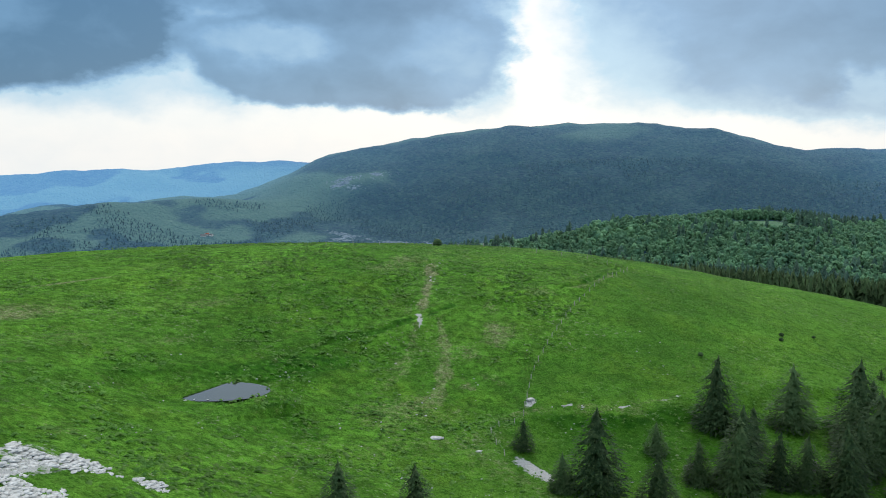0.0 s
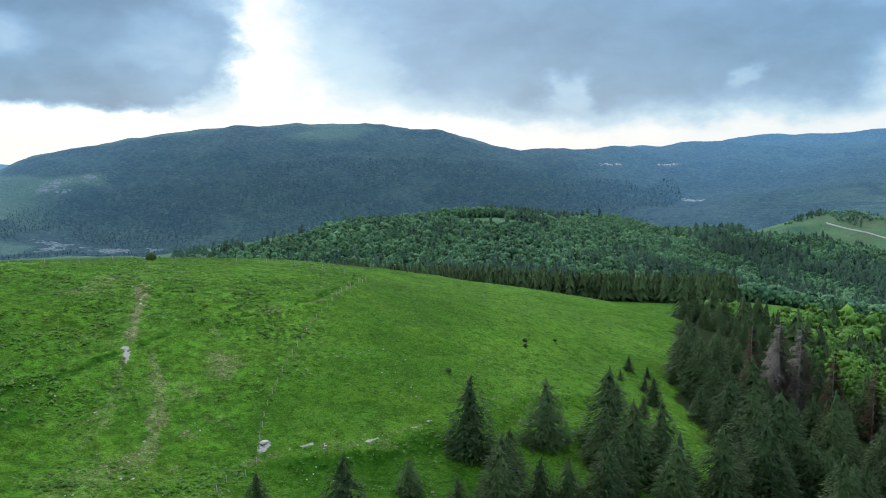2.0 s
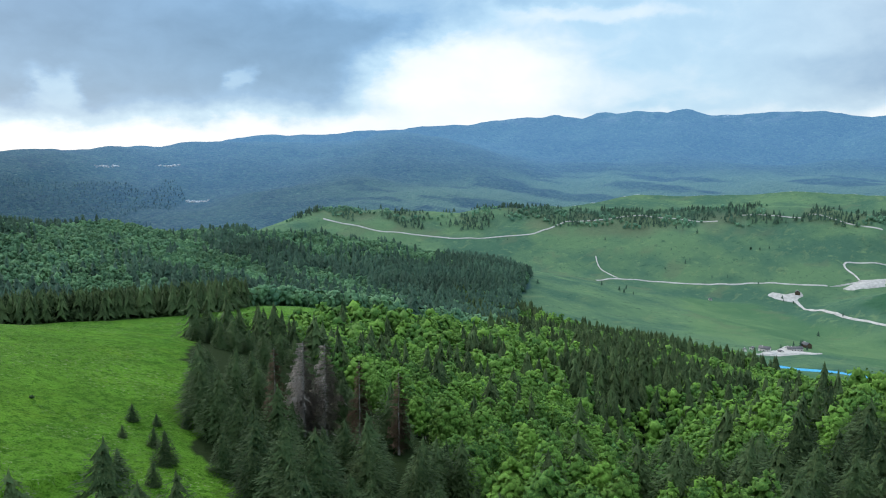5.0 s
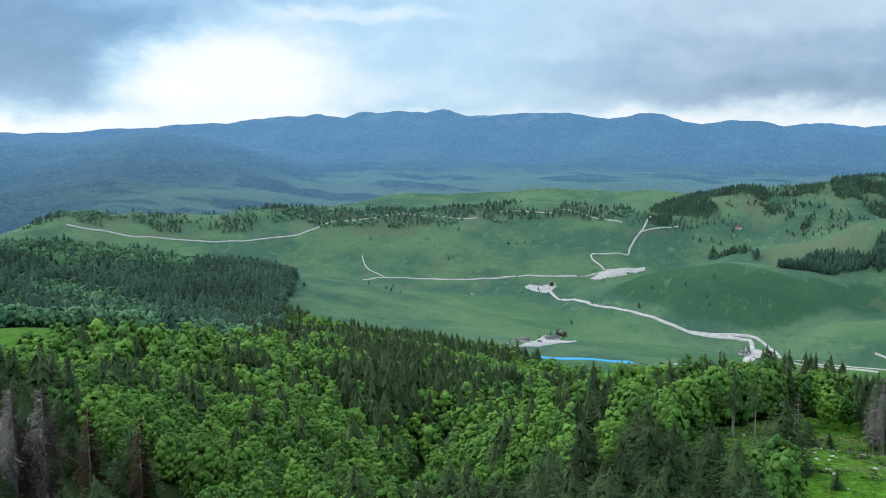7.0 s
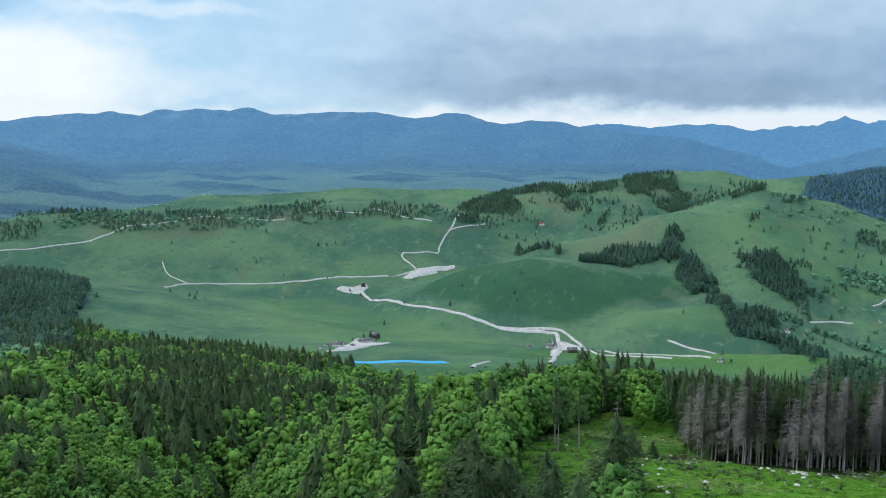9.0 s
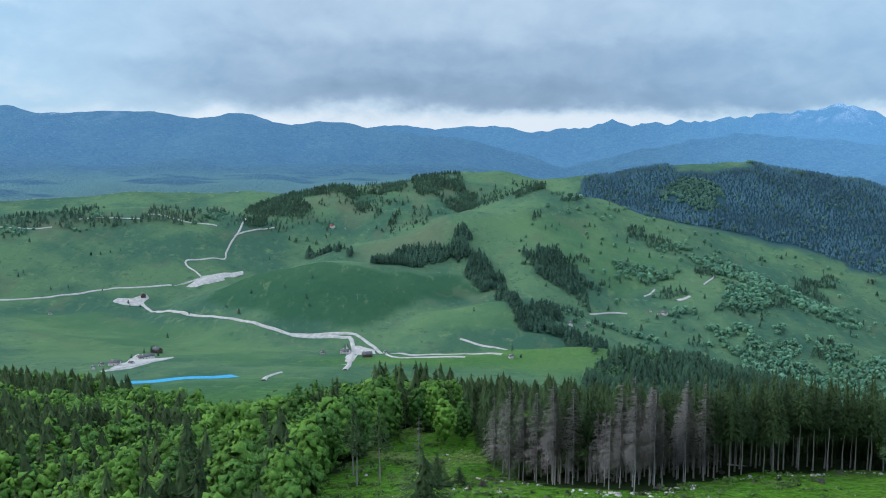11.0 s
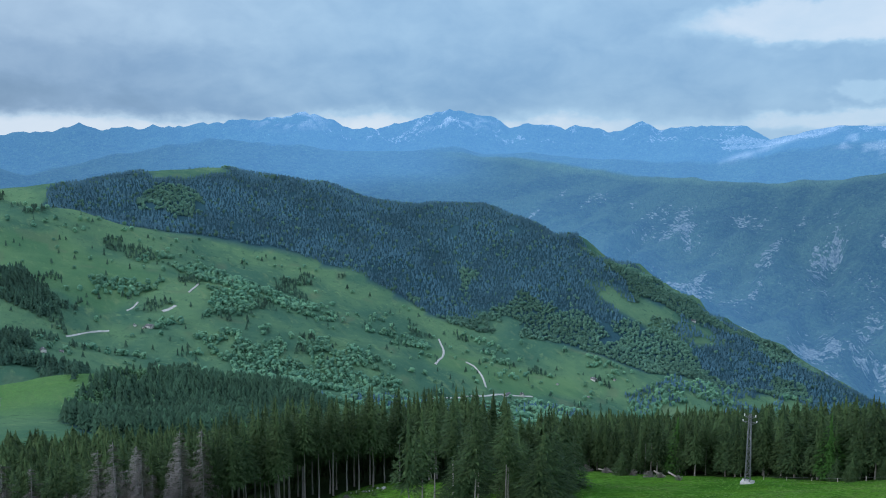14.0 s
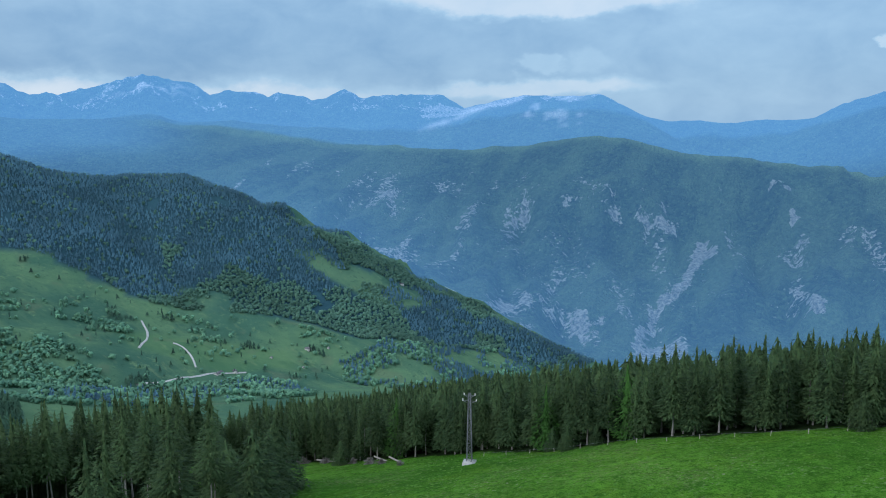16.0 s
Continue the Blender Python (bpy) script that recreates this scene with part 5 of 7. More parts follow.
DEAD_SPRUCES = [tree("dead_spruce_tree", trunk_mesh(26, 0.14, seed=s), bare_crown(26, 5.6, 0.16 + 0.06 * s, 40, 9, 60 + s, 0.03), ASH_BARK, DRY_TWIGS,
                     "dead grey spruce with bare brittle boughs", "dead spruce", "dead spruces of the stand") for s in range(3)]
RUSTY_SPRUCES = [tree("dying_spruce_tree", trunk_mesh(15, 0.2, seed=s), bare_crown(15, spread, 0.08, 40, 10, 70 + s, 0.07), ASH_BARK, leaves,
                      label, "dying spruce", "dying spruces at the wood edge") for s, leaves, spread, label in (
    (0, RUST_TWIGS, 3.2, "dying spruce with rust-brown needles among green ones"), (1, LILAC_TWIGS, 3.9, "dead spruce with greyish lilac bare twigs"))]
SNAGS = [tree("dead_snag", trunk_mesh(19, 0.25, seed=9), bare_crown(19, 4.2, 0.12, 15, 7, 79, 0.05), ASH_BARK, DRY_TWIGS,
              "bare grey snag standing alone in the clearing", "dead tree", "")]
THIN_SPRUCES = [tree("thin_spruce_tree", trunk_mesh(24, 0.24, seed=11 + s), spruce_crown(24, 2.6, 0.42, 11, 330, 45 + s, 0.62, 0.2), ASH_BARK, NEEDLES,
                     "half-bare spruce with a pale trunk in the clearing", "spruce", "half-bare spruces of the clearing") for s in range(2)]
LARCHES = [tree("larch_tree", trunk_mesh(16, 0.2, seed=s), spruce_crown(16, 3.0, 0.06, 18, 700, 95 + s, 0.55, 0.5), BARK, LARCH,
                "larch tree with soft bright green needles among spruces", "larch", "larches in the plantation") for s in range(2)]
BEECHES = [tree("beech_tree", trunk_mesh(8, 0.22, seed=s), leafy_crown(12.5 + s, 3.6 + 0.4 * (s % 2), 120, 0.78, 420, 80 + s, 0.04, 6, 0.24), PALE_BARK, BEECH_LEAVES,
                "young beech tree with fresh light green leaves", "beech", "beeches in the ravine") for s in range(4)]
MODELS = SPRUCES + ROW_SPRUCES + TALL_SPRUCES + DEAD_SPRUCES + RUSTY_SPRUCES + SNAGS + THIN_SPRUCES + LARCHES + BEECHES


def leaning(x, y):
    """Where spruces or beeches prevail in the ravine: beech on the upper slopes, spruce lower down."""
    d = polar(x, y)
    b = np.degrees(np.arctan2(x - CENTRE[0], y - CENTRE[1]))
    upper = smooth(430, 330, d) * smooth(36, 44, b) * smooth(70, 62, b)
    east = smooth(230, 280, d) * smooth(72, 80, b)
    low_east = smooth(150, 200, d) * smooth(470, 400, d) * smooth(62, 70, b)
    return -0.42 * upper - 0.3 * east - 0.3 * low_east + 0.34 * smooth(440, 640, d) + 1.6 * smooth(80, 85, b) * smooth(345, 375, d)


def vigour(p):
    """The trees stand taller on the deep ground towards the clearing."""
    d = polar(p[:, 0], p[:, 1])
    b = np.degrees(np.arctan2(p[:, 0] - CENTRE[0], p[:, 1] - CENTRE[1]))
    return 1 + 0.3 * smooth(60, 72, b) * smooth(130, 200, d) * smooth(560, 440, d) + 0.35 * smooth(70, 76, b) * smooth(90, 86, b) * smooth(280, 340, d) * smooth(500, 440, d)


single = []  # where the single trees stand, so that the woods leave room


def stand(models, places, low, high):
    for x, y in places:
        grow = float(vigour(np.array([(x, y)]))[0]) if y > 75 and models is BEECHES else 1.0
        plant(models[int(rng.integers(len(models)))], x, y, rng.uniform(low, high) * grow, rng.uniform(0, 360))
        single.append((x, y))


# single spruces on the pasture: x, y, height against a 14 m tree
for x, y, s in ((26, 142, 1.1), (15, 156, 0.42), (41, 161, 0.46), (20, 140, 0.5), (36, 139, 0.75), (56, 172, 1.1), (52, 147, 1.0),
                (73, 176, 0.98), (61, 151, 0.72), (66, 151, 0.7), (61, 165, 0.62), (87, 176, 1.2), (82, 168, 0.9), (93, 166, 1.05),
                (119, 224, 0.3), (123, 221, 0.22), (129, 219, 0.26), (115, 209, 0.3), (111, 214, 0.2), (-14, 111, 0.58), (-4, 119, 0.58), (1, 115, 0.4), (46, 150, 0.6), (54, 151, 1.05), (72, 149, 0.95), (85, 163, 1.1), (84, 147, 1.0), (96, 151, 1.15), (107, 153, 1.1), (90, 155, 0.9), (78, 157, 0.85), (29, 152, 0.4), (100, 196, 0.4), (104, 191, 0.35), (112, 200, 0.5),
                (262, 78, 1.36), (322, 68, 0.4), (247, 66, 0.3), (236, 52, 0.4)):
    plant(SPRUCES[int(rng.integers(4))], x, y, s, rng.uniform(0, 360))
    single.append((x, y))
edge = fill(SPRUCE_EDGE, 8.6, 1)
edge = edge[(fbm(edge[:, 0], edge[:, 1], 22, 2, 43) > -0.42) & (np.hypot(edge[:, 0] - 161, edge[:, 1] - 216) > 6)]
edge = edge[np.argsort(np.hypot(edge[:, 0] - 70, edge[:, 1] - 130))]
high_ground = edge[:, 1] > 232
stand(SPRUCES, edge[~high_ground][:90], 0.6, 1.3)
stand(SPRUCES, edge[high_ground], 0.4, 0.8)
for x, y, k in ((161, 218, 1), (165, 213, 1), (158, 213, 1), (170, 206, 0), (150, 214, 0), (180, 202, 0), (212, 92, 1), (216, 96, 1)):
    plant(RUSTY_SPRUCES[k], x, y, rng.uniform(1.4, 1.7) if x < 200 else rng.uniform(0.8, 1.0), rng.uniform(0, 360))
    single.append((x, y))
GROUP = [(198, 80), (236, 86), (250, 99), (262, 112), (240, 124), (222, 118)]  # spruces between ravine and clearing
ravine = fill(RAVINE_WOOD, 6.9, 2, (CLEARING, SPRUCE_EDGE, GROUP))
ravine = ravine[near_line(ravine[:, 0], ravine[:, 1], GULLY) > 6.5]
away = polar(ravine[:, 0], ravine[:, 1])
ravine = ravine[np.random.default_rng(3).random(len(ravine)) < np.where(away < 450, 1 / vigour(ravine) ** 1.3, 0.72)]
order = np.argsort(np.hypot(ravine[:, 0] - 130, ravine[:, 1] - 90))
close, rest = ravine[order[:330]], ravine[order[330:]]


def dark_here(p, seed, bias=0.0):
    """Where spruces stand among the beeches: in loose clusters."""
    r = np.random.default_rng(seed)
    return fbm(p[:, 0], p[:, 1], 34, 2, 41) + 0.4 * fbm(p[:, 0], p[:, 1], 130, 2, 42) + r.normal(0, 0.34, len(p)) + leaning(p[:, 0], p[:, 1]) + bias > 0.31


conifer = dark_here(close, 44)
stand(BEECHES, close[~conifer], 0.7, 1.2)
stand(SPRUCES, close[conifer][:45], 0.95, 1.5)
stand(SPRUCES, fill(GROUP, 9.0, 7), 1.1, 1.7)
stand(DEAD_SPRUCES, fill(DEAD_STAND, 6.2, 3), 0.74, 1.1)
stand(DEAD_SPRUCES, np.array([(375, 54), (371, 50), (366, 52)], float), 0.9, 1.0)
tall = fill(STAND, 5.2, 4, (DEAD_STAND,))
behind = fill(BEHIND, 6.0, 31)
tall = tall[np.argsort(np.hypot(tall[:, 0] - 235, tall[:, 1] + 5))]
stand(TALL_SPRUCES, tall[:105], 0.9, 1.16)
stand(TALL_SPRUCES, np.array([(297, -59), (279, -27), (274, -49), (291, -47), (284, -58), (268, -36), (303, -50), (312, -62), (286, -35), (299, -70), (277, -64)], float), 0.88, 1.06)
stand(SPRUCES, np.array([(270, -56), (281, -43), (290, -66), (262, -48), (300, -76), (306, -64), (292, -80), (310, -78), (316, -70), (298, -88), (284, -72), (306, -90)], float), 1.0, 1.45)
# the clearing: half-bare spruces, a snag, large beeches along its far edge
stand(THIN_SPRUCES, np.array([(332, 90), (327, 96), (352, 99)], float), 0.88, 1.0)
stand(SNAGS, np.array([(380, 79)], float), 0.9, 1.0)
stand(TALL_SPRUCES, np.array([(398, 112), (402, 110), (405, 114), (400, 117), (408, 109), (394, 114)], float), 0.95, 1.12)
stand(BEECHES, np.array([(421, 69), (428, 62), (436, 96), (446, 92), (420, 100), (412, 108), (400, 122), (388, 116), (378, 113), (452, 78), (440, 66), (415, 118), (366, 112)], float), 0.95, 1.15)
stand(SPRUCES, np.array([(318, 74), (349, 49), (352, 44)], float), 0.45, 0.8)
row = fill(PYLON_WOOD, 5.4, 6)
row = row[np.argsort(row[:, 1] * -1 + np.abs(row[:, 0] - 230) * 0.05)]
stand(ROW_SPRUCES, row[:66], 0.72, 1.08)
stand(TALL_SPRUCES, row[66:106], 0.7, 0.85)
stand(LARCHES, np.array([(246, -128), (226, -130), (168, -136), (160, -138), (300, -137)], float), 0.95, 1.2)
stand(SPRUCES, np.array([(238, -124), (232, -127), (243, -126), (176, -127), (312, -126)], float), 0.35, 0.6)

# the rest of the woods
SPRUCE_MID = [with_stem(spruce_crown(15, 3.4 + 0.3 * s, 0.03, 10, 150, 100 + s, 0.95, 0.8, 5), 15, 0.2) for s in range(4)]
SPRUCE_BIG = [with_stem(spruce_crown(15, 3.1 + 0.25 * s, 0.03, 13, 330, 160 + s, 0.62, 0.8, 6), 15, 0.2) for s in range(3)]
STAND_MID = [with_stem(spruce_crown(26, 2.9, 0.44, 11, 130, 105 + s, 1.1, 0.65, 4), 26, 0.25) for s in range(3)]
SPRUCE_FAR = [spruce_crown(15, 3.3 + 0.3 * s, 0.03, 6, 30, 115 + s, 1.6, 0.9, 3) for s in range(4)]
SPRUCE_SMALL = [skirted(15, 3.8 + 0.35 * s, 4, 4, 110 + s, up_light=1.6) for s in range(5)]
LEAFY_MID = [with_stem(leafy_crown(12 + 0.6 * s, 3.4 + 0.16 * s, 46, 0.98, 30, 120 + s, 0.04, 5, 0.36, (2, 5)), 10, 0.2) for s in range(5)]
LEAFY_BIG = [with_stem(leafy_crown(12.5 + 0.6 * s, 3.4 + 0.16 * s, 92, 0.76, 130, 125 + s, 0.04, 5, 0.28), 10, 0.2) for s in range(4)]
LEAFY_SMALL = [leafy_crown(12 + 0.6 * s, 3.5 + 0.15 * s, 13, 1.8, 0, 130 + s, 0.04, 4, 0.25, (2, 4)) for s in range(5)]


def wood(name, places, share, gap_seed, shapes, leaves, low, high, label, category):
    """The part of places that a noise field gives to this kind of tree."""
    r = np.random.default_rng(gap_seed)
    scatter(name, shapes, places[share], r.uniform(low, high, int(share.sum())) * vigour(places[share]) ** (0.6 if "spruce" in name else 1.0), [leaves], label, category, gap_seed)


def mixed(places, size, bias, seed, shapes_a, leaves_a, shapes_b, leaves_b, low, high):
    r = np.random.default_rng(seed)
    a = fbm(places[:, 0], places[:, 1], size, 3, seed) + r.normal(0, 0.3, len(places)) + bias > 0
    if seed < 210:
        a = dark_here(places, seed, bias)
    wood("spruce_wood", places, a, seed, shapes_a, leaves_a, low * 1.4, high * 1.3, "dark spruce trees standing close together on the slope", "spruce wood")
    wood("beech_wood", places, ~a, seed + 1, shapes_b, leaves_b, low, high, "light green beech canopy covering the slope", "beech wood")


mid = polar(rest[:, 0], rest[:, 1]) < 420
large = mid & (vigour(rest) > 1.3)
mixed(rest[large], 70, 0.0, 206, SPRUCE_BIG, NEEDLES, LEAFY_BIG, BEECH_LEAVES, 0.72, 1.2)
mid &= ~large
mixed(rest[mid], 70, 0.05, 200, SPRUCE_MID, NEEDLES, LEAFY_MID, BEECH_LEAVES, 0.66, 1.15)
mid |= large
mixed(behind, 60, 1.6, 204, SPRUCE_BIG, NEEDLES, LEAFY_MID, BEECH_LEAVES, 0.5, 0.85)
mixed(rest[~mid], 90, -0.08, 202, SPRUCE_FAR, NEEDLES, LEAFY_SMALL, BEECH_LEAVES, 0.7, 1.2)
low = fill(LOW_WOOD, 6.8, 8)
near = polar(low[:, 0], low[:, 1]) < 410
for k, (places, shapes, seed, big) in enumerate(((row[106:], SPRUCE_MID, 210, 1.4), (tall[105:], STAND_MID, 212, 1.1), (low[near], SPRUCE_MID, 214, 1.4), (edge[100:], SPRUCE_MID, 216, 1.4))):
    r = np.random.default_rng(seed)
    scatter("spruce_wood", shapes, places, r.uniform(0.7 * big, big, len(places)), [NEEDLES], "dark spruce plantation beside the pasture", "spruce wood", seed)
scatter("spruce_wood", SPRUCE_FAR, low[~near], np.random.default_rng(217).uniform(1.0, 1.45, int((~near).sum())), [NEEDLES], "dark spruce wood falling away below the pasture", "spruce wood", 218)
places = fill(TREE_ROW, 5.0, 9)
scatter("spruce_row", SPRUCE_FAR, places, np.random.default_rng(9).uniform(1.0, 1.45, len(places)), [NEEDLES], "dense dark spruce row behind the pasture", "spruce wood", 9)
hill = fill(HILL_WOOD, 10.0, 10, (HILL_MEADOW, TREE_ROW, DARK_SIDE))
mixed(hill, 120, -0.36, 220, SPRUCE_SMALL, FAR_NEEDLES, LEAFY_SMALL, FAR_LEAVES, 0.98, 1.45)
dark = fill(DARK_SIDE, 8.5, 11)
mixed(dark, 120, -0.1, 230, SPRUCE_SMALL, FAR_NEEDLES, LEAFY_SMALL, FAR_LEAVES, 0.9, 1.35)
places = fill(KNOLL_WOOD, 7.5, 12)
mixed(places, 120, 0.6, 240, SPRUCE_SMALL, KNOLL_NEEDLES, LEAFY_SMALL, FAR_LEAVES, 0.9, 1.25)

# small far trees: groves on the slopes, single ones on the pastures
SPRUCE_TINY = [skirted(15, 3.4 + 0.5 * s, 2, 3, 140 + s, up_light=4.0) for s in range(5)]
LEAFY_TINY = [leafy_crown(10, 4.2, 7, 2.7, 0, 150 + s, 0.02, 4, 0.25, None) for s in range(5)]


def far_wood(name, places, shapes, leaves, low, high, label, category, seed):
    r = np.random.default_rng(seed)
    scatter(name, shapes, places, r.uniform(low, high, len(places)), [leaves], label, category, seed)


places = fill(MOUNTAIN_WOOD, 8.0, 20, (SUMMIT_MEADOW,))
open_part = (inside(places[:, 0], places[:, 1], NOSE_MEADOW) | inside(places[:, 0], places[:, 1], SIDE_MEADOW)) & (fbm(places[:, 0], places[:, 1], 70, 3, 305) < -0.4)
places = places[~open_part & (fbm(places[:, 0], places[:, 1], 60, 3, 306) > -0.95)]
leafy = (fbm(places[:, 0], places[:, 1], 220, 3, 301) + smooth(-100, -420, land(places[:, 0], places[:, 1])) * 0.5 > 0.62)
leafy |= (np.random.default_rng(304).random(len(places)) < 0.08)
far_wood("mountain_spruce_wood", places[~leafy], SPRUCE_TINY, HAZED_NEEDLES, 0.5, 0.92, "dark spruce wood with painted blue haze covering a steep mountain", "spruce wood", 302)
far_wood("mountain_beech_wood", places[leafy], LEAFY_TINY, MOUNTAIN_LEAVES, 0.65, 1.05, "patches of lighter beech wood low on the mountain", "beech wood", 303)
places = fill(SPUR_FACE, 9.0, 21)
r = np.random.default_rng(22)
chance = r.random(len(places))
ragged = 0.5 * fbm(places[:, 0], places[:, 1], 45, 3, 311)
leafy = np.zeros(len(places), bool)
for polygon in HEDGES:
    leafy |= soft(places[:, 0], places[:, 1], polygon, 40, 315) > 0
leafy = leafy & (ragged > -0.2) | (ragged > 0.42) & (chance < 0.7) & (land(places[:, 0], places[:, 1]) < -250) | (chance < 0.022)
single_spruce = ~leafy & ((chance > 0.982) | inside(places[:, 0], places[:, 1], SPRUCE_HEDGE) | (fbm(places[:, 0], places[:, 1], 60, 2, 313) > 0.85))
far_wood("spur_beech_groves", places[leafy], LEAFY_TINY, GROVE_LEAVES, 0.6, 1.25, "rounded beech groves and hedges on a green slope", "grove", 312)
far_wood("spur_spruces", places[single_spruce], SPRUCE_TINY, FAR_NEEDLES, 0.55, 1.0, "scattered dark spruces on a green slope", "spruces", 314)
for k, (polygon, share) in enumerate(zip(LOWER_WOODS, (0.55, 0.25, 0.2))):
    places = fill(polygon, 9.0, 410 + k)
    places = places[fbm(places[:, 0], places[:, 1], 70, 3, 413) > -0.4]
    dark = np.random.default_rng(414 + k).random(len(places)) + 0.5 * fbm(places[:, 0], places[:, 1], 90, 2, 415) < share
    far_wood("valley_beech_wood", places[~dark], LEAFY_TINY, GROVE_LEAVES, 0.7, 1.3, "dense green beech wood at the foot of a slope", "beech wood", 416 + k)
    far_wood("valley_spruce_wood", places[dark], SPRUCE_TINY, HAZED_NEEDLES, 0.6, 1.0, "dark spruces among beeches at the foot of a slope", "spruce wood", 420 + k)
places = fill(BASIN_TREES, 11.0, 23)
thick = 0.12 + fbm(places[:, 0], places[:, 1], 110, 3, 321) + np.random.default_rng(24).normal(0, 0.12, len(places))
leafy = (thick > -0.04) & (fbm(places[:, 0], places[:, 1], 60, 2, 323) > 0.15)
far_wood("ridge_copses", places[leafy], LEAFY_TINY, GROVE_LEAVES, 0.5, 1.05, "rounded leafy copses along a low grassy ridge", "copse", 324)
far_wood("ridge_spruces", places[(thick > -0.04) & ~leafy], SPRUCE_TINY, FAR_NEEDLES, 0.5, 1.15, "loose clumps of spruces along a low grassy ridge", "spruces", 322)
for k, polygon in enumerate(BACK_WOODS):
    places = fill(polygon, 7.2, 25 + k)
    places = places[fbm(places[:, 0], places[:, 1], 60, 3, 331) > -0.4]
    far_wood("back_ridge_wood", places, SPRUCE_TINY, KNOLL_NEEDLES, 0.55, 1.15, "dark patch of spruces on a ridge across the valley", "spruce wood", 332 + k)
# loose spruces over the open slopes between
places = fill([(2190, 560), (2530, 540), (2600, 150), (2610, -260), (2300, -290), (2210, 60)], 13.0, 36)
places = places[fbm(places[:, 0], places[:, 1], 75, 3, 337) + np.random.default_rng(37).normal(0, 0.15, len(places)) > 0.2]
far_wood("slope_spruces", places, SPRUCE_TINY, KNOLL_NEEDLES, 0.35, 0.9, "loose dark spruces scattered over grassy slopes", "spruces", 338)
for k, polygon in enumerate(GROVES):
    places = fill(polygon, 6.2, 340 + k)
    places = places[fbm(places[:, 0], places[:, 1], 40, 2, 341) > -0.45]
    far_wood("spruce_grove", places, SPRUCE_SMALL, FAR_NEEDLES, 0.75, 1.4, "dark spruce grove on the shoulder of a green hill", "spruce grove", 350 + k)
r = np.random.default_rng(26)
places = np.array([(1823, 815), (1837, 786), (1844, 721), (1880, 939), (1565, -14), (1605, 397), (1800, 655), (1788, 648), (1983, 772), (2006, 737), (1995, 755), (1975, 790),
                   (1686, 1266), (1844, 1092), (1288, 452), (1296, 446), (1268, 474), (1300, -52), (1262, -60), (2040, -230), (2065, -240), (2052, -222), (1336, 468), (1344, 462), (1329, 476), (1330, 466), (1352, 470)], float)
x, y = r.uniform(1120, 2150, 1500), r.uniform(-60, 1250, 1500)
thin = (fbm(x, y, 150, 3, 362) > 0.62) & (x > 1450) | (r.random(1500) < 0.005)
places = np.concatenate([places, np.stack([x[thin], y[thin]], 1)[:26]])
far_wood("pasture_trees", places, SPRUCE_SMALL + LEAFY_SMALL[:1], FAR_NEEDLES, 0.4, 0.8, "single dark trees dotted over the valley pasture", "trees", 361)
# the western mountain
places = fill([(-1900, 2600), (-1500, 1900), (-300, 2430), (500, 2480), (1350, 2350), (1750, 2700), (1900, 3100), (1300, 3420), (700, 3640), (-100, 3640), (-900, 3250), (-1500, 2800)], 13.5, 27)
field = fbm(places[:, 0], places[:, 1], 260, 4, 84)
bare_west = inside(places[:, 0], places[:, 1], WEST_BALD)
for polygon in WEST_CUT + WEST_OPEN[1:]:
    bare_west |= soft(places[:, 0], places[:, 1], polygon, 60, 316) > 0
bare_west |= inside(places[:, 0], places[:, 1], WEST_OPEN[0]) & (fbm(places[:, 0], places[:, 1], 90, 3, 317) < 0.25)
keep = ~bare_west & ((field < 0.12) | (places[:, 0] > -420)) & (fbm(places[:, 0], places[:, 1], 170, 3, 88) < 0.55) & (land(places[:, 0], places[:, 1]) < 122)
keep &= (places[:, 1] < 3150 - 0.00018 * (places[:, 0] - 500) ** 2)
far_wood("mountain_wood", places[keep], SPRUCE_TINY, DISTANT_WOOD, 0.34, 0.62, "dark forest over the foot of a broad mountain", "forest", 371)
# rough grass on the near pasture
r = np.random.default_rng(28)
x, y = r.uniform(-110, 160, 60000), r.uniform(84, 330, 60000)
keep = (np.abs(fbm(x, y, 30, 3, 381)) < 0.5 * r.random(60000) + 0.1) & ~inside(x, y, RAVINE_WOOD) & ~inside(x, y, KARST) & (np.hypot((x - POND[0]) / 1.45, y - POND[1]) > 6)
x2, y2 = r.uniform(120, 345, 26000), r.uniform(-128, 100, 26000)
keep2 = (inside(x2, y2, CLEARING) | (y2 < -60) & (x2 < 340)) & ~inside(x2, y2, STAND) & ~inside(x2, y2, PYLON_WOOD)
places = np.concatenate([np.stack([x[keep], y[keep]], 1)[:15000], np.stack([x2[keep2], y2[keep2]], 1)[:3500]])
TUFTS = [skirted(0.26, 0.42, 1, 3, 160 + s, 0.0, 1.0, 1.2) for s in range(4)]
scatter("grass_tufts", TUFTS, places, r.uniform(0.5, 1.1, len(places)) * (1 + 0.6 * (places[:, 0] < 15 + 0.4 * (places[:, 1] - 170)) * (places[:, 1] > 84)), [GRASS_TUFT], "uneven tufts of grass over the alpine pasture", "grass", 382, 0.03)


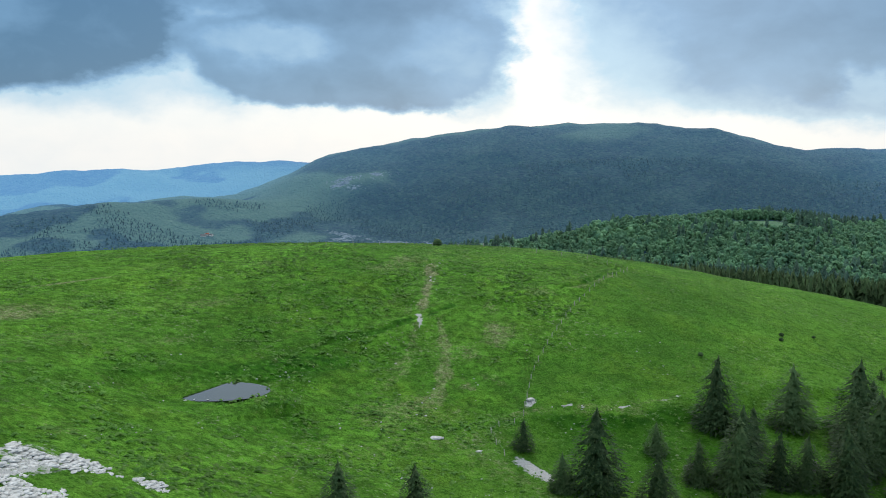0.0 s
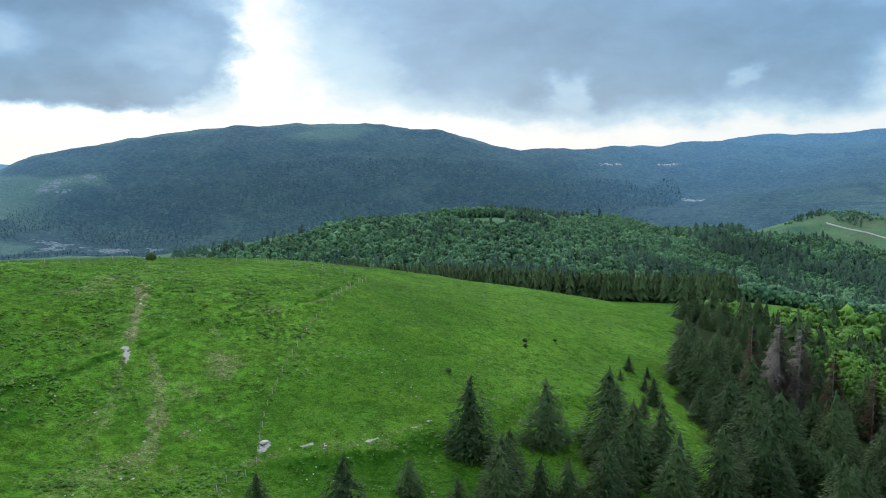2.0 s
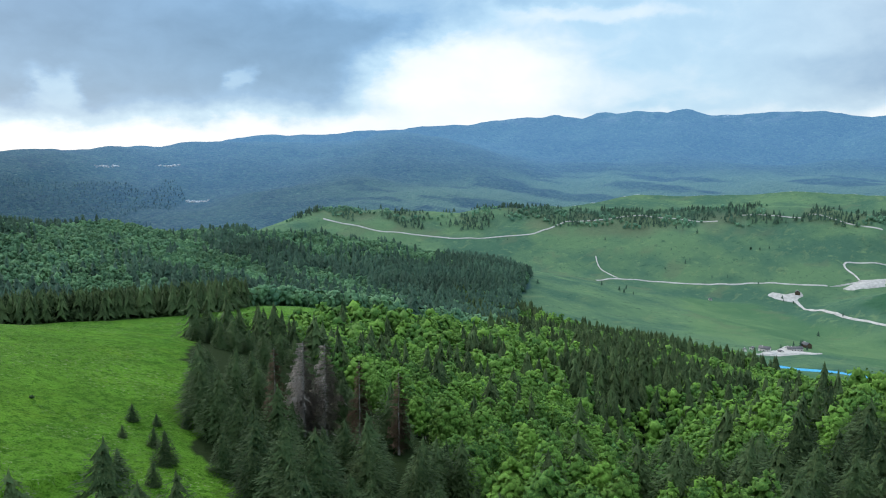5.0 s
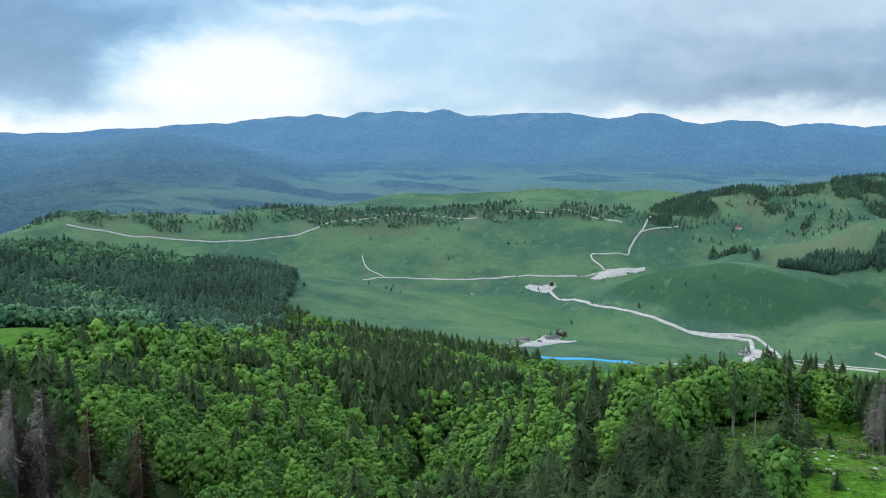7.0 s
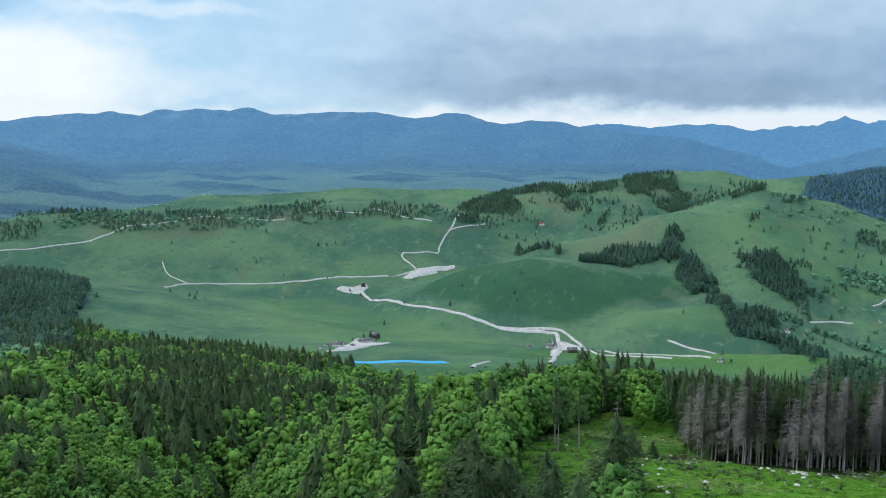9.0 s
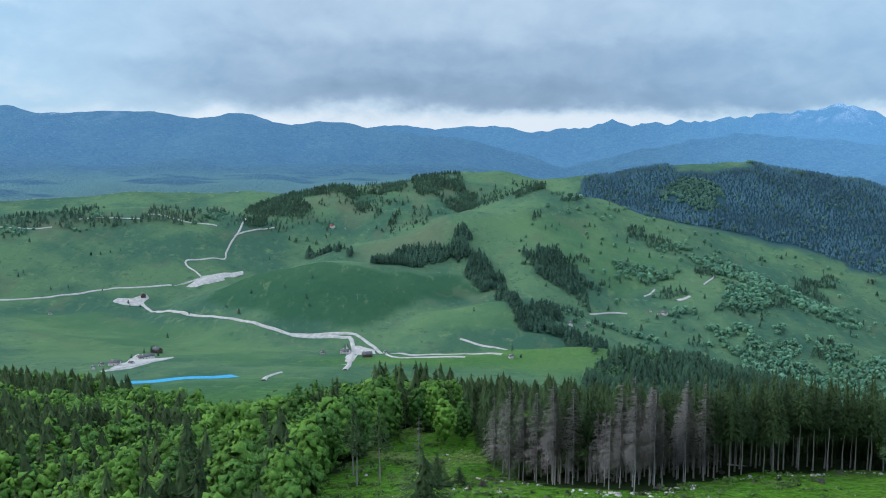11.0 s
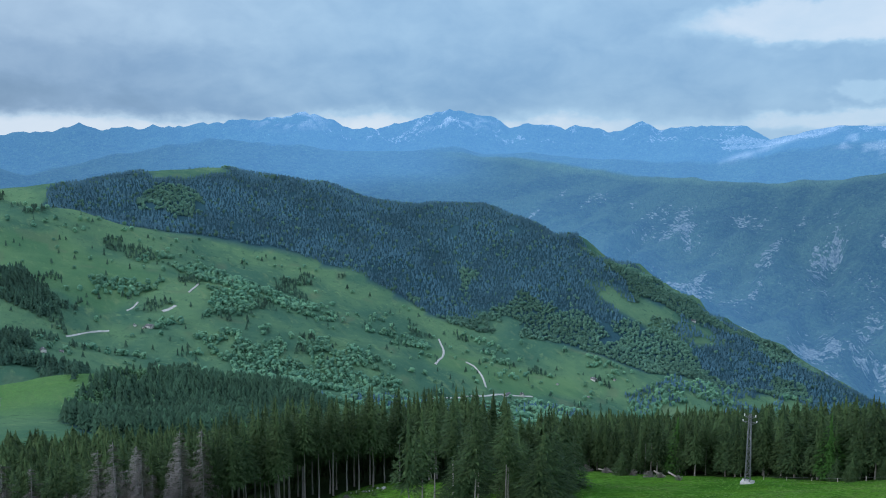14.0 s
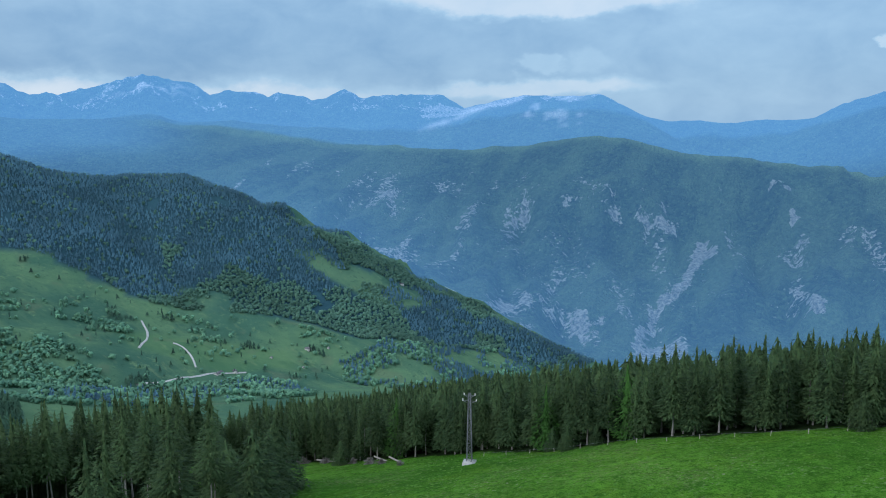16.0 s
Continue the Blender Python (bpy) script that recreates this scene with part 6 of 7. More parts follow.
# ---- things ----
def solid(boxes):
    """One mesh shape out of boxes: centre, size, turn about z (degrees)."""
    points, faces = [], []
    for (cx, cy, cz), (sx, sy, sz), turn in boxes:
        base = len(points)
        c, s = math.cos(radians(turn)), math.sin(radians(turn))
        for dz in (-0.5, 0.5):
            for dx, dy in ((-0.5, -0.5), (0.5, -0.5), (0.5, 0.5), (-0.5, 0.5)):
                u, v = dx * sx, dy * sy
                points.append((cx + c * u - s * v, cy + s * u + c * v, cz + dz * sz))
        faces += [tuple(base + i for i in f) for f in ((3, 2, 1, 0), (4, 5, 6, 7), (0, 1, 5, 4), (1, 2, 6, 5), (2, 3, 7, 6), (3, 0, 4, 7))]
    return np.array(points, float), np.array(faces)


def beam(a, b, r, sides=5, end=None):
    """A round bar from a to b, with the radius end at b if given."""
    a, b = np.array(a, float), np.array(b, float)
    d = (b - a) / np.linalg.norm(b - a)
    u = np.cross(d, (0, 0, 1) if abs(d[2]) < 0.9 else (1, 0, 0))
    u /= np.linalg.norm(u)
    v = np.cross(d, u)
    t = np.linspace(0, 2 * np.pi, sides, endpoint=False)
    ring = np.cos(t)[:, None] * u + np.sin(t)[:, None] * v
    i = np.arange(sides)
    j = (i + 1) % sides
    mid = np.stack([i, j, j + sides, i + sides], 1)
    cap = np.stack([i + sides, j + sides, np.full(sides, 2 * sides), np.full(sides, 2 * sides)], 1)
    return np.concatenate([a + ring * r, b + ring * (r if end is None else end), [b]]), mid, cap[:, :3]


def bars(pairs, r, sides=4):
    """Several bars joined into one shape of triangles."""
    points, faces, n = [], [], 0
    for a, b in pairs:
        p, quads, tris = beam(a, b, r, sides)
        points.append(p)
        faces += [quads[:, [0, 1, 2]] + n, quads[:, [0, 2, 3]] + n, tris + n]
        n += len(p)
    return np.concatenate(points), np.concatenate(faces)


def height(x, y):
    return float(land(np.array([float(x)]), np.array([float(y)]))[0])


# the pond
t = np.linspace(0, 2 * np.pi, 48, endpoint=False)
rim = np.stack([POND[0] + 10.2 * np.cos(t), POND[1] + 6.6 * np.sin(t), np.full(48, WATER)], 1)
i = np.arange(48)
pond = new("water", mesh_from("water", np.concatenate([rim, [(POND[0], POND[1], WATER)]]), np.stack([i, (i + 1) % 48, np.full(48, 48)], 1), POND_WATER))
tagged(pond, "small dark pond reflecting the grey sky", "pond", kind="structure")


# roads and tracks in the valley
def road(points, width, label):
    p = [Vector((x, y, 0)) for x, y in points]
    line = []
    for k in range(len(p) - 1):
        a, b, c, d = p[max(k - 1, 0)], p[k], p[k + 1], p[min(k + 2, len(p) - 1)]
        steps = max(2, int((c - b).length / 9))
        for n in range(steps):
            u = n / steps
            line.append(0.5 * ((2 * b) + (c - a) * u + (2 * a - 5 * b + 4 * c - d) * u * u + (3 * b - a - 3 * c + d) * u ** 3))
    line.append(p[-1])
    line = np.array([(v.x, v.y) for v in line])
    ahead = np.gradient(line, axis=0)
    side = np.stack([-ahead[:, 1], ahead[:, 0]], 1) / np.linalg.norm(ahead, axis=1)[:, None]
    half = width / 2 * (1 + 0.18 * grain(line[:, 0], line[:, 1], 25, 400))[:, None]
    rows = [line + side * half * k for k in (-1, -0.4, 0.4, 1)]
    flat = np.stack(rows, 1).reshape(-1, 2)
    z = land(flat[:, 0], flat[:, 1]) + np.tile([0.2, 1.5, 1.5, 0.2], len(line))
    n = len(line)
    k = np.arange(n - 1)[:, None] * 4 + np.arange(3)[None]
    quads = np.stack([k, k + 1, k + 5, k + 4], -1).reshape(-1, 4)
    ob = new("road", mesh_from("road", np.column_stack([flat, z]), quads, GRAVEL))
    return tagged(ob, label, "road", kind="structure")


PALE = "pale unpaved gravel road winding through green pasture"
road([(1814, 638), (1793, 620), (1668, 521), (1623, 457), (1584, 396), (1548, 340), (1522, 297), (1513, 257), (1503, 208), (1470, 187), (1214, 171), (1083, 166)], 7, PALE)
road([(1522, 297), (1518, 248), (1513, 195), (1506, 182), (1478, 160), (1461, 148), (1352, 102), (1336, 50), (1302, -1), (1280, -36)], 7, PALE)
road([(1340, 128), (1283, 115), (1286, 73), (1271, 16)], 5, PALE)
road([(1637, 994), (1703, 970), (1756, 877), (1798, 803), (1837, 746), (1857, 693), (1888, 594)], 4.5, PALE)
road([(1932, 543), (1956, 564), (1976, 586), (1996, 590), (2017, 564), (2055, 523), (2090, 525), (2139, 522), (2184, 512), (2264, 513)], 4.5, PALE)
road([(2160, 520), (2202, 481), (2261, 443)], 4, PALE)
road([(1444, 1645), (1477, 1584), (1523, 1520), (1584, 1464), (1667, 1329), (1720, 1259), (1793, 1231), (1867, 1215), (1937, 1144), (2043, 1040), (2070, 910)], 4.5, PALE)
road([(2123, 877), (2147, 816), (2160, 741)], 4, PALE)
road([(2192, 736), (2202, 666), (2189, 567)], 4, PALE)
road([(1099, 454), (1146, 434), (1198, 429), (1256, 415)], 5, PALE)
road([(1462, 14), (1443, -27), (1424, -66)], 4, PALE)
road([(945, 235), (1006, 240), (1047, 234)], 5, PALE)
road([(1761, 1068), (1717, 1028), (1700, 970)], 3, PALE)
road([(1735, -1045), (1635, -988), (1567, -919)], 4.5, PALE)
road([(1584, -1010), (1568, -1021), (1521, -1007), (1477, -981)], 4.5, PALE)
road([(1440, -822), (1432, -894), (1453, -994), (1450, -1081)], 5, PALE)
road([(1704, -242), (1730, -282), (1742, -323)], 4, PALE)
road([(1789, -433), (1811, -467)], 8, PALE)
road([(1852, -507), (1878, -529), (1903, -546)], 4, PALE)
road([(1809, -372), (1818, -387), (1838, -402)], 4, PALE)


def yard(points, label):
    """A trampled gravel yard: a slightly raised patch with a frayed outline."""
    p = np.array(points, float)
    mid = p.mean(0)
    ring = np.concatenate([p + (np.roll(p, -1, 0) - p) * u for u in (0.0, 0.5)])
    ring = ring[np.argsort(np.arctan2(ring[:, 1] - mid[1], ring[:, 0] - mid[0]))]
    rows = np.concatenate([mid + (ring - mid) * s for s in (0.34, 0.67, 1.0)])
    n = len(ring)
    flat = np.concatenate([rows, [mid]])
    z = land(flat[:, 0], flat[:, 1]) + np.concatenate([np.full(2 * n, 1.2), np.full(n, 0.1), [1.2]])
    k = np.arange(n)
    j = (k + 1) % n
    tris = [np.stack([np.full(n, 3 * n), k, j], 1)]
    for a in (0, n):
        tris += [np.stack([a + k, a + n + k, a + n + j], 1), np.stack([a + k, a + n + j, a + j], 1)]
    ob = new("yard", mesh_from("yard", np.column_stack([flat, z]), np.concatenate(tris), GRAVEL))
    return tagged(ob, label, "gravel yard", kind="structure")


yard([(1886, 593), (1916, 552), (1938, 542), (1961, 513), (2010, 472), (1999, 465), (1937, 495), (1890, 543)], "pale bare gravel yard beside a road")
yard([(1801, 690), (1816, 680), (1819, 655), (1840, 631), (1827, 622), (1805, 627), (1794, 619), (1794, 672)], "gravel car park beside a mountain chalet")
yard([(1104, 449), (1162, 455), (1271, 475), (1316, 479), (1278, 456), (1264, 418), (1184, 425), (1132, 430)], "muddy gravel yard round farm buildings")
yard([(1487, 200), (1472, 176), (1462, 152), (1351, 142), (1324, 169), (1168, 166), (1184, 180), (1450, 190)], "wide gravel junction between the roads")


# houses
def house_model(name, length, depth, wall, roof_high, walls, roofing, label):
    root = tagged(new(name), label, "house", "houses in the valley")
    part("wall", solid([((0, 0, wall / 2 - 0.6), (length, depth, wall + 1.2), 0)]), walls, root)
    o, e = 0.5, 0.22
    hl, hd = length / 2 + o, depth / 2 + o
    pts = np.array([(-hl, -hd, wall - 0.1), (hl, -hd, wall - 0.1), (hl, 0, wall + roof_high), (-hl, 0, wall + roof_high), (hl, hd, wall - 0.1), (-hl, hd, wall - 0.1)])
    low = pts + (0, 0, 0)
    pts = np.concatenate([low, low + (0, 0, e)])
    faces = np.array([(6, 7, 8, 9), (9, 8, 10, 11), (0, 3, 2, 1), (3, 5, 4, 2), (0, 1, 7, 6), (5, 11, 10, 4), (0, 6, 9, 3), (3, 9, 11, 5), (1, 2, 8, 7), (2, 4, 10, 8)])
    part("roof", (pts, faces), roofing, root)
    gable = np.array([(-length / 2, -depth / 2, wall), (-length / 2, depth / 2, wall), (-length / 2, 0, wall + roof_high * 0.95),
                      (length / 2, -depth / 2, wall), (length / 2, depth / 2, wall), (length / 2, 0, wall + roof_high * 0.95)])
    part("gable", (gable, np.array([(1, 0, 2), (3, 4, 5)])), walls, root)
    for way in (-1, 1):
        for k in range(max(2, int(length // 4))):
            x = -length / 2 + (k + 0.5) * length / max(2, int(length // 4))
            part("window", solid([((x, way * (depth / 2 + 0.02), wall * 0.55), (0.9, 0.08, 1.2), 0)]), GLASS_DARK, root)
    part("door", solid([((length / 2 + 0.02, 0, 1.0), (0.08, 1.1, 2.1), 0)]), DARK_WOOD, root)
    part("chimney", solid([((length * 0.2, 0.6, wall + roof_high), (0.7, 0.7, 1.4), 0)]), PLASTER, root)
    return root


HOUSES = [
    house_model("farmhouse", 14, 8, 4.5, 3.2, PLASTER, SLATE, "white farmhouse with a grey gabled roof on the pasture"),
    house_model("barn", 22, 9, 3.8, 3.0, PLASTER, SLATE, "long low stable with grey roofing beside a yard"),
    house_model("chalet", 13, 9, 5.5, 3.4, DARK_WOOD, SLATE, "dark timber mountain chalet with a grey roof"),
    house_model("red_roofed_house", 14, 9, 5.0, 3.4, PLASTER, RED_TILE, "pale house with a red tiled roof among trees"),
    house_model("small_hut", 6, 4.5, 2.8, 1.8, PLASTER, SLATE, "small white hut with a grey roof on the meadow"),
]
for k, x, y, turn in ((2, 1830, 635, 20), (2, 1337, 460, 57), (0, 1148, 454, 94), (1, 1268, 455, 131), (4, 1146, 470, 168), (4, 1118, 469, 25),
                      (4, 1173, 442, 62), (4, 1400, 228, 99), (4, 1702, 766, 136), (4, 1421, 232, 173), (4, 1263, -46, 30), (0, 1384, 192, 67),
                      (2, 1287, 153, 104), (4, 1443, 134, 141), (0, 1560, -180, 178), (0, 1729, -392, 35), (4, 1578, -210, 72), (1, 1450, -1012, 109),
                      (0, 1454, -1057, 146), (0, 1504, -1311, 3), (3, 1924, -626, 40), (4, 1443, -1236, 77), (4, 1477, -1349, 114), (4, 1731, -382, 151),
                      (4, 1743, -369, 8), (0, 1639, -1819, 45), (4, 1647, -1854, 82), (4, 1499, -1195, 119), (4, 1510, -1317, 156), (4, 1123, -2037, 13),
                      (3, 2280, 300, 50), (4, 2276, 265, 87), (4, 1265, -47, 124), (0, -679, 2516, 161), (0, -698, 2504, 18), (3, -689, 2516, 55)):
    z = min(height(x + dx, y + dy) for dx in (-4, 4) for dy in (-4, 4))
    copy_thing(HOUSES[k], pose(x, y, z + 0.3, 0, 0, turn))

def puff(sides=7, rings=4):
    u, v = np.meshgrid(np.linspace(0.05, 0.95, rings + 1) * np.pi, np.arange(sides) * 2 * np.pi / sides, indexing="ij")
    points = np.stack([np.sin(u) * np.cos(v), np.sin(u) * np.sin(v), np.cos(u)], -1).reshape(-1, 3)
    i = np.arange((rings + 1) * sides).reshape(rings + 1, sides)
    j = np.roll(i, -1, 1)
    return points, np.concatenate([np.stack([i[:-1], i[1:], j[1:]], -1).reshape(-1, 3), np.stack([i[:-1], j[1:], j[:-1]], -1).reshape(-1, 3)])


PUFFS = [puff(7, 4), puff(8, 5), puff(6, 4)]

# the blue sheet at the foot of the wood
a, b = np.array((955.0, 377.0)), np.array((1030.0, 283.0))
u, v = np.meshgrid(np.linspace(0, 1, 40), np.linspace(-1, 1, 7), indexing="ij")
d = (b - a) / np.linalg.norm(b - a)
flat = a + (b - a) * u.reshape(-1, 1) + np.array((-d[1], d[0])) * (v.reshape(-1, 1) * (12.5 + 0.8 * np.sin(u.reshape(-1, 1) * 21)))
z = land(flat[:, 0], flat[:, 1]) + 0.1 + 2.2 * np.interp(v.ravel(), (-1, 0.6, 1), (0, 1, 0))
k = np.arange(39)[:, None] * 7 + np.arange(6)[None]
sheet_mesh = mesh_from("tarpaulin", np.column_stack([flat, z]), np.stack([k, k + 1, k + 8, k + 7], -1).reshape(-1, 4), BLUE_SHEET)
tagged(new("tarpaulin", sheet_mesh), "long bright blue plastic sheet covering a bank", "tarpaulin")


# wisps of mist hanging before the wooded slope
for k, (x, y, z, long) in enumerate(((1660, 3060, -12, 46), (1835, 2940, -12, 42), (1728, 2600, -126, 40))):
    r = np.random.default_rng(700 + k)
    puffs = []
    for n in range(26):
        u = r.uniform(-1, 1)
        p, f = PUFFS[n % 3]
        puffs.append((p * (r.uniform(5, 9) * (1 - 0.6 * u * u)) * (1, 1, 0.45) + [long * u * 0.86, long * u * -0.5, 5 * abs(u) + r.normal(0, 2.0)], f))
    count = np.cumsum([0] + [len(p) for p, f in puffs])
    mist = new("mist_wisp", mesh_from("mist_wisp", np.concatenate([p for p, f in puffs]), np.concatenate([f + c for (p, f), c in zip(puffs, count)]), MIST))
    mist.data.polygons.foreach_set("use_smooth", np.ones(len(mist.data.polygons), bool))
    mist.matrix_world = pose(x, y, z, 0, 0, 0)
    tagged(mist, "small white wisp of mist before a wooded mountain", "mist", "wisps of mist")


# the lattice pylon
def pylon(x, y, high=17.5):
    z = height(x, y)
    root = tagged(new("lattice_pylon"), "slim grey steel lattice pylon on a concrete foot", "pylon")
    root.matrix_world = pose(x, y, z, 0, 0, 25)
    part("concrete_foot", solid([((0, 0, 0.1), (3.0, 3.0, 0.9), 0), ((0, 0, 0.6), (1.9, 1.9, 0.4), 0)]), CONCRETE, root)
    half = lambda u: 0.62 * (1 - u) + 0.24 * u
    corners = ((-1, -1), (1, -1), (1, 1), (-1, 1))
    for sx, sy in corners:
        part("leg", bars([((sx * half(0), sy * half(0), 0.6), (sx * half(1), sy * half(1), high))], 0.09), ZINC, root)
    steps = 12
    for face in range(4):
        (ax, ay), (bx_, by_) = corners[face], corners[(face + 1) % 4]
        pairs = []
        for n in range(steps):
            u, v = n / steps, (n + 1) / steps
            p, q = (ax, ay, bx_, by_) if n % 2 else (bx_, by_, ax, ay), None
            lo, hi = half(u), half(v)
            pairs.append(((p[0] * lo, p[1] * lo, 0.6 + u * (high - 0.6)), (p[2] * hi, p[3] * hi, 0.6 + v * (high - 0.6))))
            pairs.append(((ax * hi, ay * hi, 0.6 + v * (high - 0.6)), (bx_ * hi, by_ * hi, 0.6 + v * (high - 0.6))))
        part("brace", bars(pairs, 0.05), ZINC, root)
    for z_arm, reach_arm in ((high - 0.5, 1.3), (high - 1.9, 1.6)):
        arm = part("cross_arm", bars([((-reach_arm, 0, z_arm), (reach_arm, 0, z_arm)), ((-reach_arm, 0.0, z_arm), (0, 0, z_arm - 0.7)), ((reach_arm, 0, z_arm), (0, 0, z_arm - 0.7))], 0.07), ZINC, root)
        for way in (-1, 1):
            part("insulator", bars([((way * reach_arm, 0, z_arm), (way * reach_arm, 0, z_arm + 0.5))], 0.13, 6), PLASTER, arm)
    return root


pylon(258, -112.5)


# fences
def fence(points, gap, label, tall=1.15):
    p = np.array(points, float)
    run = np.concatenate([[0], np.cumsum(np.hypot(*np.diff(p, axis=0).T))])
    s = np.arange(0, run[-1], gap)
    x, y = np.interp(s, run, p[:, 0]), np.interp(s, run, p[:, 1])
    z = land(x, y)
    root = tagged(new("fence"), label, "fence")
    r = np.random.default_rng(len(points))
    tops = []
    for px, py, pz in zip(x, y, z):
        lean = r.normal(0, 0.07, 2)
        part("post", bars([((px, py, pz - 0.25), (px + lean[0], py + lean[1], pz + tall * r.uniform(0.85, 1.2)))], 0.075, 5), GREY_WOOD, root)
        tops.append((px, py, pz + tall * 0.8))
    part("wire", bars(list(zip(tops, tops[1:])), 0.02, 3), ZINC, root)
    return root


fence([(58, 270), (52, 258), (35, 226), (26, 205), (20, 189), (17, 174), (16, 168), (9, 162), (10, 156), (12, 150)], 4.2, "low pasture fence of grey posts and wire")
fence([(58, 270), (49, 284), (35, 292), (24, 294), (9, 296), (-18, 290), (-40, 286)], 9.0, "pasture fence along the crest of the meadow", 1.3)
fence([(262, -125), (236, -123), (212, -122), (180, -126), (150, -131)], 7.0, "low post fence along the edge of the spruces", 1.1)


# ski lift masts and poles
def mast(x, y, high, label):
    root = tagged(new("lift_mast"), label, "lift mast", "lift masts")
    root.matrix_world = pose(x, y, height(x, y), 0, 0, 60)
    part("pole", bars([((0, 0, -0.5), (0, 0, high))], 0.22, 8), ZINC, root)
    arm = part("cross_arm", bars([((-2.2, 0, high), (2.2, 0, high))], 0.16, 6), ZINC, root)
    for way in (-1, 1):
        part("pulley", bars([((way * 2.1, -0.3, high - 0.25), (way * 2.1, 0.3, high - 0.25))], 0.3, 8), SLATE, arm)
    return root


for x, y, high in ((1235, -75, 9), (1265, -40, 8), (1545, 105, 9), (1620, 190, 10)):
    mast(x, y, high, "grey steel ski lift mast with a cross arm")


def portal(x, y, turn, wide=6.5, high=8.5):
    """A lift support of two poles under a beam."""
    root = tagged(new("lift_portal"), "grey steel lift support with two poles and a beam", "lift mast")
    root.matrix_world = pose(x, y, height(x, y), 0, 0, turn)
    for way in (-1, 1):
        part("pole", bars([((way * wide * 0.5, 0, -2.0), (way * wide * 0.42, 0, high))], 0.2, 7), ZINC, root)
    arm = part("beam", bars([((-wide * 0.6, 0, high), (wide * 0.6, 0, high))], 0.2, 6), ZINC, root)
    for way in (-1, 1):
        part("pulley", bars([((way * wide * 0.5, -0.3, high + 0.3), (way * wide * 0.5, 0.3, high + 0.3))], 0.35, 8), SLATE, arm)


portal(466, 88, 110)


# stones, stumps and cut wood in the clearing
def boulder(seed, points=26):
    r = np.random.default_rng(seed)
    bm = bmesh.new()
    for v in r.normal(size=(points, 3)):
        v /= np.linalg.norm(v)
        bm.verts.new(Vector(v * r.uniform(0.75, 1.1) * np.array([1, 0.8, 0.55])))
    bmesh.ops.convex_hull(bm, input=bm.verts)
    loose = [v for v in bm.verts if not v.link_faces]
    bmesh.ops.delete(bm, geom=loose, context="VERTS")
    bm.verts.index_update()
    bmesh.ops.triangulate(bm, faces=bm.faces)
    out = np.array([v.co for v in bm.verts]), np.array([[v.index for v in f.verts] for f in bm.faces])
    bm.free()
    return out


BOULDERS = [boulder(500 + s) for s in range(5)]
r = np.random.default_rng(29)
x, y = r.uniform(236, 460, 9000), r.uniform(-110, 105, 9000)
patchy = fbm(x, y, 16, 3, 391)
keep = inside(x, y, CLEARING) & (patchy > 0.3)
rim = inside(x, y, CLEARING) & ~inside(x + 7, y, CLEARING) & (x > 285) & (y < 50) & (patchy > -0.25)
places = np.concatenate([np.stack([x[keep], y[keep]], 1)[:90], np.stack([x[rim], y[rim]], 1)[:170]])
scatter("stones", BOULDERS, places, 0.2 + 0.8 * r.uniform(0, 1, len(places)) ** 1.9, [LIMESTONE], "pale limestone blocks and stumps strewn over a clearing", "stones", 392, 0.0)
keep = inside(x, y, CLEARING) & (patchy > 0.05) & (x > 262)
places = np.stack([x[keep], y[keep]], 1)[90:420]
BRANCHES = [bare_crown(1.1, 1.9, 0.02, 4, 6, 170 + s, 0.1) for s in range(4)]
scatter("cut_branches", BRANCHES, places, r.uniform(0.35, 1.1, len(places)), [BRUSHWOOD], "grey-brown cut branches lying about a clearing", "branches", 396, 0.1)
STUMPS = [trunk_mesh(0.6, 0.32, 7, steps=1, seed=s) for s in range(3)]
STUMPS = [(p, np.concatenate([f[:, [0, 1, 2]], f[:, [0, 2, 3]]])) for p, f in STUMPS]
places = np.stack([x[keep], y[keep]], 1)[420:520]
scatter("tree_stumps", STUMPS, places, r.uniform(0.7, 1.3, len(places)), [GREY_WOOD], "pale cut tree stumps in a clearing", "stumps", 397, 0.1)
WEEDS = [leafy_crown(1.0, 0.8, 7, 0.3, 0, 175 + s, 0.0, 4, 0.25, None) for s in range(4)]
keep = inside(x, y, CLEARING) & (fbm(x, y, 11, 3, 398) > 0.1) & (x > 255)
places = np.stack([x[keep], y[keep]], 1)[:700]
scatter("young_growth", WEEDS, places, r.uniform(0.4, 1.5, len(places)), [SCRUB], "low dull green scrub growing over a clearing", "scrub", 399, 0.1)
x, y = r.uniform(-60, 60, 3000), r.uniform(84, 260, 3000)
keep = (fbm(x, y, 25, 3, 393) > 0.35) | (np.hypot(x - 28, y - 174) < 7) | (np.abs(x + 6 - (y - 207) * 0.12) < 2.5) & (y > 165)
places = np.stack([x[keep], y[keep]], 1)[:330]
scatter("pasture_stones", BOULDERS, places, r.uniform(0.1, 0.32, len(places)), [LIMESTONE], "small pale stones scattered over the grass", "stones", 394, 0.0)
x, y = r.uniform(-58, -32, 3600), r.uniform(82, 108, 3600)
keep = inside(x, y, KARST) & (fbm(x, y, 5, 3, 71) > -0.35)
places = np.stack([x[keep], y[keep]], 1)
flat_stones = [(p * (1, 1, 0.2), f) for p, f in BOULDERS]
scatter("limestone_pavement", flat_stones, places, r.uniform(0.25, 0.85, len(places)), [LIMESTONE], "flat white limestone slabs breaking through the turf", "rock", 395, -0.05)

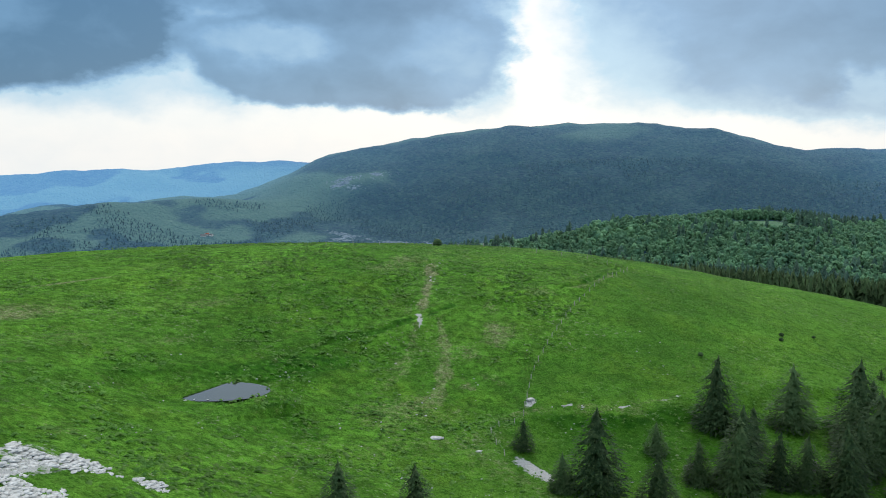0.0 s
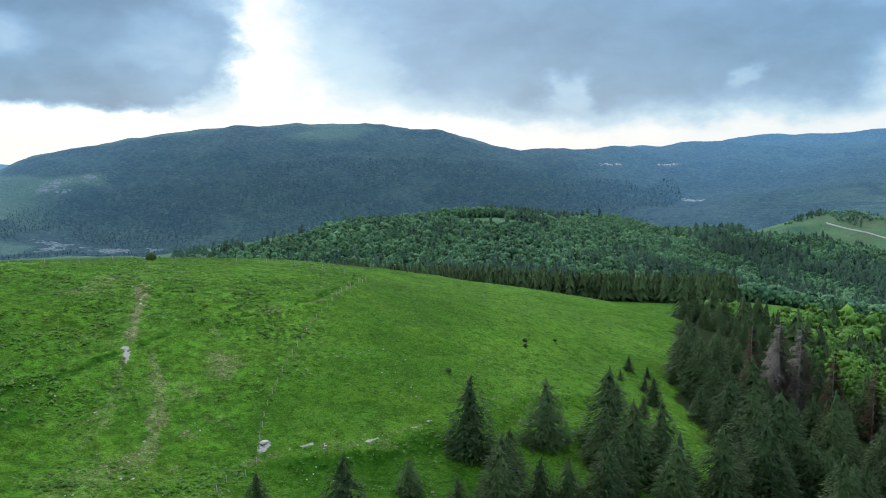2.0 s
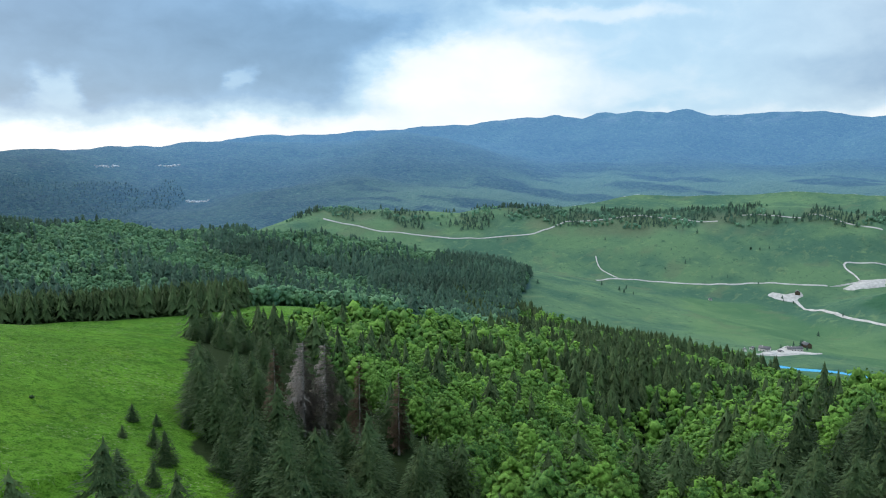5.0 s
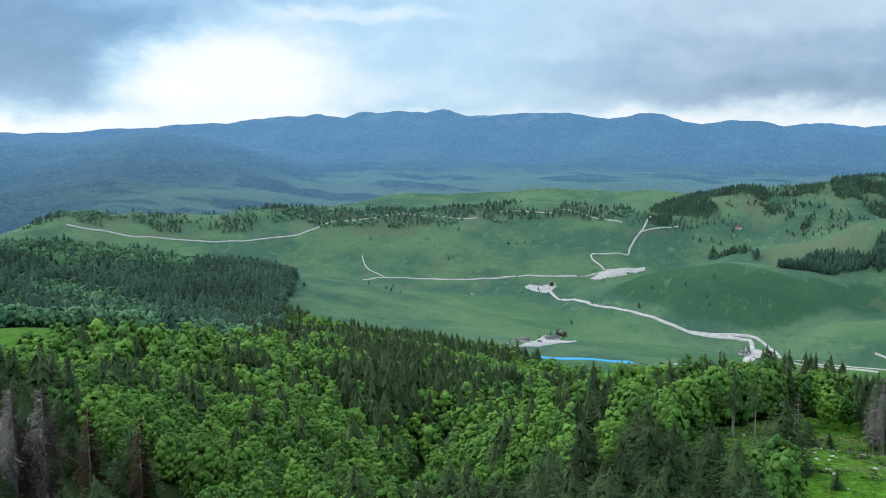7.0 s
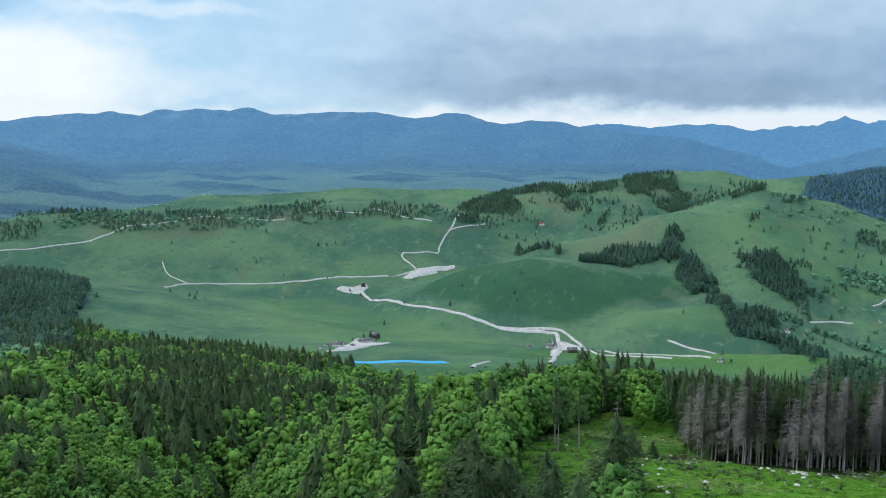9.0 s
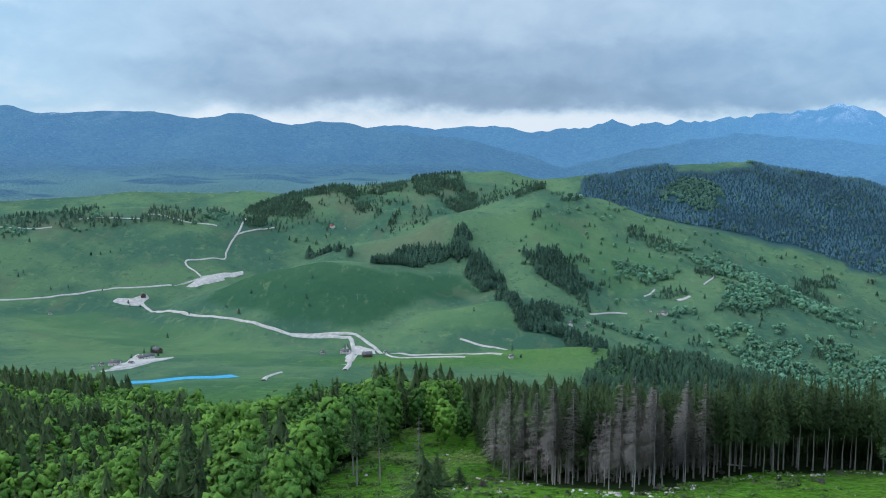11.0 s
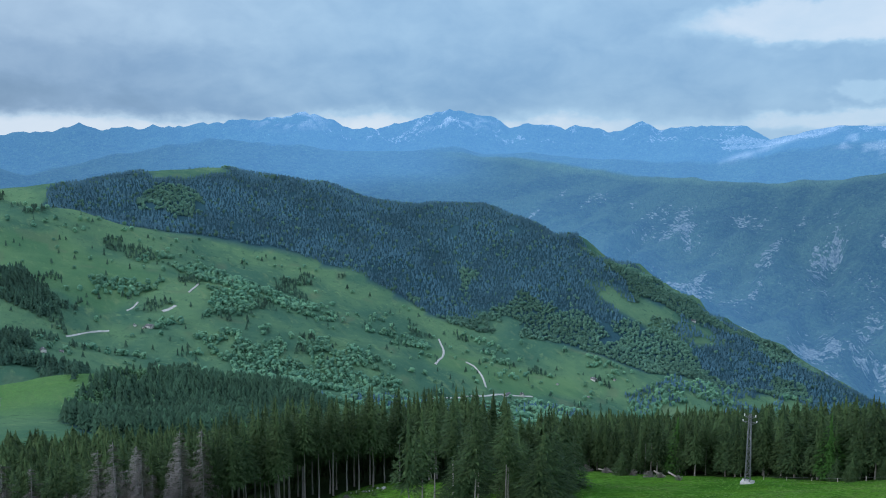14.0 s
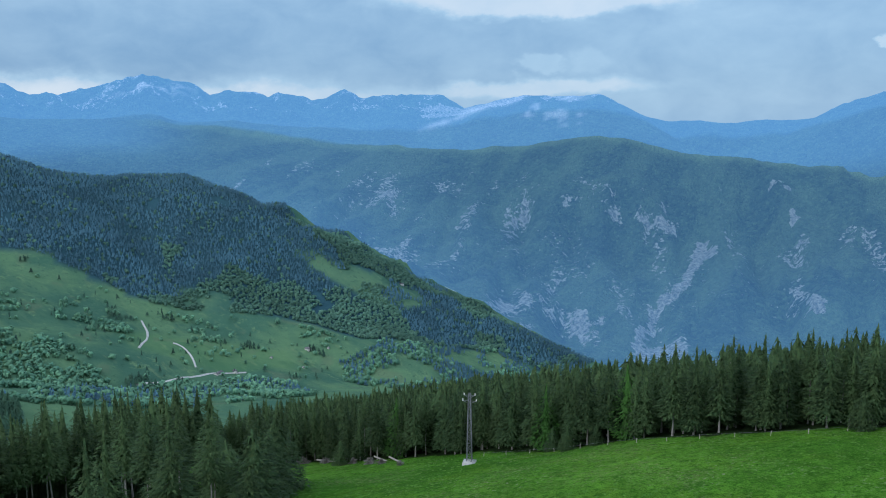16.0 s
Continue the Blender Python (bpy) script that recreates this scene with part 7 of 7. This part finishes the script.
# bare slabs beside the track
for x, y, s, turn in ((-1.5, 156.4, 1.9, 10), (6.6, 153.0, 0.8, 40), (18.3, 177.0, 1.3, 70), (25, 174.6, 0.6, 0), (29, 174.2, 0.5, 30)):
    shape = BOULDERS[int(abs(x)) % 5]
    slab = tagged(new("limestone_slab", mesh_from("limestone_slab", shape[0] * (1, 0.8, 0.3), shape[1], LIMESTONE)), "flat white limestone slab lying in the grass", "rock", "limestone slabs")
    slab.matrix_world = pose(x, y, height(x, y) + 0.17 * s, 0, 0, turn) @ Matrix.Diagonal((s, s, s, 1))

# logs at the wood edge
for x, y, turn, long in ((322, -132, 20, 9), (300, -131, -8, 8), (292, -127, -14, 7), (340, -121, 30, 8), (349, -18, 70, 6), (330, 66, 20, 6), (344, 60, 50, 5)):
    root = tagged(new("felled_log", mesh_from("felled_log", *bars([((-long / 2, 0, 0.22), (long / 2, 0, 0.28))], 0.25, 8), GREY_WOOD)),
                  "felled weathered spruce log lying at the wood edge", "log", "felled logs")
    root.matrix_world = pose(x, y, height(x, y), 0, 0, turn)

# brush piles and bare bushes
for x, y, s in ((346, 58, 1.0), (350, 40, 0.9), (318, 62, 1.1), (335, -8, 0.8), (300, 20, 0.9), (322, 30, 1.0), (310, -25, 0.9), (338, 16, 1.1), (330, -40, 0.8), (290, 60, 0.8), (363, -130, 1.4), (354, -130, 1.1), (346, -130, 1.5), (337, -129, 1.2), (330, -129, 1.5), (322, -130, 1.2), (316, -131, 1.4), (309, -128, 1.2), (302, -127, 1.3), (295, -124, 1.0), (286, -121, 0.9), (46, 154, 1.2), (70, 158, 1.3)):
    shape = bare_crown(1.6, 2.2, 0.05, 9, 12, int(x * 3 + y))
    root = tagged(new("brush_pile", mesh_from("brush_pile", *shape[:2], BRUSHWOOD)), "grey heap of dry branches on the grass", "brush pile", "brush piles")
    root.matrix_world = pose(x, y, height(x, y) + 0.05, 0, 0, x) @ Matrix.Diagonal((s, s, s, 1))
for x, y, s in ((-2, 300, 0.25), (62, 204, 0.1), (92, 231, 0.1), (90, 226, 0.09), (103, 236, 0.08)):
    shape = leafy_crown(11, 6.0, 60, 1.6, 80, int(x + 3 * y), 0.0, 5, 0.6)
    root = tagged(new("juniper_bush", mesh_from("juniper_bush", *shape[:2], NEEDLES)), "low dark green juniper bush on the pasture", "bush", "juniper bushes")
    root.matrix_world = pose(x, y, height(x, y) - 0.1, 0, 0, x) @ Matrix.Diagonal((s, s, s, 1))


# the models that were copied stand for nothing themselves
for model in MODELS + HOUSES:
    for ob in (*model.children_recursive, model):
        bpy.data.objects.remove(ob)
